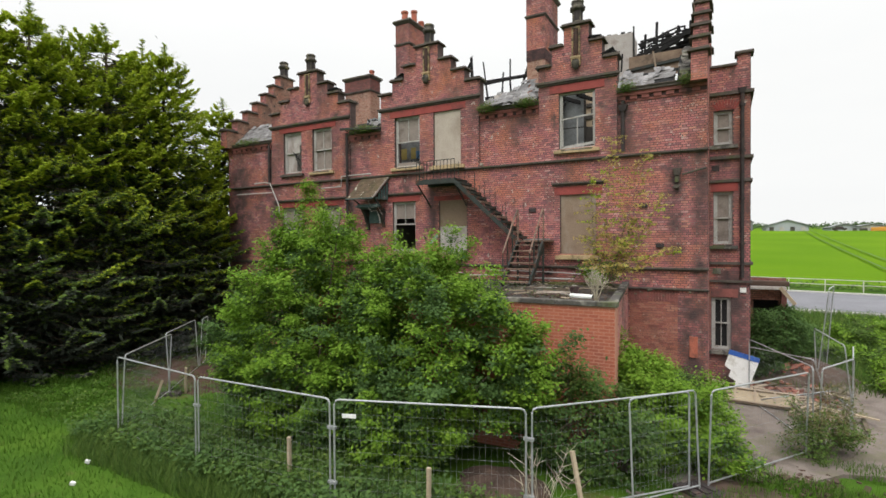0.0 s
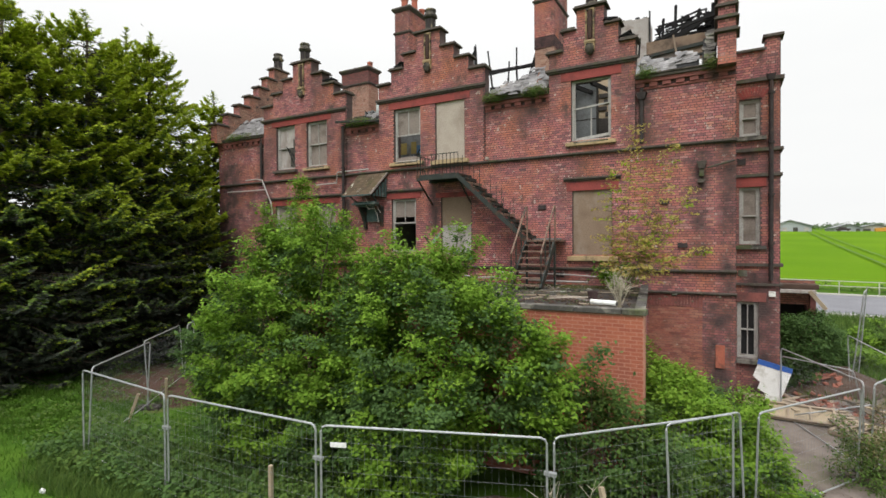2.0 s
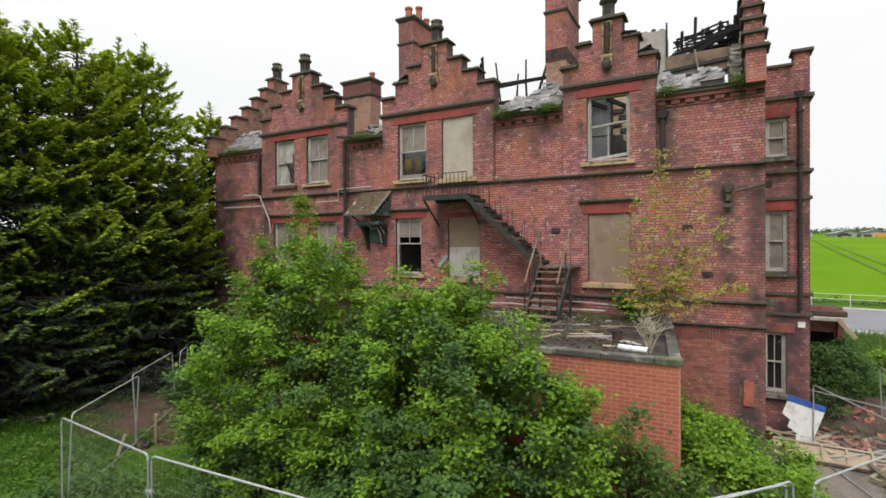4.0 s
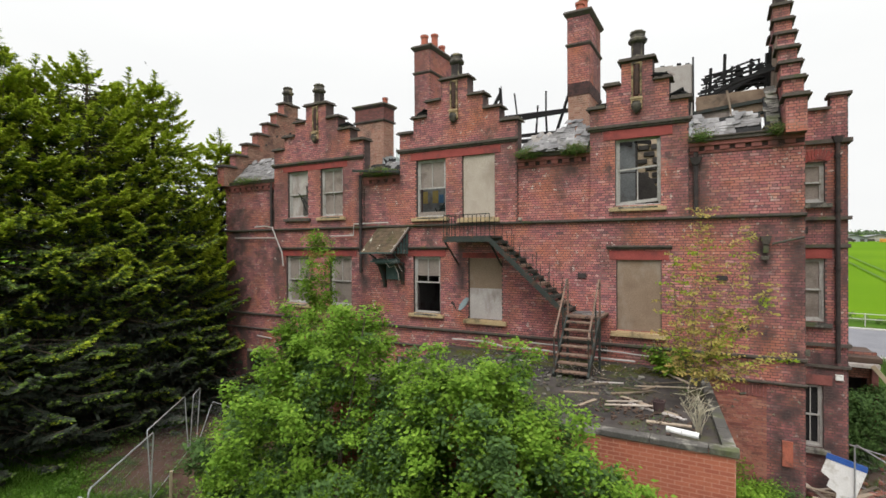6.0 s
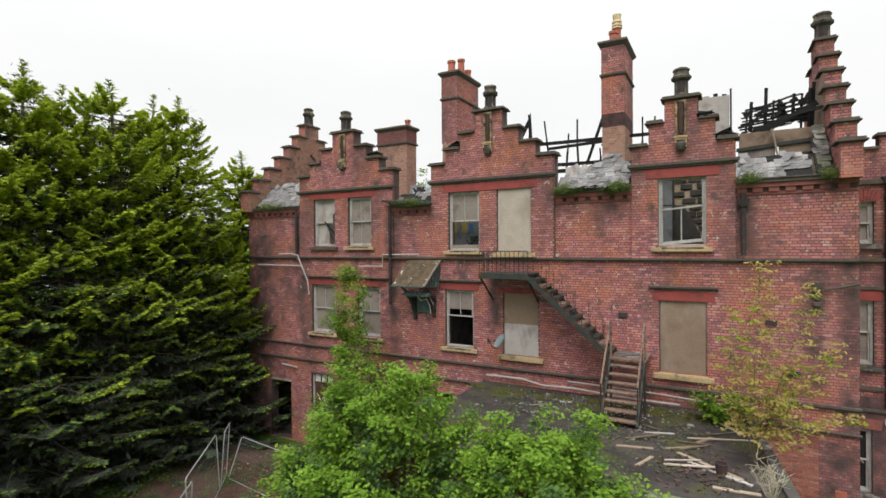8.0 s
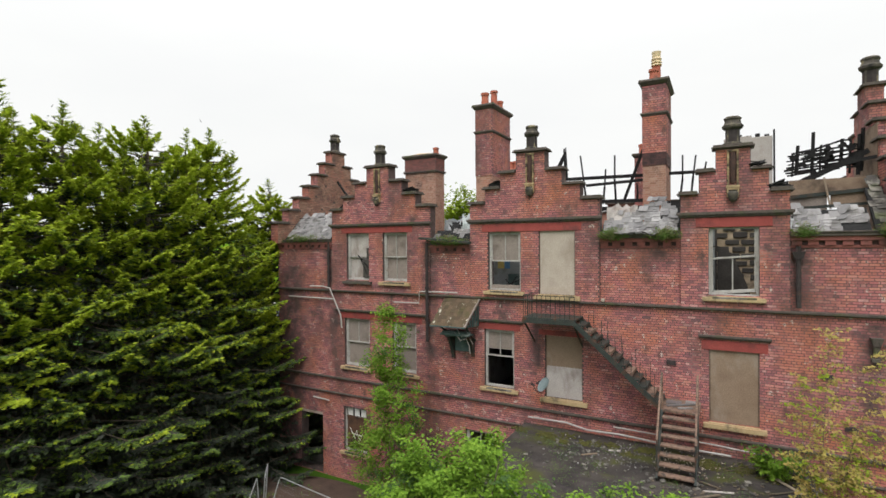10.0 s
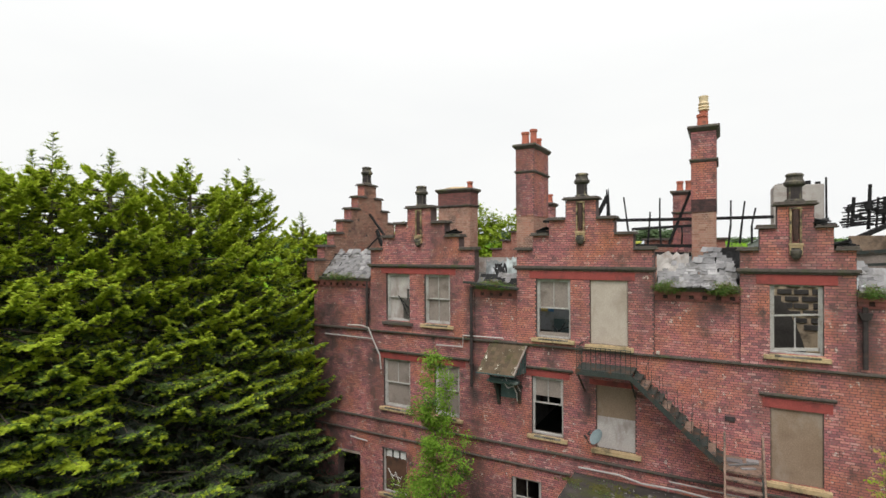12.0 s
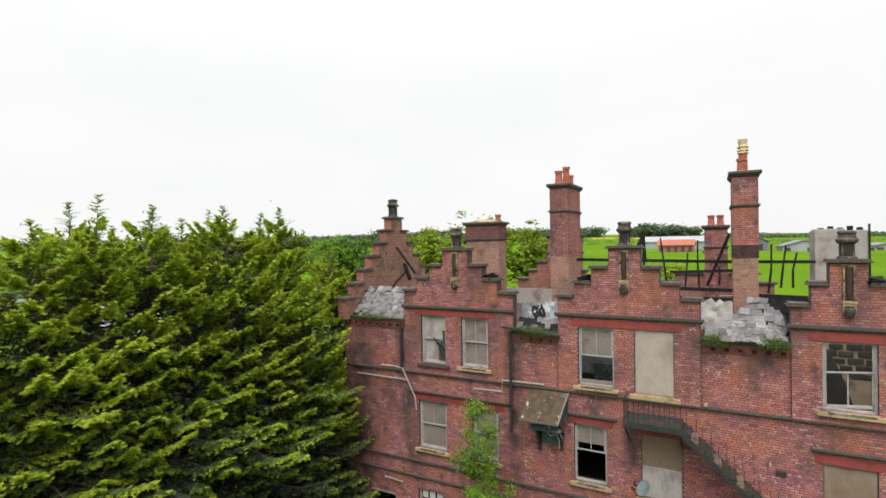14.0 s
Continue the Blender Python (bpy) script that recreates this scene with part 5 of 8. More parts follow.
for k, (x, y, z, w, h, t, l) in enumerate(((-3.9, 0.7, 10.15, 0.7, 0.45, 20, -62), (-3.5, 0.9, 10.25, 0.6, 0.6, 48, -50), (-3.25, 0.6, 10.15, 0.5, 0.7, 62, -40), (-3.6, 1.2, 10.35, 0.55, 0.55, 35, -35), (-3.1, 1.1, 10.3, 0.4, 0.7, 55, -30), (-4.05, 0.35, 10.1, 0.5, 0.3, -10, -70))):
    torn_sheet(x, y, z, w, h, t, l, (M_CHAR, M_LEAD, M_CHAR)[k % 3], "lead_sheet", "crumpled roofing sheet")
torn_sheet(7.25, 0.12, 10.25, 0.5, 0.75, 10, -45, M_LEAD, "lead_sheet", "crumpled grey lead sheet")
torn_sheet(2.4, 1.6, 10.2, 1.0, 1.1, 5, -10, M_PLASTER, "wall_panel", "crumbling plastered panel")
torn_sheet(4.0, 2.4, 10.1, 1.1, 1.2, -5, -15, M_CHAR, "felt_sheet", "scorched roofing felt")
part("partition", Geo().box(7.12, 9.19, 1.6, 1.66, 11.2, 11.68), M_SCORCH_TAN, house, "scorched tan partition board", bevel=0.01)
part("partition", Geo().box(7.1, 8.02, 1.52, 1.56, 10.72, 11.19), M_BOARD_GREY, house, "grey board below a blackened beam", bevel=0.006)
part("partition", Geo().box(8.1, 8.9, 1.52, 1.56, 10.84, 11.25), M_BOARD_TAN, house, "tan board below a blackened beam", bevel=0.006)
part("batten", Geo().bar((7.94, 1.44, 11.7), (8.08, 1.36, 10.8), 0.06, 0.03), M_WOOD, house, "pale batten nailed across the boards")
part("inner_lining", Geo().box(9.185, 9.196, 1.75, 4.6, 10.3, 13.2), M_SCORCH_TAN, house, "scorched lining on the gable")
part("partition", Geo().box(-12.0, -4.2, 7.2, 7.3, 10.1, 10.9), M_PLASTER, house, "bare plaster wall stump")


gut = part("gutter", Geo().bar((-4.62, -0.22, 10.12), (-2.45, -0.22, 9.92), 0.12, 0.09), M_IRON, house, "sagging green-black gutter", bevel=0.015)
part("gutter_bracket", Geo().bar((-4.3, 0.05, 9.98), (-4.3, -0.25, 10.02), 0.03), M_IRON, gut)
for x, z in ((-5.15, 11.93), (-1.68, 11.91), (6.32, 11.99), (6.75, 11.37)):
    for k in range(4):
        part("loose_slate", Geo().box(-0.24, 0.2, -0.16, 0.18, 0, 0.025, pose(x + 0.05 * rng.normal(), BAY + 0.15, z + 0.035 * k, rng.normal() * 9, rng.normal() * 7 - 8, rng.normal() * 25)), M_CHAR, house)


def beam(a, b, w, h=None):
    part("charred_beam", Geo().bar(a, b, w, h), M_CHAR, house)


beam((-2.8, 3.8, 12.5), (2.92, 3.8, 12.42), 0.1, 0.12)
beam((0.9, 2.9, 12.06), (2.92, 2.9, 12.14), 0.08, 0.1)
beam((3.7, 3.8, 12.42), (5.45, 3.9, 12.42), 0.1, 0.11)
beam((0.9, 2.6, 11.15), (2.92, 2.6, 11.12), 0.1, 0.14)
beam((0.9, 3.0, 11.45), (2.92, 3.0, 11.42), 0.1, 0.12)
beam((3.7, 2.8, 11.2), (5.4, 2.8, 11.16), 0.12, 0.3)
for x, y, z0, z1, lean in ((-0.12, 3.75, 11.6, 13.7, -0.1), (0.6, 3.7, 11.6, 13.35, -0.22), (1.4, 3.75, 11.4, 12.75, 0.1), (1.82, 3.7, 11.4, 13.25, -0.04), (4.1, 3.75, 11.3, 13.05, 0.1), (4.5, 3.7, 11.5, 13.0, 0.16), (4.85, 3.8, 11.5, 12.75, 0.12), (2.5, 4.4, 11.5, 12.2, 0.0)):
    mid = (x + 0.03 * rng.normal(), y, (z0 + z1) / 2)
    beam((x - lean / 2, y, z0), mid, 0.055, 0.07)
    beam(mid, (x + lean / 2, y, z1), 0.042, 0.055)
beam((2.1, 3.9, 11.5), (2.85, 3.7, 13.45), 0.07, 0.09)
beam((-0.62, 3.4, 12.3), (-0.14, 3.75, 13.45), 0.09, 0.14)
part("charred_beam", Geo().add([(-0.2, 3.7, 12.4), (-0.02, 3.7, 12.4), (-0.1, 3.7, 13.75), (-0.2, 3.8, 12.4), (-0.02, 3.8, 12.4), (-0.1, 3.8, 13.75)], [(0, 1, 2), (5, 4, 3), (0, 3, 4, 1), (1, 4, 5, 2), (2, 5, 3, 0)]), M_CHAR, house)
# the burnt lattice of rafters and battens by the end gable
for k in range(7):
    z, rise = 12.04 + 0.105 * k, 0.10 + 0.035 * k
    a, b = 7.12 + 0.16 * rng.random() + (0.12 if k == 6 else 0.0), 9.05 - (0.22 if k == 6 else 0.0)
    spots = [(a + (b - a) * f, 3.0 + 0.05 * rng.normal(), z + rise * f + 0.018 * rng.normal()) for f in (0, 0.2, 0.42, 0.63, 0.82, 1.0)]
    for n, (p0, p1) in enumerate(zip(spots, spots[1:])):
        if rng.random() < 0.94 - 0.5 * (k == 3 and n == 0):
            beam(p0, p1, 0.035 + 0.02 * rng.random(), 0.04 + 0.03 * rng.random())
for x, z0, z1, w in ((7.48, 12.0, 12.92, 0.055), (7.88, 11.9, 13.3, 0.055), (8.24, 12.1, 12.9, 0.06), (8.6, 12.15, 13.02, 0.05), (9.02, 11.9, 13.12, 0.075), (9.1, 12.0, 13.3, 0.05)):
    beam((x - 0.02, 3.06, z0), (x + 0.02, 3.02, z1), w, 0.08)
for x, z in ((7.38, 12.52), (7.86, 12.6), (8.25, 12.72), (8.33, 12.6), (8.62, 12.8), (8.2, 12.45), (7.6, 12.3), (8.9, 12.5), (8.85, 12.75)):
    beam((x - 0.09, 3.0, z - 0.03), (x + 0.09, 3.0, z + 0.05), 0.07, 0.13)
for k in range(7):
    z = 11.98 + 0.115 * k
    a = 7.2 + 0.5 * rng.random()
    b = min(9.1, a + rng.uniform(0.9, 1.7))
    mid = (a + b) / 2
    beam((a, 3.12, z + 0.05 * (a - 7.1)), (mid, 3.1, z + 0.06 * (mid - 7.1) + 0.03 * rng.normal()), 0.03, 0.035 + 0.02 * rng.random())
    beam((mid, 3.1, z + 0.06 * (mid - 7.1)), (b, 3.12, z + 0.08 * (b - 7.1) + 0.03 * rng.normal()), 0.03, 0.04 + 0.025 * rng.random())
for x, z, w, h in ((8.98, 12.35, 0.14, 0.4), (8.72, 12.3, 0.16, 0.16), (8.42, 12.2, 0.16, 0.12), (8.35, 12.46, 0.1, 0.16), (8.86, 12.72, 0.1, 0.18)):
    beam((x - w, 3.16, z - 0.02), (x + w * 0.8, 3.14, z + 0.06), 0.06, h)
for x, lean, z1 in ((7.34, 0.05, 12.6), (8.06, 0.04, 12.9), (8.8, 0.03, 13.0)):
    beam((x, 3.08, 11.95), (x + lean, 3.06, z1), 0.045, 0.05)
beam((7.3, 2.2, 11.55), (9.1, 2.3, 12.5), 0.12, 0.15)
arch = [(7.12 + 2.05 * f, 1.75, 11.5 + 0.74 * f + 0.13 * math.sin(math.pi * f)) for f in np.linspace(0, 1, 7)]
for p0, p1 in zip(arch, arch[1:]):
    beam(p0, p1, 0.08, 0.09)
part("charred_beam", Geo().bar((7.05, 1.5, 11.17), (9.15, 1.5, 11.33), 0.1, 0.1), M_IRON, house, "green-black charred purlin")
part("charred_beam", Geo().bar((7.05, 1.3, 10.82), (8.9, 1.3, 10.92), 0.08, 0.08), M_IRON, house, "green-black charred purlin")
beam((6.98, 0.9, 11.0), (7.02, 0.9, 11.6), 0.05)
beam((-11.86, 3.6, 13.13), (-10.55, 3.25, 11.85), 0.07, 0.1)
beam((-11.2, 3.3, 12.3), (-10.75, 3.1, 11.55), 0.1, 0.2)
beam((-10.85, 3.1, 12.05), (-11.55, 2.7, 11.2), 0.06, 0.08)
beam((-11.88, 0.98, 11.13), (-10.6, 0.98, 11.09), 0.07, 0.05)
beam((-10.75, 1.0, 11.12), (-9.2, 0.98, 11.1), 0.08, 0.09)

# ---------------------------------------------------------------- pipes and fittings on the wall
def pipe(name, path, r, mat, label, brackets=()):
    p = part(name, Geo().tube(path, r, 8), mat, house, label)
    for x, y, z in brackets:
        part("bracket", Geo().lathe((x, y), [(r * 1.5, z), (r * 1.5, z + 0.07)], 8), mat, p)
    return p


pipe("downpipe", [(-9.28, 0.0, 10.0), (-9.28, -0.02, 9.7), (-9.28, -0.02, 8.1)], 0.055, M_PIPE, "black cast-iron downpipe", [(-9.28, -0.02, 9.6), (-9.28, -0.02, 8.7)])
pipe("downpipe", [(-4.36, -0.10, 9.95), (-4.36, -0.10, 9.6), (-4.36, -0.10, 6.2)], 0.06, M_PIPE, "black cast-iron downpipe", [(-4.36, -0.10, 9.4), (-4.36, -0.10, 8.2), (-4.36, -0.10, 7.0)])
pipe("downpipe", [(7.18, 0.0, 9.75), (7.18, -0.01, 9.45), (7.18, -0.01, 8.1)], 0.06, M_PIPE, "black cast-iron downpipe", [(7.18, -0.01, 9.4)])
part("hopper", Geo().frustum((7.18, -0.02), 9.42, 9.6, 0.09, 0.07, 0.15, 0.1), M_PIPE, house)
pipe("downpipe", [(10.62, TOWER - 0.09, 10.05), (10.62, TOWER - 0.09, 9.0), (10.62, TOWER - 0.09, 3.9)], 0.06, M_PIPE, "black cast-iron downpipe", [(10.62, TOWER - 0.09, z) for z in (9.6, 8.1, 6.5, 5.0)])
part("hopper", Geo().frustum((10.62, TOWER - 0.09), 10.02, 10.2, 0.075, 0.06, 0.13, 0.09), M_PIPE, house)
pipe("service_pipe", [(-10.3, -0.04, 8.1), (-9.6, -0.04, 8.12), (-9.2, -0.04, 8.05), (-9.1, -0.05, 7.85), (-8.6, -0.07, 6.95), (-8.55, -0.05, 6.4)], 0.03, M_PIPE_GREY, "bent grey service pipe")
pipe("service_pipe", [(-11.6, -0.03, 7.62), (-9.0, -0.03, 7.6)], 0.028, M_PIPE_GREY, "grey service pipe along the wall")
pipe("service_pipe", [(-5.9, -0.05, 7.62), (-4.75, -0.05, 7.64), (-4.72, -0.05, 8.08), (-3.1, -0.05, 8.1)], 0.028, M_PIPE_GREY, "grey service pipe along the wall")
pipe("service_pipe", [(8.95, -0.02, 7.22), (9.3, -0.03, 7.3), (9.62, -0.03, 7.38)], 0.03, M_COPING, "grey service pipe along the wall")
part("hopper", Geo().frustum((8.8, -0.03), 7.2, 7.42, 0.07, 0.06, 0.13, 0.1).box(8.74, 8.86, -0.06, 0.06, 6.98, 7.2).frustum((8.78, -0.02), 6.8, 6.9, 0.09, 0.05, 0.08, 0.05), M_STONE, house, "rusted pipe hopper stub", bevel=0.01)
pipe("service_pipe", [(-0.4, -0.06, 3.98), (0.9, -0.08, 4.0), (1.6, -0.1, 3.88), (2.6, -0.12, 3.92), (4.2, -0.15, 3.85), (5.6, -0.14, 3.84)], 0.03, M_PIPE_GREY, "grey cable trunking along the roof edge")
pipe("service_pipe", [(2.4, -0.05, 4.1), (5.0, -0.05, 4.06), (6.6, -0.05, 3.98)], 0.022, M_PIPE_GREY, "thin grey pipe along the wall")
pipe("service_pipe", [(-10.2, -0.03, 3.3), (-9.3, -0.03, 3.25)], 0.03, M_PIPE_GREY, "short grey pipe on the wall")
for x, z in ((4.05, 6.28), (7.8, 6.3), (8.3, 5.0), (4.65, 4.05)):
    part("vent_grille", Geo().box(x - 0.13, x + 0.13, WALL - 0.06, WALL - 0.012, z - 0.07, z + 0.07), M_PIPE, house, bevel=0.006)
part("security_light", Geo().box(2.04, 2.14, WALL - 0.18, WALL - 0.06, 8.03, 8.12).bar((2.09, WALL, 8.0), (2.09, WALL - 0.12, 8.06), 0.04), M_BOARD, house, bevel=0.01)
part("alarm_box", Geo().box(10.56, 10.74, TOWER - 0.08, TOWER - 0.014, 3.4, 3.56), M_PVC, house, bevel=0.012)
part("notice_board", Geo().box(9.15, 9.38, WALL - 0.05, WALL - 0.014, 1.5, 2.15), M_TERRA, house, "faded orange board")

# ---------------------------------------------------------------- porch hood
hood = tagged(empty("porch_hood", -3.0, WALL, 6.8), "small mossy tiled porch hood on dark timber brackets", "porch hood")
top_z, low_z, out = 7.88, 6.98, 0.92
hood_roof = part("hood_roof", Geo().add([(-3.78, -0.86, low_z), (-2.4, -0.86, low_z), (-2.24, 0.02, top_z), (-3.64, 0.02, top_z), (-3.78, -0.86, low_z - 0.04), (-2.4, -0.86, low_z - 0.04), (-2.24, 0.02, top_z - 0.04), (-3.64, 0.02, top_z - 0.04)], [(0, 1, 2, 3), (7, 6, 5, 4), (0, 4, 5, 1), (1, 5, 6, 2), (2, 6, 7, 3), (3, 7, 4, 0)]), M_IRON, hood)
part("barge_board", Geo().bar((-2.39, -0.88, low_z + 0.01), (-2.23, 0.02, top_z + 0.01), 0.05, 0.06), M_BOARD_GREY, hood, "weathered edge board")
part("barge_board", Geo().bar((-3.8, -0.88, low_z - 0.01), (-2.38, -0.88, low_z - 0.01), 0.05, 0.05), M_TEAL, hood, "weathered edge board")
tile_mesh = Geo().box(-0.082, 0.082, -0.1, 0.1, 0, 0.014).mesh("tile")
tile_mesh.materials.append(M_TILE)
for r in range(8):
    for c in range(8):
        s = new("tile", tile_mesh)
        s.parent = hood_roof
        f = (r + 0.4) / 8
        s.matrix_basis = Matrix.Translation(-base_of(hood_roof)) @ pose(-3.69 + 0.172 * c + 0.135 * f + (0.02 if r % 2 else 0), -0.86 + 0.86 * f, low_z + 0.9 * f + 0.012, 46.3 - 3 + rng.normal() * 1.2, 0, rng.normal() * 1.5)
part("canopy_beam", Geo().box(-3.52, -2.36, -0.62, -0.36, 6.62, 6.70).box(-3.46, -2.42, -0.56, -0.3, 6.70, 6.76).box(-3.4, -2.5, -0.5, 0.06, 6.56, 6.62), M_TEAL, hood, "dark teal canopy moulding", bevel=0.012)
for x, foot in ((-3.3, 5.68), (-2.5, 5.8)):
    pts = [(-0.42 * (1 - f) ** 1.7 - 0.04, 6.58 - (6.58 - foot) * f) for f in np.linspace(0, 1, 7)]
    g = Geo()
    for (y0, za), (y1, zb) in zip(pts, pts[1:]):
        g.add([(x + d, yy, zz) for d in (-0.05, 0.05) for yy, zz in ((0.06, za), (y0, za), (y1, zb), (0.06, zb))], [(0, 1, 2, 3), (7, 6, 5, 4), (0, 4, 5, 1), (1, 5, 6, 2), (2, 6, 7, 3), (3, 7, 4, 0)])
    part("bracket", g, M_IRON, hood, "carved blackened bracket")
part("back_board", Geo().box(-3.2, -2.6, -0.05, 0.05, 5.98, 6.56), M_TEAL, hood, "flaking dark board between the brackets")
part("strut", Geo().bar((-3.62, -0.66, 7.0), (-3.42, -0.1, 6.62), 0.05), M_IRON, hood)
part("strut", Geo().bar((-2.45, -0.72, 6.98), (-2.4, 0.0, 6.4), 0.05), M_IRON, hood)
part("hanging_cable", Geo().tube([(-2.95, -0.55, 6.72), (-2.75, -0.5, 6.45), (-2.6, -0.35, 6.5), (-2.5, -0.3, 6.25), (-2.52, -0.2, 5.95)], 0.018, 6).tube([(-2.85, -0.6, 6.9), (-2.7, -0.55, 6.6), (-2.48, -0.4, 6.62), (-2.4, -0.2, 6.3)], 0.014, 6), M_PIPE_GREY, hood, "loose grey cable")
for k in range(5):
    y = -0.7 + 0.15 * k
    part("cheek_slat", Geo().box(-2.405 + 0.03 * k, -2.385 + 0.03 * k, y, y + 0.13, low_z - 0.04, low_z + 0.9 * (y + 0.8) / 0.86 - 0.05), M_TEAL, hood)

# ---------------------------------------------------------------- fire escape
esc = tagged(empty("fire_escape", 1.5, -0.5, 3.72), "dark rusting iron fire escape stair fixed to the wall", "fire escape")
part("landing", Geo().box(-0.25, 1.45, -1.0, WALL - 0.02, 7.46, 7.52), M_IRON, esc, "iron landing plate", bevel=0.008)
for y in (-0.98, -0.06):
    part("landing_beam", Geo().bar((-0.25, y, 7.40), (1.45, y, 7.40), 0.06, 0.13), M_IRON, esc)
    part("stringer", Geo().bar((1.42, y, 7.40), (3.95, y, 5.08), 0.04, 0.15), M_IRON, esc)
for k in range(12):
    f = (k + 0.6) / 12.3
    x, z = 1.45 + 2.45 * f, 7.46 - 2.26 * f
    part("tread", Geo().box(x - 0.12, x + 0.13, -0.96, -0.08, z - 0.02, z + 0.015).box(x + 0.09, x + 0.13, -0.96, -0.08, z - 0.07, z - 0.02), M_RUST if k % 3 == 1 else M_IRON, esc)
part("landing", Geo().box(3.86, 4.84, -1.12, WALL - 0.02, 5.14, 5.2), M_RUST, esc, "rusty half landing")
tagged(part("slate_chips", Geo().box(3.95, 4.35, -0.5, -0.2, 5.203, 5.23, None).bar((4.0, -0.8, 5.225), (4.7, -0.35, 5.24), 0.07, 0.03).bar((4.3, -0.9, 5.22), (4.65, -0.7, 5.22), 0.1, 0.025).box(4.45, 4.75, -0.32, -0.1, 5.203, 5.25), M_SLATE), "broken slates lying on the half landing", "slates")
for k in range(7):
    f = (k + 0.7) / 7.2
    y, z = -1.12 - 1.25 * f, 5.17 - 1.4 * f
    part("tread", Geo().box(3.93, 4.77, y - 0.13, y + 0.11, z - 0.02, z + 0.02), M_RUST, esc, "worn rusty tread")
for x in (3.9, 4.8):
    part("stringer", Geo().bar((x, -1.05, 5.12), (x, -2.45, 3.76), 0.05, 0.2), M_IRON, esc)
    part("handrail", Geo().tube([(x, -1.02, 5.2), (x, -1.02, 6.22), (x, -1.1, 6.24), (x, -2.42, 4.78)], 0.028, 8), M_RUST, esc, "pale rusty handrail")
    for y, z0, z1 in ((-1.55, 4.7, 5.76), (-2.0, 4.25, 5.26), (-2.4, 3.74, 4.8)):
        part("rail_post", Geo().bar((x, y, z0), (x, y, z1), 0.035), M_IRON, esc)
for x in (3.9, 4.8):
    part("post", Geo().bar((x, -1.06, 3.74), (x, -1.06, 5.14), 0.06), M_IRON, esc)
# landing rail
part("top_rail", Geo().tube([(-0.22, -0.02, 8.22), (-0.22, -0.97, 8.22), (1.42, -0.97, 8.22)], 0.016, 6), M_IRON, esc)
for k in range(12):
    x = -0.22 + 1.64 * k / 11
    part("baluster", Geo().bar((x, -0.97, 7.52), (x, -0.97, 8.22), 0.018), M_IRON, esc)
for k in range(1, 5):
    part("baluster", Geo().bar((-0.22, -0.97 + 0.19 * k, 7.52), (-0.22, -0.97 + 0.19 * k, 8.22), 0.018), M_IRON, esc)
for k in range(11):
    f = (k + 0.5) / 11.5
    x, z = 1.5 + 2.4 * f, 7.5 - 2.26 * f
    t = 0.55 + 0.25 * rng.random()
    part("baluster", Geo().bar((x, -0.97, z), (x + 0.03 * rng.normal(), -0.97, z + t), 0.016), M_IRON, esc)
    if k % 2:
        part("baluster", Geo().bar((x, -0.07, z), (x, -0.07, z + 0.6), 0.016), M_IRON, esc)
for x in (-0.2, 1.4):
    part("strut", Geo().bar((x, -0.95, 7.36), (x + 0.0, WALL - 0.01, 6.55), 0.045), M_IRON, esc)

# ---------------------------------------------------------------- satellite dish
dish = tagged(empty("satellite_dish", 0.1, WALL, 5.3), "small pale blue-grey satellite dish on a bracket", "satellite dish")
g, rings, m = Geo(), 6, Matrix.Translation((0.31, -0.5, 5.25)) @ Vector((-0.52, -0.60, 0.60)).to_track_quat("Z", "Y").to_matrix().to_4x4()
for side_k in (0, 1):
    for j in range(rings):
        r = 0.235 * j / (rings - 1)
        g.v += [tuple(m @ Vector((r * math.cos(a), 1.12 * r * math.sin(a), 0.9 * r * r + 0.012 * side_k))) for a in np.linspace(0, 2 * math.pi, 20, endpoint=False)]
for side_k in (0, 1):
    o = side_k * rings * 20
    for j in range(rings - 1):
        q = [(o + j * 20 + i, o + j * 20 + (i + 1) % 20, o + (j + 1) * 20 + (i + 1) % 20, o + (j + 1) * 20 + i) for i in range(20)]
        g.f += q if side_k else [tuple(reversed(f)) for f in q]
part("reflector", g, M_DISH, dish, "pale blue-grey reflector")
part("feed_arm", Geo().tube([(0.25, -0.55, 5.0), (0.1, -0.72, 5.1), (0.03, -0.76, 5.28)], 0.016).tube([(0.05, -0.75, 5.25), (-0.03, -0.8, 5.36)], 0.04, 8), M_PIPE, dish)
part("wall_bracket", Geo().tube([(-0.05, WALL - 0.01, 5.2), (-0.05, -0.2, 5.2), (0.28, -0.45, 5.22)], 0.028), M_PIPE, dish)

# ---------------------------------------------------------------- plants
def blob_clusters(lobes, n, rng, rough=0.28, inner=0.5):
    """Places near the uneven skins of some ellipsoids, none deep inside another one."""
    out = []
    weights = np.array([r[0] * r[1] + r[1] * r[2] + r[0] * r[2] for _, r in lobes])
    pick = rng.choice(len(lobes), size=n, p=weights / weights.sum())
    for k in pick:
        c, r = lobes[k]
        d = rng.normal(size=3)
        d /= np.linalg.norm(d)
        f = (1 + rough * noise.noise(Vector(d * 2.6) + Vector(c))) * rng.uniform(inner, 1.03) ** 0.5
        p = np.array(c) + d * np.array(r) * f
        dent = noise.noise(Vector(p) * 0.85) + 0.5 * noise.noise(Vector(p) * 1.9)
        if dent < -0.1:
            p = np.array(c) + d * np.array(r) * f * (1 + max(-0.4, 1.1 * (dent + 0.1)))
        deep = any(j != k and (((p - np.array(cc)) / np.array(rr)) ** 2).sum() < 0.45 for j, (cc, rr) in enumerate(lobes))
        if not deep and p[2] > float(height(p[0], p[1])) + 0.1:
            out.append((p, d))
    return out


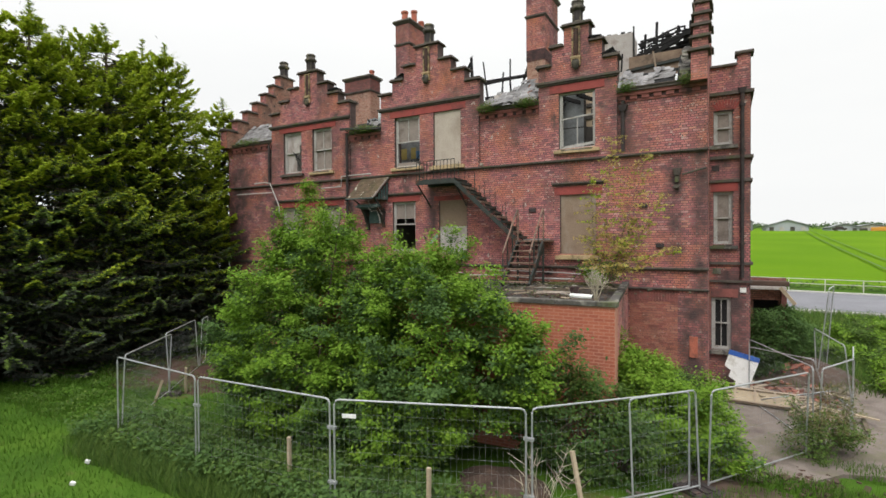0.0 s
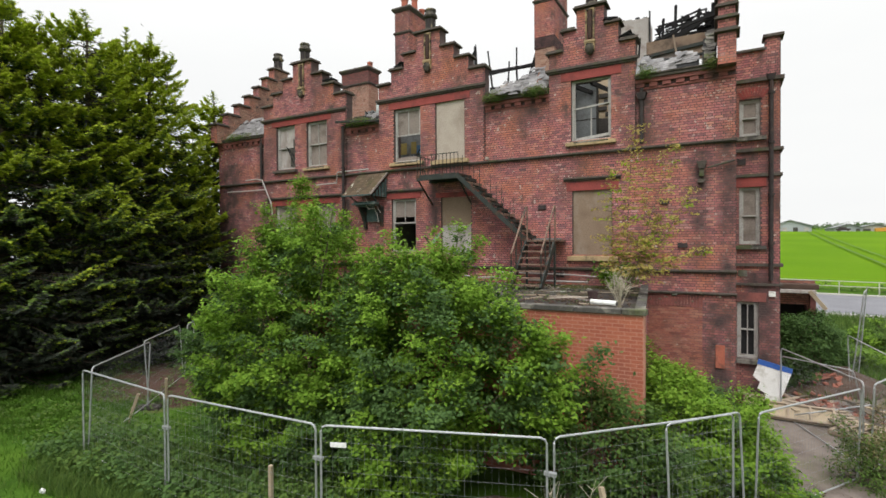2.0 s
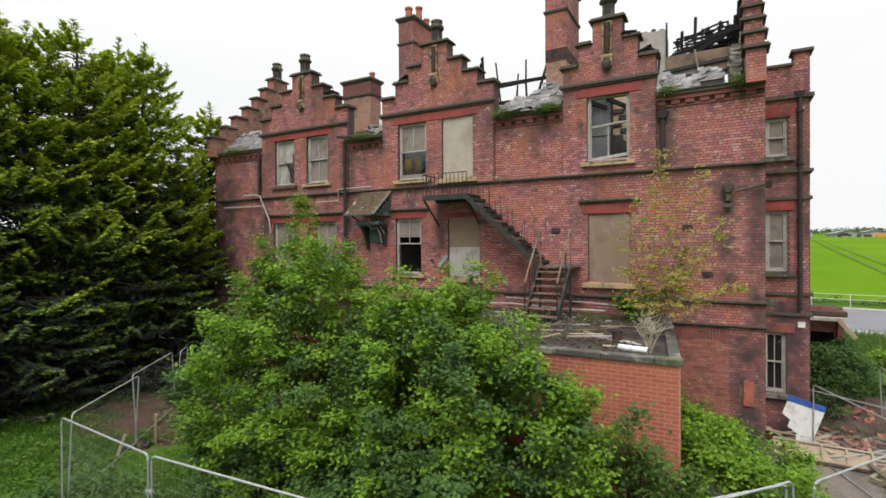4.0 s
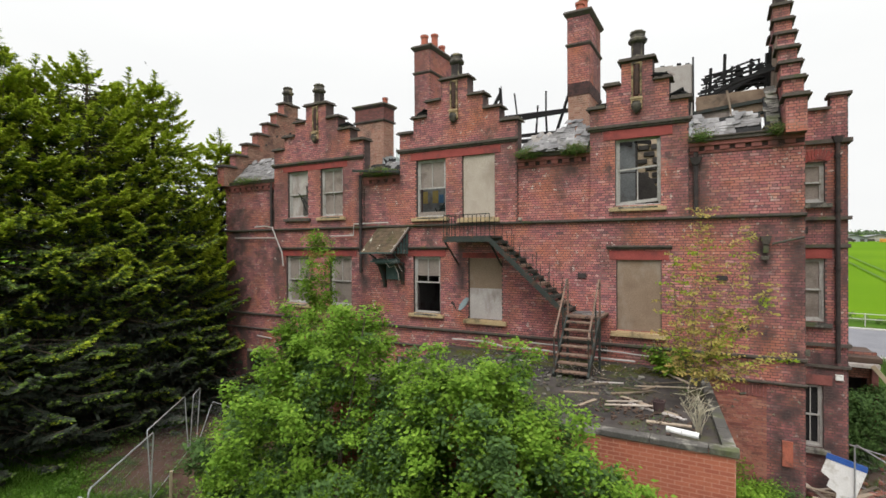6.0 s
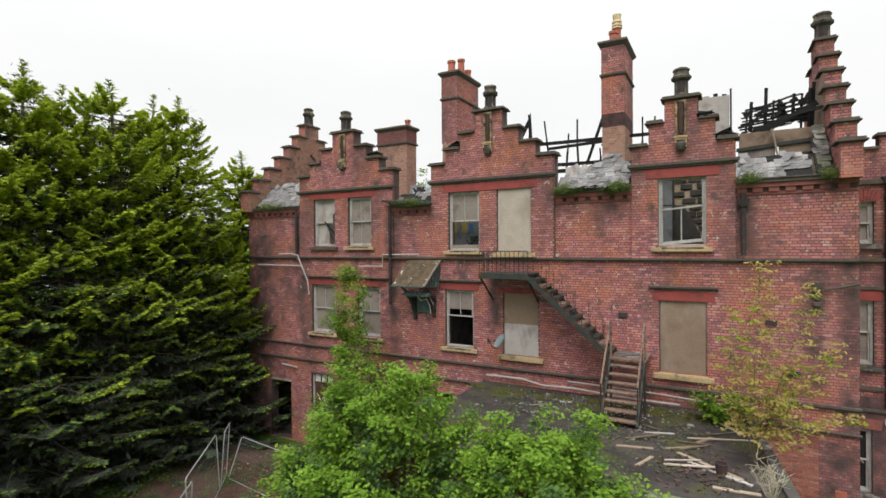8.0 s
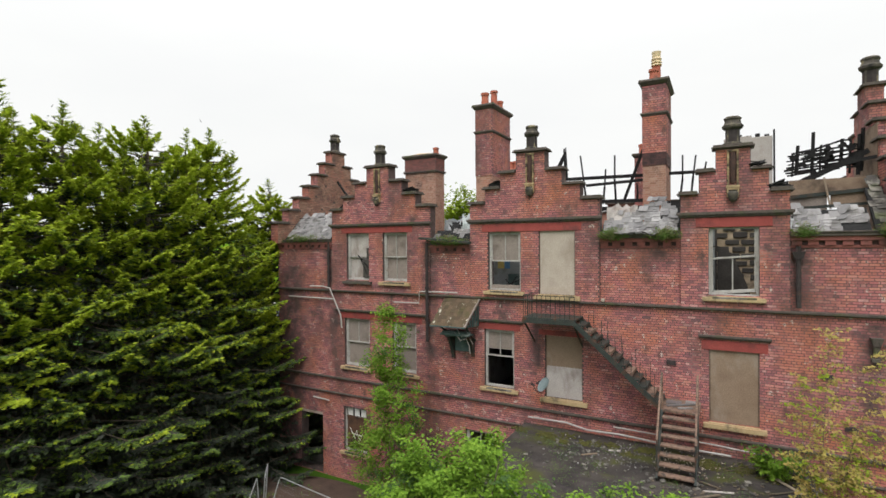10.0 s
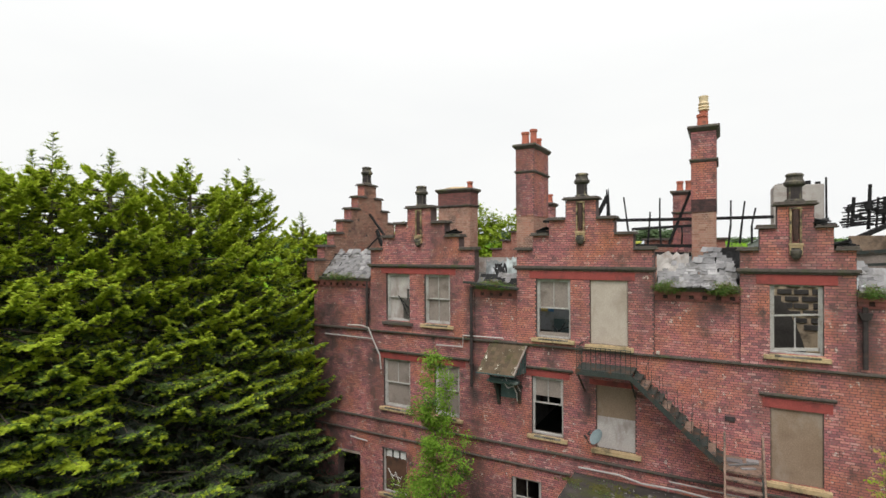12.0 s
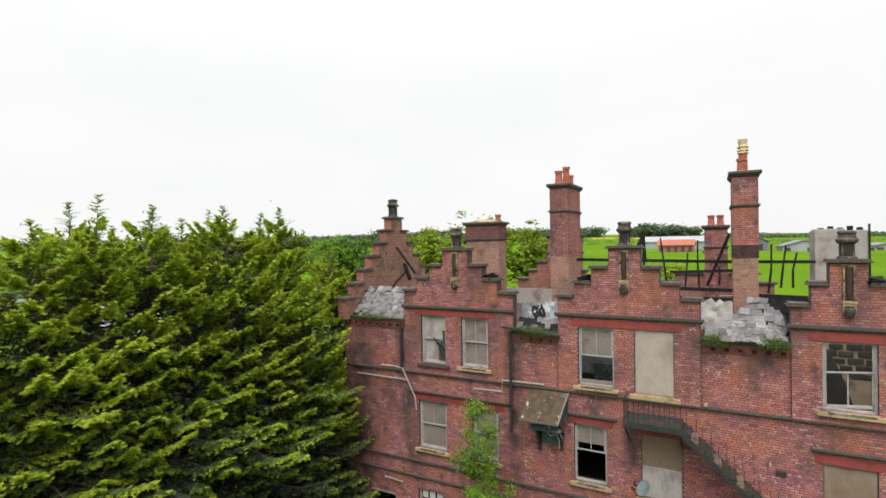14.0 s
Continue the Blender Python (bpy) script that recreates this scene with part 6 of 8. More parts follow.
def leaf_mass(clusters, per, spread, size, rng, up=1.0, share=None, out=0.5, long=1.7):
    """Leaf quads round the clusters, facing up and outwards."""
    c = np.array([p for p, _ in clusters])
    d = np.array([q for _, q in clusters])
    k = np.repeat(np.arange(len(c)), per)
    off = rng.normal(size=(len(k), 3)) * spread * np.array([1, 1, 0.6])
    pts = c[k] + off
    nrm = d[k] * out + rng.normal(size=(len(k), 3)) * 0.55 + np.array([0, 0, up])
    s = size * rng.uniform(0.6, 1.25, len(k))
    picks = None
    if share is not None:
        # the second leaf colour gains with height, which paints top light on bushes
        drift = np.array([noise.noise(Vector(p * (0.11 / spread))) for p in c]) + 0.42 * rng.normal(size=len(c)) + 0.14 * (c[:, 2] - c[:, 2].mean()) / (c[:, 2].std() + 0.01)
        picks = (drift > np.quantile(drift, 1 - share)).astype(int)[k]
    keep = pts[:, 2] > height(pts[:, 0], pts[:, 1]) + 0.02
    return leaf_quads(pts[keep], nrm[keep], s[keep], rng, long), None if picks is None else picks[keep]


def broadleaf(name, base, lobes, n, per, spread, size, mats, label, category, share=0.35, shoots=0, stem=0.06, rng=rng, stems=5, rough=0.28, inner=0.5, twig=None):
    """A bush or small tree: stems with limbs, and a crown of many leaves in clumps, with odd shoots."""
    thing = tagged(empty(name, *base), label, category)
    cl = blob_clusters(lobes, n, rng, rough, inner)
    tops, grown = [], len(cl)
    for _ in range(shoots):
        p, d = cl[rng.integers(grown)]
        a = d * 0.7 + np.array([0, 0, 0.9]) + rng.normal(size=3) * 0.2
        a /= np.linalg.norm(a)
        long = rng.uniform(0.25, 0.75)
        tops.append((p, p + a * long))
        cl += [(p + a * long * f, a) for f in (0.3, 0.6, 0.85, 1.0)]
    q, picks = leaf_mass(cl, per, spread, size, rng, share=share)
    crown = quads("crown", q, mats, picks, thing)
    b = np.array(base, float)
    for k in range(stems):
        g = Geo()
        p, _ = cl[rng.integers(len(cl))]
        mid = (b + p) / 2 + rng.normal(size=3) * 0.15
        s0 = b + np.array([rng.normal() * 0.12, rng.normal() * 0.12, -0.05])
        g.tube([s0, (s0 + mid) / 2 + rng.normal(size=3) * 0.06, mid, p], stem, 6, stem * 0.25)
        for _ in range(5):
            e, _ = cl[rng.integers(len(cl))]
            if np.linalg.norm(e - mid) < 2.4:
                g.tube([mid, (mid + e) / 2 + rng.normal(size=3) * 0.1, e], stem * 0.4, 5, stem * 0.1)
        part("stem", g, twig or M_BARK, thing)
    twigs = Geo()
    for a, e in tops:
        twigs.tube([a, e], 0.008, 4, 0.004)
    if tops:
        part("twig", twigs, twig or M_BARK, thing)["kind"] = "stuff"
    return thing


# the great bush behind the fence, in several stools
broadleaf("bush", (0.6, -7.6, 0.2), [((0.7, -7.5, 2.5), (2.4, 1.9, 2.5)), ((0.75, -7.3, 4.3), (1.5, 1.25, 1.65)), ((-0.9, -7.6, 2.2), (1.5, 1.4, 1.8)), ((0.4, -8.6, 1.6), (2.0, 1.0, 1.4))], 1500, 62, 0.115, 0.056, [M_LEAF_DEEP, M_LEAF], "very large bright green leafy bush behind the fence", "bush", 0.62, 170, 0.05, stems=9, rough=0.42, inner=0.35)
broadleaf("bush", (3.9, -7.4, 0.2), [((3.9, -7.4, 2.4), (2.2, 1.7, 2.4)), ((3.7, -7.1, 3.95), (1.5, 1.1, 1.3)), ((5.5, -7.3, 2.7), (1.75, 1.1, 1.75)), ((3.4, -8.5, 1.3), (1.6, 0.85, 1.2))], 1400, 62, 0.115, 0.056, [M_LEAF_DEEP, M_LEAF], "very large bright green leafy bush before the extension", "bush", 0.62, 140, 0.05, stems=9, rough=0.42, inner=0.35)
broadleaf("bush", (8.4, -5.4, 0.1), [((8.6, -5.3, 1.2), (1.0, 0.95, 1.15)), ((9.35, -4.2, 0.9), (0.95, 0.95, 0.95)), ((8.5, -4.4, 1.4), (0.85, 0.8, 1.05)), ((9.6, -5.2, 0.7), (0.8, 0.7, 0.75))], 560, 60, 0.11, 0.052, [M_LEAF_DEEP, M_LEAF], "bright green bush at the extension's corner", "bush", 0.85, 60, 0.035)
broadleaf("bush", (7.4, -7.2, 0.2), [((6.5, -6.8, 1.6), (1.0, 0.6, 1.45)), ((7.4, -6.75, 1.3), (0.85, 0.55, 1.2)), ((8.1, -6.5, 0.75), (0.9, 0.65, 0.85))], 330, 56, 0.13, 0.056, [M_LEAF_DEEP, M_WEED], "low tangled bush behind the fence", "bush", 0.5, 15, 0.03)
broadleaf("bush", (9.0, -1.6, 0.0), [((8.6, -1.6, 0.8), (0.55, 1.1, 0.8)), ((9.0, -0.4, 0.6), (0.45, 0.4, 0.6))], 130, 60, 0.14, 0.05, [M_LEAF_DEEP, M_LEAF], "small green bush at the wall's foot", "bush", 0.4, 8, 0.03)
broadleaf("bush", (11.9, -3.2, 0.1), [((11.8, -3.4, 0.45), (0.5, 0.5, 0.55)), ((12.1, -2.9, 0.7), (0.42, 0.4, 0.6)), ((12.4, -2.6, 0.8), (0.35, 0.35, 0.5))], 130, 44, 0.13, 0.036, [M_WEED, M_DRY_WEED], "small dry green bush on the rubble", "bush", 0.3, 14, 0.02)
broadleaf("bush", (11.8, 4.6, 0.1), [((11.4, 4.2, 1.3), (0.55, 0.7, 1.35)), ((11.95, 4.9, 1.5), (0.75, 0.6, 1.2)), ((12.6, 6.4, 1.1), (0.7, 0.7, 0.9))], 420, 50, 0.14, 0.06, [M_LEAF_DEEP, M_LEAF_DEEP], "dark ivy-like bush beside the tower wall", "bush", 0.4, 10, 0.03)
for bx, by, br in ((14.0, 9.5, 1.2), (16.2, 7.5, 1.1), (15.0, 4.2, 0.8), (17.8, 10.5, 1.3), (18.8, 6.8, 1.0), (15.4, 13.0, 1.2), (20.5, 12.5, 1.5), (16.8, 1.6, 0.8), (19.6, 16.0, 1.3), (17.0, 16.5, 1.1)):
    broadleaf("bush", (bx, by, float(height(bx, by))), [((bx, by, float(height(bx, by)) + br * 0.25), (br * 0.95, br * 0.8, br * 0.45))], int(90 * br), 34, 0.15, 0.08, [M_WEED, M_LEAF], "rough green bush on the waste ground", "bush", 0.6, 6, 0.03, stems=3)

# the slim tree by the wall
sap = broadleaf("young_tree", (-5.1, -1.8, 0.0), [((-4.95, -1.8, 5.9), (0.75, 0.7, 1.6)), ((-5.0, -1.8, 7.1), (0.4, 0.4, 0.9)), ((-4.6, -1.9, 4.0), (1.1, 0.9, 1.4)), ((-5.3, -1.7, 2.2), (1.3, 1.0, 1.3))], 300, 46, 0.14, 0.058, [M_LEAF_DEEP, M_LEAF], "slim young tree with bright green leaves by the wall", "tree", 0.85, 12, 0.05, stems=4, rough=0.5, inner=0.2)
# the bronze-leaved sapling on the flat roof: slim stems with level, layered sprays
def layered_sapling(base, tops, label, seed=31):
    r = np.random.default_rng(seed)
    b = np.array(base, float)
    thing = tagged(empty("sapling", *base), label, "tree")
    g, pts, fresh = Geo(), [], []
    for tx, ty, tz, sprays, reach in tops:
        top = np.array([tx, ty, tz])
        bend = b + (top - b) * 0.5 + np.array([0.12 * r.normal(), 0.12 * r.normal(), 0.1])
        g.tube([b, (b + bend) / 2, bend, (bend + top) / 2, top], 0.010, 5, 0.003)
        for k in range(sprays):
            f = 0.30 + 0.70 * (k + r.random()) / sprays
            o = b + (bend - b) * 2 * f if f < 0.5 else bend + (top - bend) * (2 * f - 1)
            az = k * 2.4 + r.normal() * 0.5
            long = (reach * (1 - 0.8 * f) + 0.12) * r.uniform(0.6, 1.25)
            d = np.array([math.cos(az), math.sin(az), r.uniform(0.0, 0.3)])
            g.tube([o, o + d * long * 0.5 + np.array([0, 0, 0.02]), o + d * long], 0.005, 4, 0.002)
            n = int(8 + 30 * long)
            u = r.uniform(0.15, 1.08, n)
            p = o + d * (long * u)[:, None] + r.normal(size=(n, 3)) * np.array([0.06, 0.06, 0.022]) * (1.25 - 0.5 * u)[:, None] - np.array([0, 0, 0.05]) * (u ** 2)[:, None]
            pts.append(p)
            fresh.append(np.full(n, int(r.random() < 0.12 + 0.2 * (f > 0.6))))
    p = np.concatenate(pts)
    q = leaf_quads(p, r.normal(size=(len(p), 3)) * 0.5 + np.array([0, -0.2, 1.0]), r.uniform(0.032, 0.056, len(p)), r, 1.9)
    quads("crown", q, [M_LEAF_BRONZE, M_LIME], np.concatenate(fresh), thing)
    part("trunk", g, M_BARK, thing)
    return thing


layered_sapling((7.25, -3.2, 3.72), ((7.4, -3.1, 8.05, 44, 0.75), (8.35, -3.0, 7.6, 34, 0.7), (8.75, -3.1, 6.4, 26, 0.6), (6.85, -3.2, 7.0, 26, 0.55), (8.0, -2.7, 5.8, 30, 0.8), (6.8, -3.4, 5.3, 26, 0.6), (9.0, -3.2, 5.0, 26, 0.55), (7.7, -3.4, 5.2, 30, 0.8)), "thin sapling with sparse bronze young leaves on the roof")
broadleaf("bush", (5.0, -1.0, 3.72), [((6.6, -0.9, 4.1), (0.7, 0.4, 0.4))], 40, 22, 0.12, 0.07, [M_LEAF, M_WEED], "small green weeds on the flat roof", "bush", 0.4, 4, 0.012, stems=2)


def dead_shrub(base, n, tall, spread, label):
    g = Geo()
    b = np.array(base, float)
    for _ in range(n):
        d = np.array([rng.normal() * spread, rng.normal() * spread, tall * rng.uniform(0.6, 1.05)])
        m = b + d * 0.5 + rng.normal(size=3) * 0.04
        e = b + d
        g.tube([b + rng.normal(size=3) * 0.02, m, e], 0.0055, 4, 0.002)
        for _ in range(3):
            f = m + (e - m) * rng.random()
            g.tube([f, f + np.array([rng.normal() * 0.14, rng.normal() * 0.14, 0.22 * rng.random() + 0.05])], 0.006, 4, 0.003)
    thing = tagged(empty("dead_shrub", *base), label, "shrub")
    part("branch", g, M_TWIG, thing)
    return thing


dead_shrub((7.42, -5.2, 3.72), 26, 0.74, 0.16, "pale dead shrub growing from the roof edge")
dead_shrub((7.3, -9.0, 0.2), 14, 1.3, 0.4, "pale bare shrub behind the fence")


# ---------------------------------------------------------------- the row of tall cypresses
def cypress(x, y, tall, wide, seed, boughs=80, detail=1.0):
    """A tall cypress: trunk, and forked boughs of flat feathery sprays that end in fresh yellow growth."""
    r = np.random.default_rng(seed)
    z0 = float(height(x, y))
    thing = tagged(empty("cypress_tree", x, y, z0), "tall dense cypress with layered yellow-green sprays", "tree", "row of cypress trees")
    limbs, made, picks = Geo(), [], []
    limbs.tube([(x, y, z0 - 0.2), (x + 0.1, y, z0 + tall * 0.5), (x, y + 0.1, z0 + tall * 0.97)], 0.28, 8, 0.03)
    up = np.array([0, 0, 1.0])

    def plume(o, az, reach, rise, start, young):
        """One bough: side sprays along a rising axis, long near its root and short towards the tip."""
        d = np.array([math.cos(az), math.sin(az), 0.0])
        side = np.array([-d[1], d[0], 0.0])
        nb = max(10, int((7 + 8.5 * reach * (1.2 - start)) * detail))
        s = start + (1 - start) * (np.arange(nb) + r.random(nb) * 0.8 + 0.1) / nb
        s[-1] = 1.0
        sg = np.where(np.arange(nb) % 2, 1.0, -1.0)
        sag = -0.13 * reach * np.sin(s * 2.7) + rise * reach * s ** 2
        root = o + d * (reach * s)[:, None] + up * sag[:, None]
        slope = rise * 2 * s - 0.35 * np.cos(s * 2.7)
        long = (0.13 + 0.50 * min(1.0, reach / 2.0) * (1.02 - s) ** 0.6) * r.uniform(0.7, 1.25, nb)
        way = d * 0.8 + side * (sg * 0.72)[:, None] + up * (0.7 * slope - 0.06)[:, None] + r.normal(size=(nb, 3)) * 0.09
        way[-1] = d + up * slope[-1]
        way /= np.linalg.norm(way, axis=1, keepdims=True)
        m = 12
        v = (np.arange(m) + 0.5) / m
        p = root[:, None] + way[:, None] * (long[:, None] * v[None])[..., None] - up * (0.22 * long[:, None] * v[None] ** 2)[..., None] + r.normal(size=(nb, m, 3)) * 0.018
        fan = np.where(np.arange(m) % 2, 1.0, -1.0)
        flat = np.cross(way, up)
        flat /= np.maximum(np.linalg.norm(flat, axis=1, keepdims=True), 1e-6)
        ax = way[:, None] * 0.8 + flat[:, None] * (fan * 0.62)[None, :, None] - up * 0.12 + r.normal(size=(nb, m, 3)) * 0.2
        ax /= np.linalg.norm(ax, axis=2, keepdims=True)
        across = np.cross(ax, up * 0.9 + d * 0.45 + r.normal(size=(nb, m, 3)) * 0.4)
        across /= np.maximum(np.linalg.norm(across, axis=2, keepdims=True), 1e-6)
        el = (r.uniform(0.13, 0.25, (nb, m)) * (1.15 - 0.4 * v)[None])[..., None]
        ew = (r.uniform(0.030, 0.055, (nb, m)) * (1.2 - 0.5 * v)[None])[..., None] / detail
        made.append(np.stack([p - ax * el * 0.35, p + across * ew - up * 0.008, p + ax * el * 0.65, p - across * ew - up * 0.008], 2).reshape(-1, 4, 3))
        # picks the tone by growth towards the tip and by painted shade
        age_and_shade = 0.36 * v[None] + 0.62 * s[:, None] + r.normal(size=(nb, m)) * 0.09 + young
        picks.append(((age_and_shade > 0.44).astype(int) + (age_and_shade > 0.70).astype(int)).reshape(-1))
        if reach > 0.8:
            limbs.tube([tuple(o), tuple(root[nb // 2]), tuple(root[-1])], 0.025, 4, 0.005)

    for k in range(boughs):
        f = ((k + r.random()) / boughs) ** 0.92
        z = z0 + 0.25 + f * (tall - 0.9)
        az = k * 2.39996 + r.normal() * 0.35
        reach = wide * (1 - f) ** 0.56 * r.uniform(0.62, 1.2) + 0.32
        rise = r.uniform(-0.12, 0.13) + 0.42 * f ** 3
        o = np.array([x, y, z])
        # low boughs darker, high ones brighter: light down the tree put into colour
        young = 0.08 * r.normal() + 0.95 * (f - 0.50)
        plume(o, az, reach, rise, 0.30, young)
        for sgn in (-1, 1):
            plume(o + up * r.normal() * 0.16, az + sgn * r.uniform(0.25, 0.55), reach * r.uniform(0.66, 0.95), rise + r.normal() * 0.07, 0.42, young - 0.04)
        # inner fill always takes the darkest tone, painting the crown's inner shade
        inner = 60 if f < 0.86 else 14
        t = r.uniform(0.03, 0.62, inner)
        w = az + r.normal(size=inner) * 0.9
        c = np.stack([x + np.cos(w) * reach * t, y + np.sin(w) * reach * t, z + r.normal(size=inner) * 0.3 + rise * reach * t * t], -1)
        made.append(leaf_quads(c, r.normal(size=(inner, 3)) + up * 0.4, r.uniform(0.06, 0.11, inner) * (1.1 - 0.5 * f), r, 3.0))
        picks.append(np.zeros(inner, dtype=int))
    # feathery leaders, loose and leaning
    for n in range(4):
        off, a0 = (0.0 if n == 0 else r.uniform(0.4, 1.2)), r.uniform(0, 6.3)
        foot = np.array([x + off * math.cos(a0), y + 0.1 + off * math.sin(a0), z0 + tall - 0.85 - off * 1.2 - (n > 0) * r.uniform(0, 0.5)])
        high = r.uniform(0.8, 1.5)
        tilt = np.array([r.normal() * 0.12, r.normal() * 0.12, 1.0])
        for j in range(26):
            f = (j + r.random()) / 26
            az = j * 2.4 + r.normal() * 0.5
            long = (0.70 * (1 - f) ** 1.05 + 0.07) * r.uniform(0.35, 1.15)
            d = np.array([math.cos(az), math.sin(az), r.uniform(0.2, 0.75)])
            p = foot + tilt * high * f
            side = np.array([-d[1], d[0], 0.0])
            us = np.repeat(np.linspace(0.12, 1.0, 7), 3)
            sg = np.tile([-1.0, 0.0, 1.0], 7)
            q = p + d * (long * us)[:, None] - up * (0.22 * long * us ** 2)[:, None] + r.normal(size=(21, 3)) * 0.012
            e = (d * 0.8 + side * (0.75 * sg)[:, None] + r.normal(size=(21, 3)) * 0.2) * (0.05 + 0.10 * (1 - us))[:, None]
            w = np.cross(e, up + r.normal(size=(21, 3)) * 0.3) * 0.11
            made.append(np.stack([q - e * 0.35, q + w, q + e, q - w], 1))
            picks.append(np.where(r.random(21) < 0.35 + 0.4 * us, 2, 1))
        limbs.tube([tuple(foot - up * 0.3), tuple(foot + tilt * (high + 0.03))], 0.016, 5, 0.003)
    part("trunk", limbs, M_BARK, thing)
    quads("crown", np.concatenate(made), [M_FIR_OLD_SHADED, M_FIR, M_FIR_TIP], np.concatenate(picks), thing)
    return thing


for k, (cx, cy, ct, cw) in enumerate(((-13.9, 0.9, 12.0, 3.3), (-13.3, -1.2, 9.0, 3.2), (-13.7, -2.6, 13.7, 4.2), (-13.6, -3.7, 13.2, 3.2), (-13.5, -5.3, 13.6, 4.0), (-13.9, -6.8, 12.9, 3.4), (-13.5, -8.1, 13.3, 4.0), (-13.4, -9.8, 13.1, 3.5), (-13.5, -11.2, 12.7, 3.9), (-13.6, -13.2, 11.9, 3.9), (-17.0, -3.6, 13.2, 3.2), (-17.0, -8.8, 13.4, 3.2), (-16.6, -13.5, 13.2, 3.4))):
    far = cx < -16
    cypress(cx, cy, ct + 0.95, cw * 1.14, 100 + k, 46 if far else 84, 0.6 if far else 1.0)


# ---------------------------------------------------------------- grass and weeds
def grass_field(name, spots, tall, label, mat=M_GRASS, wide=0.011):
    r = np.random.default_rng(5)
    p = np.array(spots)
    p[:, 2] = height(p[:, 0], p[:, 1]) + 0.0
    n = len(p)
    az = r.uniform(0, 2 * math.pi, n)
    lean = r.uniform(0.1, 0.7, n)
    h = tall * r.uniform(0.5, 1.3, n)
    tip = p + np.stack([np.cos(az) * lean * h, np.sin(az) * lean * h, h], -1)
    mid = (p + tip) / 2 + np.stack([0 * h, 0 * h, 0.12 * h], -1)
    w = np.stack([-np.sin(az), np.cos(az), 0 * az], -1) * wide
    q = np.stack([p - w, p + w, mid * 0.45 + tip * 0.55 + w * 0.4, tip], 1)
    return tagged(quads(name, q, [mat]), label, "grass", kind="stuff")


def scatter(n, x0, x1, y0, y1, r, bare=0.0):
    out = []
    while len(out) < n:
        x, y = r.uniform(x0, x1), r.uniform(y0, y1)
        if noise.noise(Vector((x * 0.6, y * 0.6, 3.0))) > -0.7 + bare * 3.5:
            out.append((x, y, 0.0))
    return out


r0 = np.random.default_rng(11)


def fading(n, x0, x1, y0, y1):
    """Lawn spots that thin out towards the far edges."""
    p = scatter(n, x0, x1, y0, y1, r0)
    return [q for q in p if r0.random() < min(1.0, (q[0] - x0) / 5, (x1 - q[0]) / 5, (q[1] - y0) / 8)]


grass_field("lawn_grass", fading(80000, -18.0, 18.0, -24.0, -9.6), 0.11, "short bright green lawn grass")
grass_field("lawn_grass", [p for p in scatter(36000, -13.0, -2.0, -10.5, -4.0, r0) if (p[0] + 3.4) * 6.4 + (p[1] + 10.3) * 5.5 < 0.4 + 1.5 * noise.noise(Vector((p[0], p[1], 0.0)))], 0.12, "short bright green lawn grass")
grass_field("verge_grass", scatter(16000, -3.5, 9.6, -11.6, -9.0, r0, 0.1), 0.34, "long rank grass along the fence", M_WEED, 0.008)
grass_field("verge_grass", scatter(1400, 10.4, 14.5, -5.4, -3.2, r0, 0.2), 0.2, "ragged grass over the broken yard edge", M_WEED, 0.009)
grass_field("verge_grass", scatter(9000, 8.6, 15.0, -9.5, -3.8, r0, 0.15), 0.22, "rough grass by the broken fence", M_GRASS, 0.009)
grass_field("verge_grass", scatter(26000, 11.5, 26, 3.0, 22.5, r0, 0.0), 0.4, "long grass and weeds on the waste ground", M_WEED, 0.02)
weeds = [(np.array([x, y, float(height(x, y)) + r0.uniform(0.03, 0.45)]), np.array([0, -0.3, 0.6])) for x, y, _ in scatter(900, -4.5, 9.4, -11.0, -9.0, r0)]
q, picks = leaf_mass(weeds, 22, 0.13, 0.06, r0, share=0.5)
tagged(quads("weeds", q, [M_WEED, M_LEAF_DEEP], picks), "tangled green nettles and weeds along the fence", "weeds", kind="stuff")
weeds = [(np.array([x, y, float(height(x, y)) + r0.uniform(0.02, 0.25)]), np.array([0, -0.3, 0.6])) for x, y, _ in scatter(300, -9.5, -2.5, -10.5, -6.8, r0, 0.1)]
q, picks = leaf_mass(weeds, 16, 0.14, 0.055, r0, share=0.5)
tagged(quads("weeds", q, [M_WEED, M_GRASS], picks), "low weeds in the lawn", "weeds", kind="stuff")

# tufts of grass growing from the eaves
for a, b, y, z, n in ((-12.0, -9.3, -0.05, 10.14, 60), (-4.2, -2.6, -0.06, 9.98, 130), (2.0, 2.9, -0.06, 10.12, 90), (3.5, 4.3, -0.06, 10.1, 110), (7.0, 7.6, -0.06, 10.12, 40), (8.9, 9.2, -0.06, 10.12, 40)):
    pts = [(np.array([a + (b - a) * (0.5 + 0.5 * math.sin(6.3 * r0.random()) * r0.random()), y - 0.04 + r0.normal() * 0.08, z - 0.02 + abs(r0.normal()) * 0.09 - 0.05 * r0.random()]), np.array([0, -0.5, 0.5])) for _ in range(n)]
    q, picks = leaf_mass(pts, 20, 0.095, 0.014, r0, up=0.1, share=0.3, out=0.9, long=9.0)
    tuft = quads("eaves_weeds", q, [M_WEED, M_DRY_WEED], picks)
    tagged(tuft, "green weeds and moss rooted in the eaves", "weeds", kind="stuff")
pts = [(np.array([r0.uniform(-0.4, 7.1), r0.uniform(-5.6, -0.1), 3.74]), np.array([0, -0.3, 0.8])) for _ in range(260)]
q, picks = leaf_mass([p for p in pts if noise.noise(Vector((p[0][0], p[0][1], 0.0))) > 0.0], 30, 0.12, 0.022, r0, share=0.4)
q[:, :, 2] = np.maximum(q[:, :, 2], 3.722)
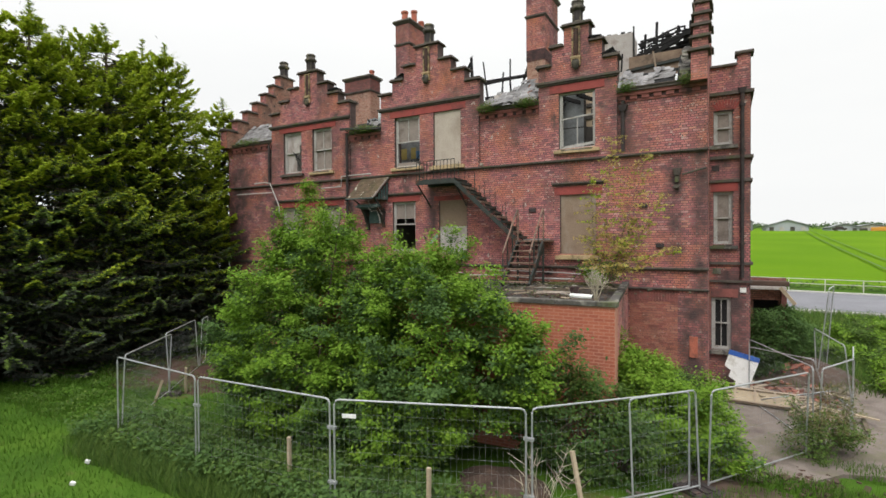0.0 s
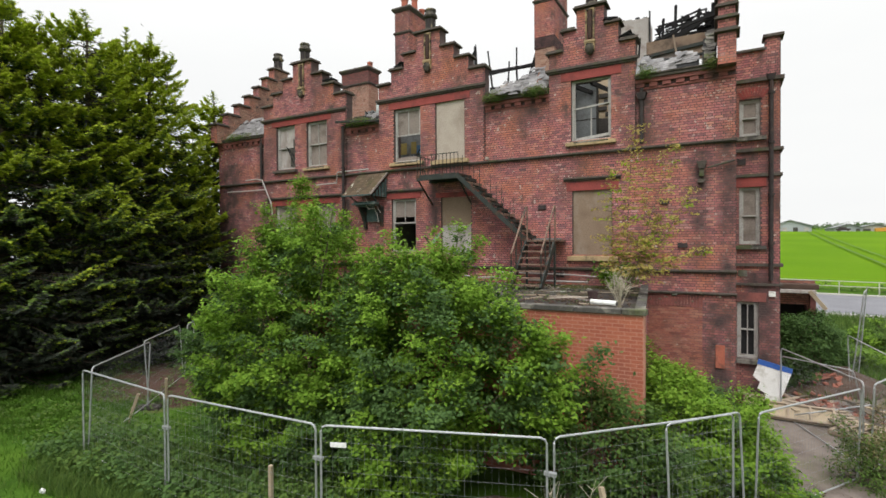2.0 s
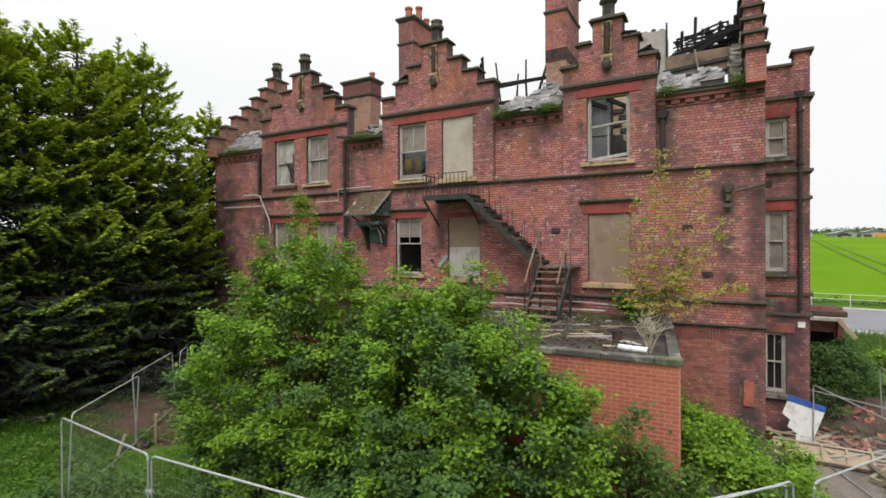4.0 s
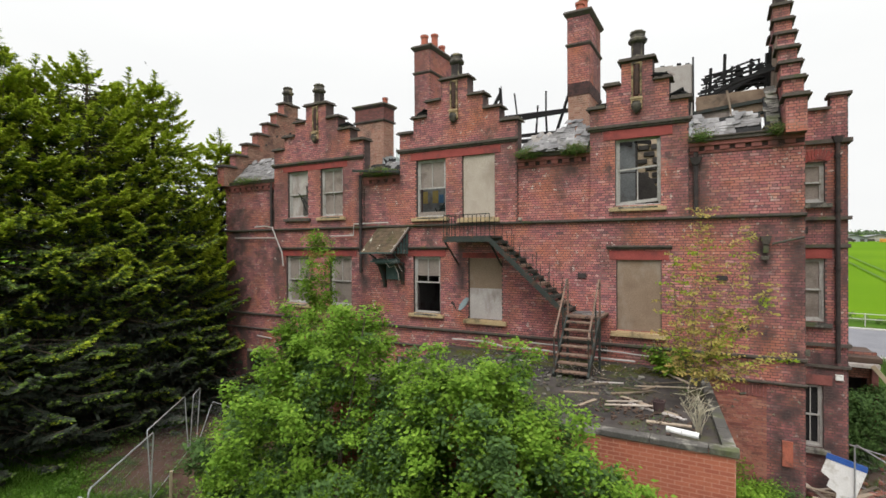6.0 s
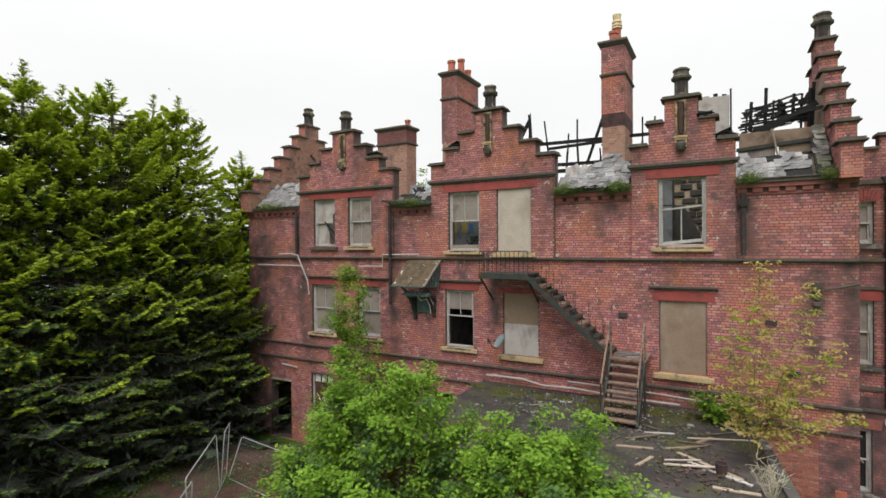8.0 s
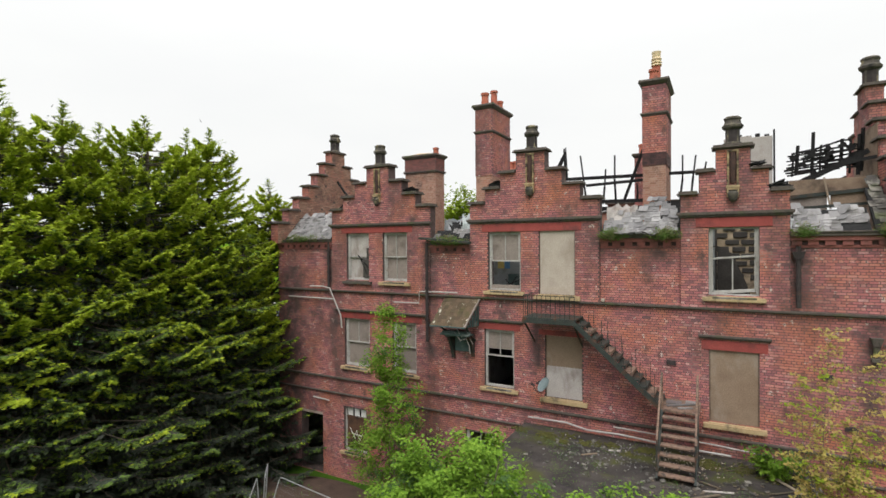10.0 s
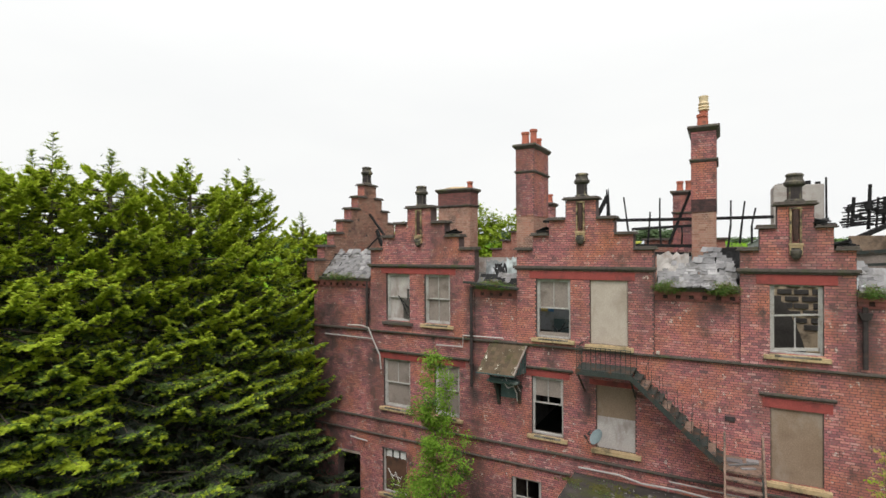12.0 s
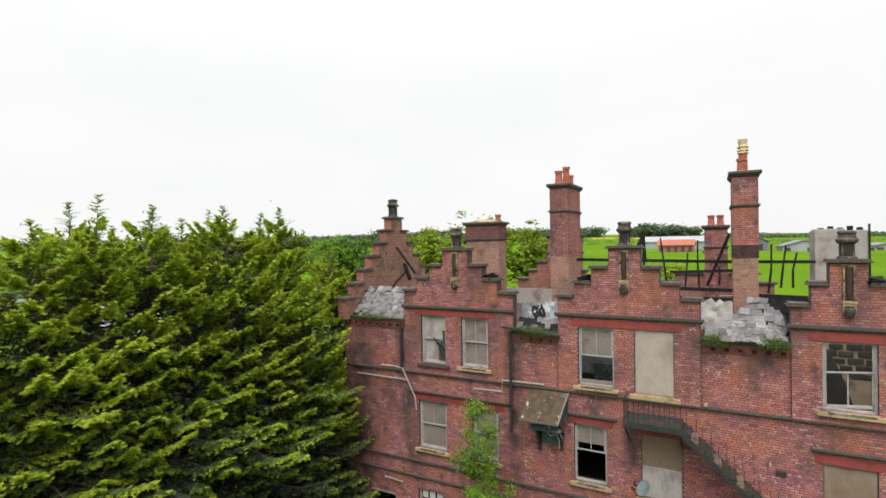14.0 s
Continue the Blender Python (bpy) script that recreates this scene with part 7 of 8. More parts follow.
tagged(quads("roof_moss", q, [M_WEED, M_LEAF_DEEP], picks), "moss and small weeds on the flat roof", "moss", kind="stuff")

# ---------------------------------------------------------------- temporary fence
def fence_panel(a, b, tall=2.0, lean=0.0, label="", twist=0.0):
    """A mesh fence panel between two foot points: tube frame, brace rails, wire mesh and two rubber feet."""
    ax, ay = a
    bx, by = b
    za, zb = float(height(ax, ay)) + 0.04, float(height(bx, by)) + 0.04
    if len(label) == 0:
        label = "galvanised mesh fence panel on rubber feet"
    thing = tagged(empty("temporary_fence", ax, ay, za), label, "fence panel", "temporary fence")
    o, e = Vector((ax, ay, za)), Vector((bx, by, zb))
    along = (e - o).normalized()
    out = Vector((along.y, -along.x, 0))
    up = (Vector((0, 0, 1)) * math.cos(radians(lean)) + out * math.sin(radians(lean))).normalized()
    width = (e - o).length
    spot = lambda u, v: o + along * u + up * v + out * (twist * u * v)  # noqa: E731
    c = 0.09
    ring = [spot(0.02, 0.0), spot(0.02, tall - c), spot(0.02 + 0.3 * c, tall - 0.3 * c), spot(0.02 + c, tall), spot(width - 0.02 - c, tall), spot(width - 0.02 - 0.3 * c, tall - 0.3 * c), spot(width - 0.02, tall - c), spot(width - 0.02, 0.0)]
    part("frame", Geo().tube(ring, 0.0185, 8), M_GALV, thing)
    part("bottom_rail", Geo().tube([spot(0.02, 0.14), spot(width - 0.02, 0.14)], 0.016, 6), M_GALV, thing)
    g = Geo()
    n = int(width / 0.1)
    for k in range(1, n):
        u = width * k / n
        g.bar(spot(u, 0.14), spot(u, tall - 0.02), 0.0014)
    for k in range(1, 8):
        v = 0.14 + (tall - 0.16) * k / 8
        g.bar(spot(0.04, v), spot(width - 0.04, v), 0.0021)
    part("wire_mesh", g, M_WIRE, thing)
    if abs(lean) < 20:
        for p in (o, e):
            turn = Matrix.Translation((p.x, p.y, p.z - 0.04)) @ Matrix.Rotation(math.atan2(out.y, out.x), 4, "Z")
            part("foot", Geo().box(-0.34, 0.34, -0.11, 0.11, -0.01, 0.1, turn).box(-0.2, 0.2, -0.08, 0.08, 0.1, 0.13, turn), M_PIPE, thing, "black rubber foot", bevel=0.015)
    return thing


corner, first, second, third, fourth = (-3.3, -10.36), (0.2, -10.62), (3.82, -10.45), (7.12, -9.2), (9.5, -6.5)
fence_panel(corner, first)
fence_panel((first[0] + 0.06, first[1]), second)
fence_panel((second[0] + 0.06, second[1]), third)
fence_panel((third[0] + 0.05, third[1] + 0.06), fourth)
fence_panel((8.62, -7.75), (9.68, -6.38), 2.0, -3, "short mesh fence panel with rounded corners")
fence_panel((9.8, -6.2), (11.75, -3.2), 2.0, 2)
fence_panel((-3.45, -10.2), (-5.7, -7.5), 2.0, 3)
fence_panel((-5.78, -7.42), (-8.1, -4.75), 2.0, -3)
fence_panel((-8.15, -4.7), (-8.9, -3.9), 2.0, 4, "short mesh fence panel leaning by the trees")
fence_panel((-8.6, -4.1), (-5.5, -4.5), 1.55, -22, "mesh fence panel pushed over towards the wall")
fence_panel((12.05, -2.65), (13.0, -0.75), 2.0, 2, "short bent mesh fence panel")
fence_panel((13.06, -0.65), (13.38, 1.15), 2.0, 0, "short bent mesh fence panel")
fence_panel((13.4, 1.2), (12.95, 4.4), 2.0, -6, "twisted mesh fence panel leaning outwards", 0.02)
fence_panel((12.95, 4.5), (13.45, 6.1), 3.4, 6, "mesh fence panel stood up on its end", -0.02)
fence_panel((10.78, 1.0), (11.97, -2.55), 2.0, 0, "mesh fence panel running back to the building")
fence_panel((10.95, 3.4), (12.9, 1.9), 1.6, 24, "leaning mesh fence panel above the rubble")
fence_panel((10.6, 0.9), (12.3, 2.6), 1.1, 66, "fallen mesh fence panel on the rubble")
for (x, y), z in ((second, 1.5), (third, 1.5), (first, 1.4), (second, 0.5), (third, 0.5)):
    c = float(height(x, y)) + z
    clamp = tagged(part("fence_clamp", Geo().box(x - 0.06, x + 0.12, y - 0.035, y + 0.035, c, c + 0.05).lathe((x + 0.03, y - 0.05), [(0.015, c), (0.015, c + 0.05)], 6), M_GALV), "steel clamp joining two fence panels", "clamp", "fence clamps")
sx, sy = 3.82 + 0.35, -10.45 + 0.10
sign = tagged(part("fence_sign", Geo().box(-0.13, 0.13, -0.012, -0.004, 0, 0.075, Matrix.Translation((sx, sy, float(height(sx, sy)) + 1.72)) @ Matrix.Rotation(radians(20), 4, "Z")), M_PVC), "small white plate fixed to the fence mesh", "sign")


def stake(x, y, tall, lean, mat=M_STAKE):
    z = float(height(x, y))
    s = tagged(empty("timber_stake", x, y, z), "pale square timber stake in the grass", "stake", "timber stakes")
    part("shaft", Geo().bar((x, y, z - 0.2), (x + lean[0], y + lean[1], z + tall), 0.07), mat, s, bevel=0.008)
    return s


stake(2.35, -10.05, 0.95, (0.0, 0.0))
stake(5.55, -9.9, 0.95, (0.02, 0.0))
stake(8.1, -8.9, 1.25, (-0.35, 0.25))
stake(-4.9, -8.6, 0.8, (0.15, 0.3))
stake(-5.6, -7.0, 0.9, (0.2, -0.1))

# ---------------------------------------------------------------- broken yard at the east end
def slab_outline(name, pts, z, mat, label, category):
    g, n = Geo(), len(pts)
    g.add([(x, y, z) for x, y in pts] + [(x, y, z - 0.35) for x, y in pts], [tuple(range(n)), tuple(reversed(range(n, 2 * n)))] + [(i, i + n, (i + 1) % n + n, (i + 1) % n) for i in range(n)])
    return tagged(part(name, g, mat), label, category, kind="structure")


slab_outline("yard", [(8.1, -6.0), (9.2, -6.2), (9.9, -5.6), (10.5, -5.4), (11.0, -4.8), (11.7, -4.7), (12.3, -4.0), (13.2, -3.7), (14.6, -3.2), (17.5, -1.5), (16.8, 4.5), (13.8, 4.8), (12.6, 3.4), (11.0, 2.1), (8.1, 0.0)], 0.16, M_CONCRETE, "stained broken concrete yard at the building's end", "yard")


def plank(x, y, z, long, w, t, turn, tilt, mat=M_WOOD, name="plank", label="loose weathered timber plank"):
    m = pose(x, y, z, 0, tilt, turn)
    return tagged(part(name, Geo().box(-long / 2, long / 2, -w / 2, w / 2, 0, t, m), mat, bevel=0.004), label, "plank", "scattered timber")


def pallet(x, y, z, turn, tilt, label):
    p = tagged(empty("wooden_pallet", x, y, z), label, "pallet")
    m = Matrix.Translation((x, y, z)) @ pose(0, 0, 0, tilt, 0, turn)
    for k in range(5):
        part("deck_board", Geo().box(-0.6, 0.6, -0.5 + 0.225 * k, -0.4 + 0.225 * k, 0.1, 0.122, m), M_WOOD, p)
    for k in range(3):
        part("bearer", Geo().box(-0.6 + 0.55 * k, -0.5 + 0.55 * k, -0.5, 0.5, 0.0, 0.1, m), M_WOOD, p)
    return p


def timber_tray(x, y, z, long, deep, turn, tilt, label):
    """A shallow timber panel with a raised rim and cross ribs."""
    p = tagged(empty("timber_tray", x, y, z), label, "panel")
    m = Matrix.Translation((x, y, z)) @ pose(0, 0, 0, tilt, 0, turn)
    part("board", Geo().box(-long / 2, long / 2, 0, deep, 0, 0.02, m), M_STAKE, p)
    for a, b in ((0, 0.05), (deep - 0.05, deep)):
        part("rim", Geo().box(-long / 2, long / 2, a, b, 0.02, 0.09, m), M_WOOD, p)
    for k in range(5):
        u = -long / 2 + (long - 0.05) * k / 4
        part("rib", Geo().box(u, u + 0.05, 0.05, deep - 0.05, 0.02, 0.085, m), M_WOOD, p)
    return p


timber_tray(10.9, 0.25, 0.2, 2.1, 0.6, -3, 28, "ribbed pale timber panel lying before the rubble")
pallet(10.9, 1.5, 0.17, 25, 0, "flat wooden pallet among the rubble")
pallet(11.9, 0.9, 0.17, 10, 4, "broken wooden pallet among the rubble")
pallet(12.4, -0.1, 0.19, 60, 0, "flat wooden pallet on the concrete")
for k in range(20):
    plank(10.0 + 3.6 * r0.random(), -0.6 + 3.6 * r0.random(), 0.22 + 0.25 * r0.random(), r0.uniform(0.7, 2.0), r0.uniform(0.06, 0.16), 0.03, r0.uniform(0, 180), r0.uniform(-6, 6), (M_BARK, M_WOOD, M_STAKE, M_BARK, M_BOARD)[k % 5])


def rubble(name, cx, cy, n, spread, heap, label, mats, size=(0.05, 0.16), z=None):
    """Heaped broken bricks and chunks."""
    g = Geo()
    for _ in range(n):
        dx, dy = r0.normal() * spread, r0.normal() * spread * 0.8
        h = heap * math.exp(-(dx * dx + dy * dy) / (1.6 * spread * spread))
        base = (float(height(cx + dx, cy + dy)) if z is None else z) + h * r0.uniform(0.5, 1)
        s = r0.uniform(*size)
        m = pose(cx + dx, cy + dy, base, r0.uniform(-30, 30), r0.uniform(-30, 30), r0.uniform(0, 180))
        g.box(-s * 0.9, s * 0.9, -s * 0.5, s * 0.5, -s * 0.3, s * 0.3, m)
    ob = part(name, g, mats)
    return tagged(ob, label, "rubble", kind="stuff")


def heap(name, cx, cy, rx, ry, tall, mat, label):
    n, g = 22, Geo()
    for j in range(7):
        f = j / 6
        for i in range(n):
            a = 2 * math.pi * i / n
            d = noise.noise(Vector((math.cos(a) * 2, math.sin(a) * 2, f * 3 + cx)))
            x, y = cx + rx * f * math.cos(a) * (1 + 0.2 * d), cy + ry * f * math.sin(a) * (1 + 0.2 * d)
            g.v.append((x, y, float(height(x, y)) + tall * (1 - f * f) * (1 + 0.35 * d) - 0.04 * (j == 6) * 3))
    for j in range(6):
        g.f += [(j * n + i, (j + 1) * n + i, (j + 1) * n + (i + 1) % n, j * n + (i + 1) % n) for i in range(n)]
    return tagged(part(name, g, mat), label, "heap", kind="structure")


heap("rubble_mound", 12.4, 5.2, 2.2, 2.0, 0.7, M_SOIL, "mound of earth and rubble")
rubble("broken_bricks", 12.3, 4.6, 260, 0.8, 0.75, "heap of broken red bricks", M_BRICK_PALE)
rubble("broken_bricks", 11.9, 2.0, 160, 1.0, 0.3, "scattered broken red bricks on the concrete", M_BRICK_PALE)
rubble("broken_bricks", 10.2, -3.3, 120, 1.0, 0.12, "small rubble on the concrete yard", M_CONCRETE, (0.02, 0.08))
rubble("broken_bricks", 14.6, -0.4, 120, 0.9, 0.1, "broken red bricks on the concrete yard", M_BRICK, (0.03, 0.09))
rubble("broken_bricks", 11.4, -5.0, 160, 0.8, 0.08, "earth clods and rubble along the yard edge", M_SOIL, (0.03, 0.10))
heap("soil_patch", 10.4, -6.2, 1.3, 0.9, 0.10, M_SOIL, "bare trodden earth by the yard edge")
rubble("broken_bricks", 9.5, -7.2, 60, 0.5, 0.15, "grey rubble at the fence foot", M_CONCRETE, (0.03, 0.1))
rubble("slate_chips", 6.15, -8.2, 90, 0.42, 0.12, "dark slate chips and broken bricks under the bush", M_SLATE, (0.03, 0.09))
heap("soil_patch", 6.1, -8.0, 1.1, 0.9, 0.22, M_SOIL, "bare brown earth under the bush")
heap("soil_patch", -7.9, -4.4, 4.7, 3.9, 0.16, M_SOIL_RED, "bare brown earth by the trees")
heap("soil_patch", -8.2, -1.7, 4.2, 1.7, 0.18, M_SOIL, "dark trodden earth along the wall")
rubble("broken_bricks", -6.6, -3.6, 200, 1.4, 0.14, "broken bricks on the bare earth", M_BRICK_PALE, (0.03, 0.09))
pts = [(np.array([x, y, float(height(x, y)) + r0.uniform(0.1, 0.3)]), np.array([0, -0.3, 0.6])) for x, y, _ in scatter(150, -11.5, -4.5, -7.0, -1.2, r0, 0.16)]
q, picks = leaf_mass(pts, 18, 0.13, 0.05, r0, share=0.4)
tagged(quads("weeds", q, [M_WEED, M_LEAF_DEEP], picks), "scattered weeds on the bare earth", "weeds", kind="stuff")
rubble("broken_bricks", -8.6, -3.4, 150, 1.5, 0.16, "broken bricks and stones on the bare earth", M_BRICK_BUFF, (0.02, 0.08))
# ruined pier of stacked bricks
pier = tagged(empty("brick_pier", 12.15, 6.9, float(height(12.1, 6.9))), "ruined stub of an old brick gate pier", "pier")
zb = float(height(12.1, 6.9))
for k in range(16):
    for s in range(2):
        part("brick", Geo().box(11.9 + 0.25 * s + 0.02 * r0.normal(), 12.12 + 0.25 * s, 6.75, 7.05, zb + 0.08 * k, zb + 0.08 * k + 0.07), M_BRICK_PALE, pier)

# the leaning white sheet with a blue edge
sheet = tagged(empty("white_sheet", 10.4, 0.9, 0.16), "broken white plastic sheet with a blue top edge", "sheet")
ms = Matrix.Translation((10.5, 1.0, 0.35)) @ pose(0, 0, 0, -8, 6, -12)
g = Geo().add([ms @ Vector(p) for p in ((-0.12, 0, 0.0), (0.22, 0, 0.05), (0.42, 0, 1.02), (-0.42, 0, 1.1), (-0.5, 0, 0.72), (-0.3, 0, 0.6), (-0.34, 0, 0.4), (-0.12, 0, 0.3), (-0.12, 0.03, 0.0), (0.22, 0.03, 0.05), (0.42, 0.03, 1.02), (-0.42, 0.03, 1.1), (-0.5, 0.03, 0.72), (-0.3, 0.03, 0.6), (-0.34, 0.03, 0.4), (-0.12, 0.03, 0.3))], [tuple(range(8)), tuple(reversed(range(8, 16)))] + [(i, i + 8, (i + 1) % 8 + 8, (i + 1) % 8) for i in range(8)])
part("panel", g, M_PVC, sheet)
part("top_edge", Geo().add([ms @ Vector(p) for p in ((-0.44, -0.012, 1.1), (0.43, -0.012, 1.02), (0.43, -0.012, 1.17), (-0.42, -0.012, 1.25), (-0.44, 0.042, 1.1), (0.43, 0.042, 1.02), (0.43, 0.042, 1.17), (-0.42, 0.042, 1.25))], [(0, 1, 2, 3), (7, 6, 5, 4), (0, 4, 5, 1), (1, 5, 6, 2), (2, 6, 7, 3), (3, 7, 4, 0)]), M_BLUE, sheet, "blue edge strip")

# ruined lean-to beyond the recessed wall
lean = tagged(empty("ruined_lean_to", 11.0, 6.0, 0.0), "ruined brick lean-to with a collapsed white roof edge", "lean-to")
brick_wall("back_wall", [(0, 1.25, -0.2, 3.7)], [(0.2, 1.0, 1.9, 2.85)], (10.9, 5.4, 0), EAST, SOUTH, 0.2, lean, r0, M_BRICK_PALE)
part("roof", Geo().box(10.87, 12.1, 4.7, 6.9, 3.3, 3.42), M_BOARD_WHITE, lean, "pale sagging roof edge", bevel=0.02)
part("roof_covering", Geo().box(10.87, 12.2, 4.9, 7.0, 3.424, 3.6), M_SOIL, lean, "broken brown roof covering", bevel=0.03)
part("fallen_strip", Geo().bar((11.9, 4.7, 3.4), (12.35, 4.6, 2.8), 0.06, 0.12), M_STAKE, lean)
part("side_wall", Geo().box(11.98, 12.15, 5.2, 7.4, -0.2, 3.3), M_BRICK_GRIMY, lean)
# the void under the roof is painted as a dark wall
part("inner_wall", Geo().box(10.9, 12.0, 6.6, 6.7, -0.2, 3.3), M_DARK, lean, "inner wall coloured dark for the lean-to's shade")

# ---------------------------------------------------------------- litter on the flat roof
for x, y, long, turn, m in ((5.3, -2.4, 0.7, 20, M_BOARD_WHITE), (6.4, -3.9, 1.5, -35, M_WOOD), (6.6, -4.2, 1.3, -28, M_BOARD_WHITE), (5.9, -3.1, 0.9, 35, M_WOOD), (4.9, -3.6, 0.8, 15, M_WOOD), (6.3, -2.4, 0.6, 60, M_WOOD), (2.6, -1.0, 0.35, 20, M_BOARD_WHITE), (5.2, -4.3, 0.7, 70, M_WOOD), (6.9, -4.9, 0.8, 5, M_WOOD), (2.0, -1.6, 0.5, 40, M_WOOD)):
    plank(x, y, 3.725, long, r0.uniform(0.05, 0.11), 0.03, turn, 0, m, "batten", "broken batten on the flat roof")
p = tagged(empty("plastic_pipe", 7.1, -5.45, 3.86), "short white plastic pipe on the coping", "pipe")
part("tube", Geo().tube([(6.93, -5.62, 3.88), (7.18, -5.68, 3.88)], 0.055, 12), M_PVC, p)
part("coupling", Geo().tube([(7.19, -5.685, 3.88), (7.46, -5.74, 3.88)], 0.055, 12), M_PVC, p)
# the tube is solid; dark discs paint the shade of its hollow ends
part("bore", Geo().tube([(6.923, -5.618, 3.88), (6.933, -5.621, 3.88)], 0.047, 12), M_DARK, p, "dark disc painting the shade of the open end")
part("bore", Geo().tube([(7.458, -5.74, 3.88), (7.468, -5.742, 3.88)], 0.047, 12), M_DARK, p, "dark disc painting the shade of the open end")
pot = tagged(part("clay_pot", Geo().lathe((6.65, -4.2), [(0.10, 3.725), (0.12, 3.93), (0.13, 3.93), (0.13, 3.96), (0.11, 3.96), (0.09, 3.76)], 12), M_BRICK_SOOT), "old soot-dark clay pot on the flat roof", "pot")
rubble("roof_chips", 4.6, -2.6, 140, 1.4, 0.02, "slate chips and crumbs on the flat roof", M_COPING, (0.02, 0.09), 3.73)
rubble("roof_chips", 5.6, -2.9, 200, 1.2, 0.02, "brown bark crumbs and leaf litter on the flat roof", M_BARK, (0.012, 0.045), 3.73)
rubble("roof_chips", 6.2, -4.4, 160, 0.7, 0.03, "brown soil clods and moss crumbs on the flat roof", M_SOIL, (0.02, 0.06), 3.73)
for k in range(9):
    plank(4.9 + 2.2 * r0.random(), -4.6 + 3.6 * r0.random(), 3.73 + 0.05 * r0.random(), r0.uniform(0.5, 1.6), r0.uniform(0.03, 0.09), 0.025, r0.uniform(-50, 50), r0.uniform(-3, 3), (M_BARK, M_WOOD, M_BARK, M_BOARD)[k % 4], "batten", "broken batten on the flat roof")
rubble("roof_chips", 2.6, -1.2, 260, 0.9, 0.01, "fine grey chips strewn over the flat roof", M_SLATE, (0.008, 0.035), 3.728)
rubble("roof_chips", 4.4, -0.9, 160, 0.6, 0.02, "broken mortar and slate on the flat roof below the wall", M_BOARD, (0.008, 0.03), 3.728)
for cx in (0.6, 1.9, 3.2, 5.2, 6.3):
    for _ in range(5):
        bx, by = cx + r0.normal() * 0.5, -0.45 - abs(r0.normal()) * 0.35
        rubble("moss_patch", bx, by, 60, r0.uniform(0.08, 0.2), 0.012, "olive moss on the flat roof along the wall", M_MOSS, (0.015, 0.05), 3.724)
rubble("roof_chips", 1.6, -1.6, 80, 0.8, 0.02, "slate chips and crumbs on the flat roof", M_COPING, (0.02, 0.08), 3.73)
for x, y in ((-2.2, -11.6), (-1.3, -12.3)):
    tagged(part("litter", Geo().box(-0.05, 0.05, -0.03, 0.03, 0, 0.07, pose(x, y, float(height(x, y)) + 0.02, 10, 20, 40)), M_PVC, bevel=0.008), "white litter on the lawn", "litter")

# ---------------------------------------------------------------- distance
rail = tagged(empty("roadside_rail", 10, 34.5, float(height(10, 34.5))), "pale metal rail fence beyond the road", "fence")
g = Geo()
for k in range(60):
    x = -70 + 2.5 * k
    part("post", Geo().bar((x, 34.6, float(height(x, 34.6)) - 0.1), (x, 34.6, float(height(x, 34.6)) + 0.95), 0.07), M_KERB, rail)
for z in (0.9, 0.5):
    part("rail", Geo().tube([(x, 34.6, float(height(x, 34.6)) + z) for x in np.linspace(-70, 78, 30)], 0.035, 5), M_KERB, rail)
hedge = [(np.array([x, 36.2 + r0.normal() * 0.3, float(height(x, 36.2)) + abs(r0.normal()) * 0.25]), np.array([0, -0.4, 0.5])) for x in np.linspace(-60, 75, 700)]
q, picks = leaf_mass(hedge, 14, 0.25, 0.16, r0, share=0.4)
tagged(quads("verge_weeds", q, [M_WEED, M_LEAF_DEEP], picks), "rough weeds along the field edge", "weeds", kind="stuff")
# wheel tracks through the crop
for off in (0.0, 2.2):
    g, n = Geo(), 60
    ys = np.linspace(40, 205, n)
    xs = 25.6 + 0.05 * (ys - 55) + 0.0001 * (ys - 55) ** 2 + off
    top = [(xs[i] + s, ys[i], float(height(xs[i], ys[i])) + 0.28) for i in range(n) for s in (-0.13, 0.13)]
    low = [(x, y, z - 0.6) for x, y, z in top]
    g.add(top, [(2 * i, 2 * i + 1, 2 * i + 3, 2 * i + 2) for i in range(n - 1)])
    g.add(low, [(2 * i + 2, 2 * i + 3, 2 * i + 1, 2 * i) for i in range(n - 1)])
    tagged(part("wheel_track", g, M_LEAF_DEEP), "dark tractor wheel track through the crop", "track", kind="structure")


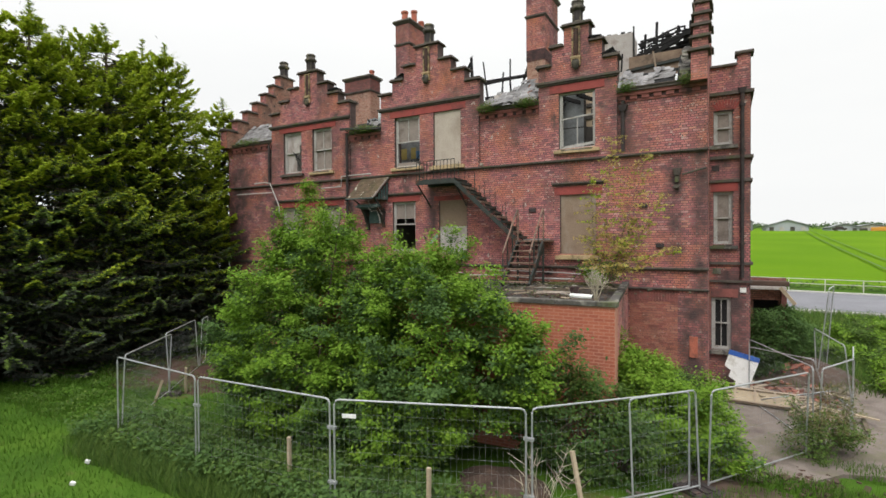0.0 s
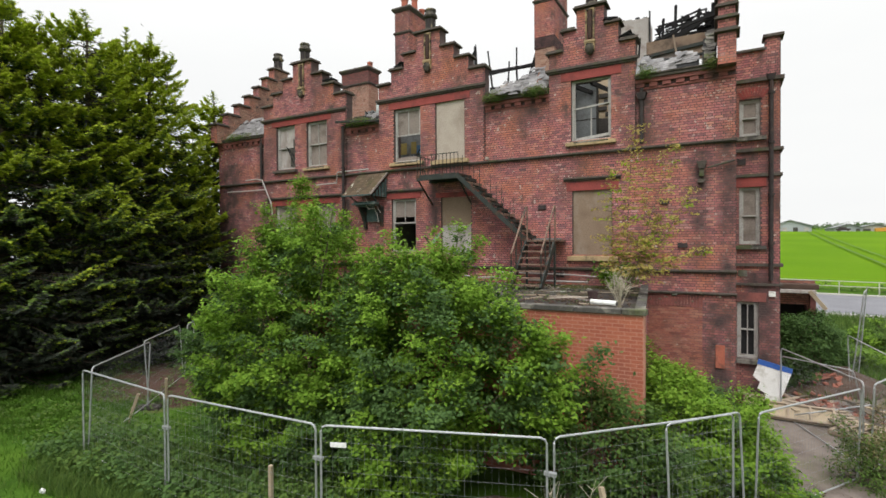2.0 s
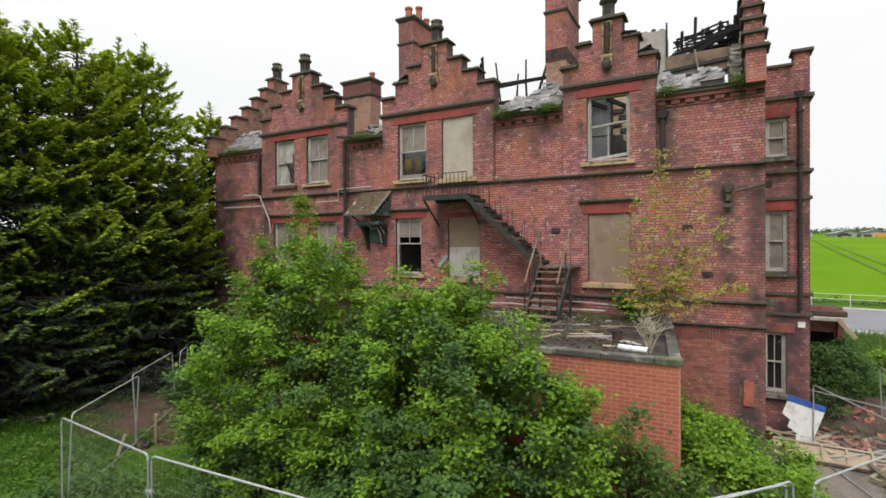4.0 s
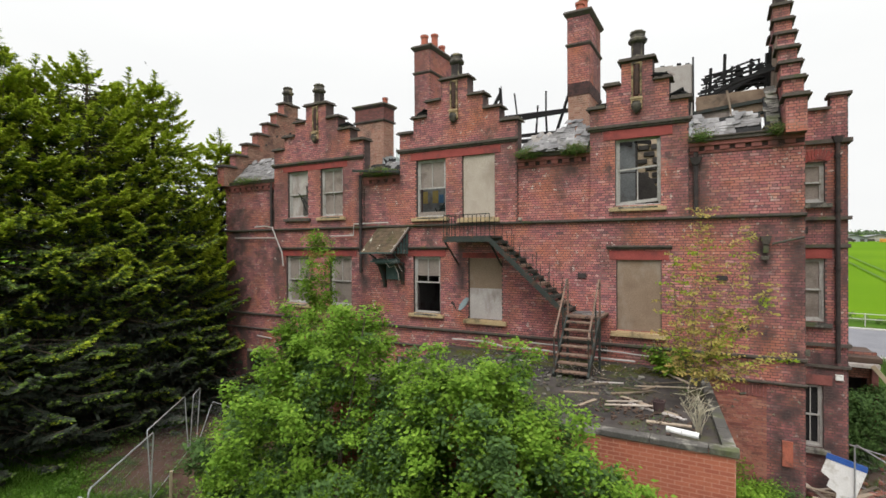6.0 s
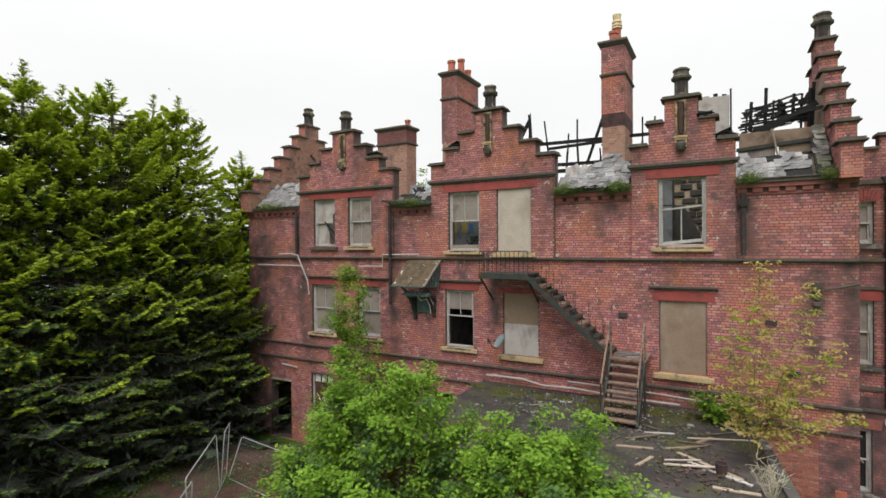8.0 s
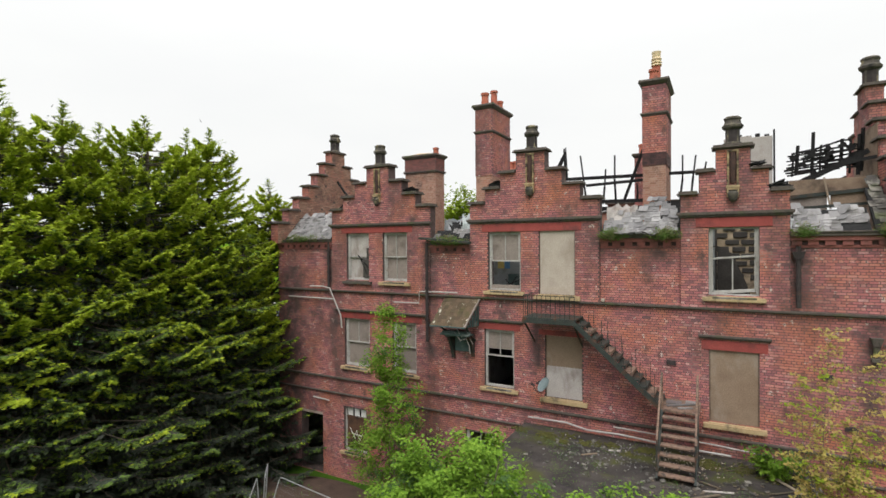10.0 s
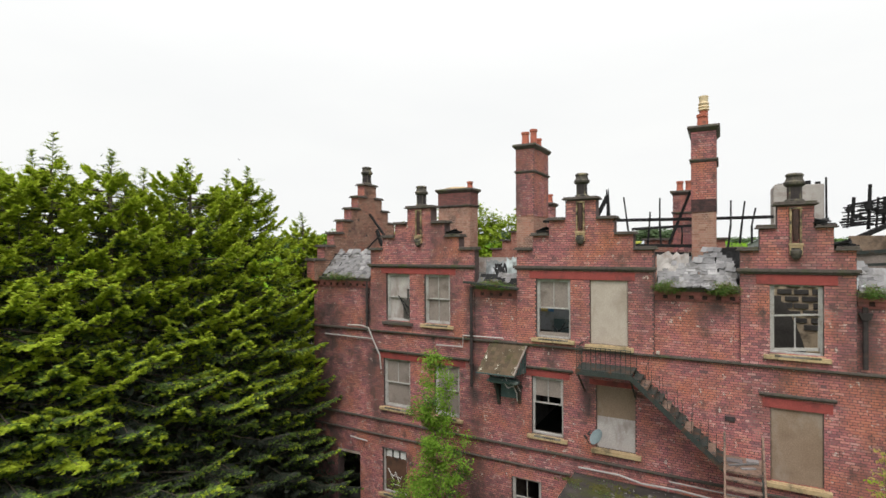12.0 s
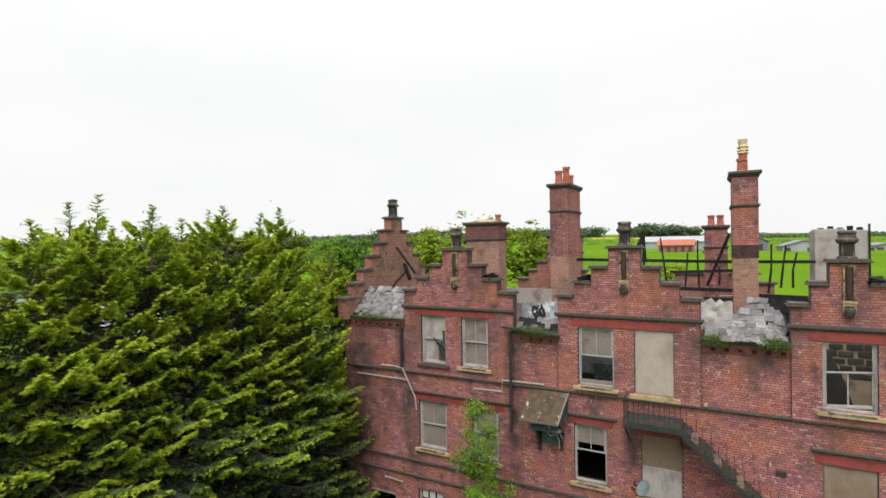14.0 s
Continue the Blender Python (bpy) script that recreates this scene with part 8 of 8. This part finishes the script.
def shed(x, y, w, d, wall, ridge, label, mat=M_BARN, roof=M_BARN_ROOF, doors=3, sink=0.6, along=False):
    """A farm shed with its gable, or with along its long roof slope, towards the building."""
    z = float(height(x, y)) - sink
    s = tagged(empty("farm_shed", x, y, z), label, "shed")
    if along:
        half, run = d / 2, w / 2
        spot = lambda a, b, c: (x + b, y + half + a, z + c)  # noqa: E731
    else:
        half, run = w / 2, d / 2
        spot = lambda a, b, c: (x + a, y + run + b, z + c)  # noqa: E731
    g = Geo()
    g.v = [spot(a, b, c) for b in (-run, run) for a, c in ((-half, 0), (half, 0), (half, wall), (0, ridge), (-half, wall))]
    g.f = [(0, 1, 2, 3, 4), (9, 8, 7, 6, 5), (1, 6, 7, 2), (5, 0, 4, 9)]
    part("wall", g, mat, s)
    for sgn in (-1, 1):
        eave, top = (sgn * (half + 0.5), wall - 0.1), (0, ridge + 0.12)
        r = Geo()
        r.add([spot(a, b, c + h) for h in (0, 0.22) for a, b, c in ((eave[0], -run - 0.6, eave[1]), (top[0], -run - 0.6, top[1]), (top[0], run + 0.6, top[1]), (eave[0], run + 0.6, eave[1]))], [(3, 2, 1, 0), (4, 5, 6, 7), (0, 1, 5, 4), (1, 2, 6, 5), (2, 3, 7, 6), (3, 0, 4, 7)])
        part("roof", r, roof, s)
    for k in range(doors):
        u = x - w / 2 + w * (k + 0.5) / doors
        part("door", Geo().box(u - w * 0.22 / doors, u + w * 0.22 / doors, y - 0.12, y - 0.02, z + 0.3, z + wall * 0.8), M_BOARD_WHITE if k % 2 and not along else M_DARK, s)
    return s


shed(32.5, 225, 14, 25, 2.4, 4.6, "large grey farm shed with a shallow pitched roof", doors=4)
shed(53, 238, 9, 20, 2.0, 3.2, "low grey farm shed far across the field", doors=3)
shed(64, 250, 12, 20, 2.0, 3.2, "low pale farm shed far across the field", M_BOARD_WHITE, doors=2)
shed(-12.5, 207, 13, 9, 3.0, 5.0, "far brick farm range with a red tiled roof", M_BRICK_PALE, M_TERRA, 5, along=True)
shed(-14, 240, 30, 20, 4.0, 6.3, "long grey farm shed far across the field", M_BARN, M_BARN, doors=0, along=True)
shed(17.5, 230, 7, 12, 4.0, 6.0, "small dark farm shed far across the field", M_BARN_ROOF, doors=1)
for k, (x, y) in enumerate(((60, 224), (62.6, 225), (65.5, 226))):
    z = float(height(x, y))
    tagged(part("stacked_goods", Geo().box(x - 1.4, x + 1.4, y, y + 2, z - 0.2, z + 1.1 + 0.2 * (k % 2)), M_ORANGE, bevel=0.1), "orange goods stacked beside the farm sheds", "goods", "stacked goods")
for k, (x, y) in enumerate(((46, 205), (4, 200), (9, 201), (-1, 199))):
    z = float(height(x, y))
    car = tagged(empty("parked_car", x, y, z), "small parked car far off by the farm", "car", "parked cars")
    part("body", Geo().box(x - 2, x + 2, y, y + 1.7, z + 0.3, z + 0.9).frustum((x - 0.1, y + 0.85), z + 0.9, z + 1.45, 1.3, 0.8, 0.9, 0.7), (M_PIPE, M_PVC, M_PIPE_GREY, M_BARN_ROOF)[k], car, bevel=0.12)
    for dx in (-1.25, 1.25):
        part("wheel", Geo().tube([(x + dx, y - 0.02, z + 0.3), (x + dx, y + 0.25, z + 0.3)], 0.32, 12), M_PIPE, car)


def far_tree(x, y, tall, wide, rng, mats, n=60, per=26, leaf=0.5, label="broad green tree across the fields", slim=1.0):
    z = float(height(x, y)) - 0.5
    lobes = [((x, y, z + tall * 0.62), (wide, wide, tall * 0.36))]
    for _ in range(3):
        lobes.append(((x + rng.normal() * wide * 0.5, y + rng.normal() * wide * 0.4, z + tall * rng.uniform(0.35, 0.7)), (wide * 0.6, wide * 0.6, tall * 0.24)))
    return broadleaf("tree", (x, y, z), lobes, n, per, wide * 0.13, leaf, mats, label, "tree", 0.5, 8, 0.012 * tall, rng, 4, 0.35)


rf = np.random.default_rng(23)
for x, y, tall, wide in ((-21.5, 30, 15.4, 3.0), (-17.3, 31, 15.6, 2.8), (-25.5, 33, 14.6, 3.2), (-14.2, 33, 14.8, 2.2), (-30, 36, 13.6, 3.4), (-6.5, 41, 9.0, 2.6), (-2.5, 40, 10.6, 3.0), (0.5, 43, 8.4, 2.2)):
    far_tree(x, y, tall, wide, rf, [M_LIME, M_LIME], 260, 34, 0.26, "yellow-green spring tree behind the building")
for x, y, tall, wide in ((-62, 62, 12, 4.5), (-72, 70, 12, 5), (-84, 78, 11, 5), (-55, 75, 9, 4), (-50, 58, 8, 3.5)):
    far_tree(x, y, tall, wide, rf, [M_LEAF_DEEP, M_LEAF], 200, 30, 0.4, "dark green tree beyond the cypresses")
def far_wood(name, path, tall, deep, n, leaf, label, mats):
    """A belt of far woodland as one mass of leaf clumps along a path, taller and lower by turns."""
    pts = []
    for _ in range(n):
        u = rf.random() * (len(path) - 1)
        k = int(u)
        x, y = (path[k][i] + (path[k + 1][i] - path[k][i]) * (u - k) for i in (0, 1))
        top = tall * (0.45 + 0.55 * abs(noise.noise(Vector((x * 0.021, y * 0.021, 1.0)))) + 0.35 * noise.noise(Vector((x * 0.09, y * 0.09, 4.0))))
        x, y = x + rf.normal() * deep * 0.4, y + rf.normal() * deep
        pts.append((np.array([x, y, float(height(x, y)) + top * rf.random() ** 0.6]), np.array([0, -0.4, 0.5])))
    q, picks = leaf_mass(pts, 12, leaf * 1.1, leaf, rf, share=0.5)
    return tagged(quads(name, q, mats, picks), label, "woodland", kind="stuff")


for x, y, w, d, m, lab in ((-215, 520, 120, 60, M_RAPE, "yellow flowering field on a far slope"), (-60, 480, 90, 40, M_RAPE, "yellow flowering field on a far slope")):
    strip("far_field", x - w / 2, x + w / 2, y - d / 2, y + d / 2, 1.2, m, lab, "field", 12)
far_wood("far_wood", [(-900, 300), (-560, 600), (-300, 640), (-120, 600)], 17, 12, 2600, 2.3, "hazy far woodland along the skyline", [M_FARLEAF_HAZED, M_FARLEAF_HAZED])
far_wood("far_wood", [(-75, 560), (-20, 575)], 19, 10, 700, 2.0, "hazy far spinney on the skyline", [M_FARLEAF_HAZED, M_FARLEAF_HAZED])
far_wood("far_wood", [(10, 520), (160, 540), (420, 500)], 5, 10, 700, 1.6, "low hazy woodland on the skyline", [M_FARLEAF_HAZED, M_FARLEAF_HAZED])
far_wood("far_wood", [(-330, 150), (-220, 260), (-140, 300)], 9, 8, 900, 1.4, "green woodland edge across the fields", [M_FARLEAF_HAZED, M_LEAF_DEEP])
for row in range(3):
    pts = []
    for x in np.linspace(-520, 420, 420):
        y = (270, 330, 420)[row] - (0.30, 0.32, 0.3)[row] * x + 2 * rf.normal()
        if noise.noise(Vector((x * 0.02, row, 0))) > -0.3 and not (row == 0 and -60 < x < 110):
            pts.append((np.array([x, y, float(height(x, y)) + abs(rf.normal()) * 0.9]), np.array([0, -0.4, 0.6])))
    q, picks = leaf_mass(pts, 14, 0.8, 0.7, rf, share=0.5)
    tagged(quads("hedge", q, [M_FARLEAF_HAZED, M_LEAF_DEEP], picks), "dark hedge between far green fields", "hedge", kind="stuff")

# ---------------------------------------------------------------- the nearest bricks of the front wall, one by one
brick_shapes = {}
for u0, u1, z0, z1, proud in near_rows:
    key = (round(u1 - u0, 3), round(z1 - z0, 3))
    if key not in brick_shapes:
        w, h = key[0] / 2, key[1] / 2
        g = Geo().add([(-w, 0, -h), (w, 0, -h), (w, 0, h), (-w, 0, h), (-w, 0.02, -h), (w, 0.02, -h), (w, 0.02, h), (-w, 0.02, h)], [(0, 1, 2, 3), (0, 4, 5, 1), (1, 5, 6, 2), (2, 6, 7, 3), (3, 7, 4, 0)])
        brick_shapes[key] = g.mesh("brick")
        brick_shapes[key].materials.append(M_BRICK)
    b = new("brick", brick_shapes[key])
    b.parent = main_wall
    b.location = ((u0 + u1) / 2, WALL - proud, (z0 + z1) / 2)
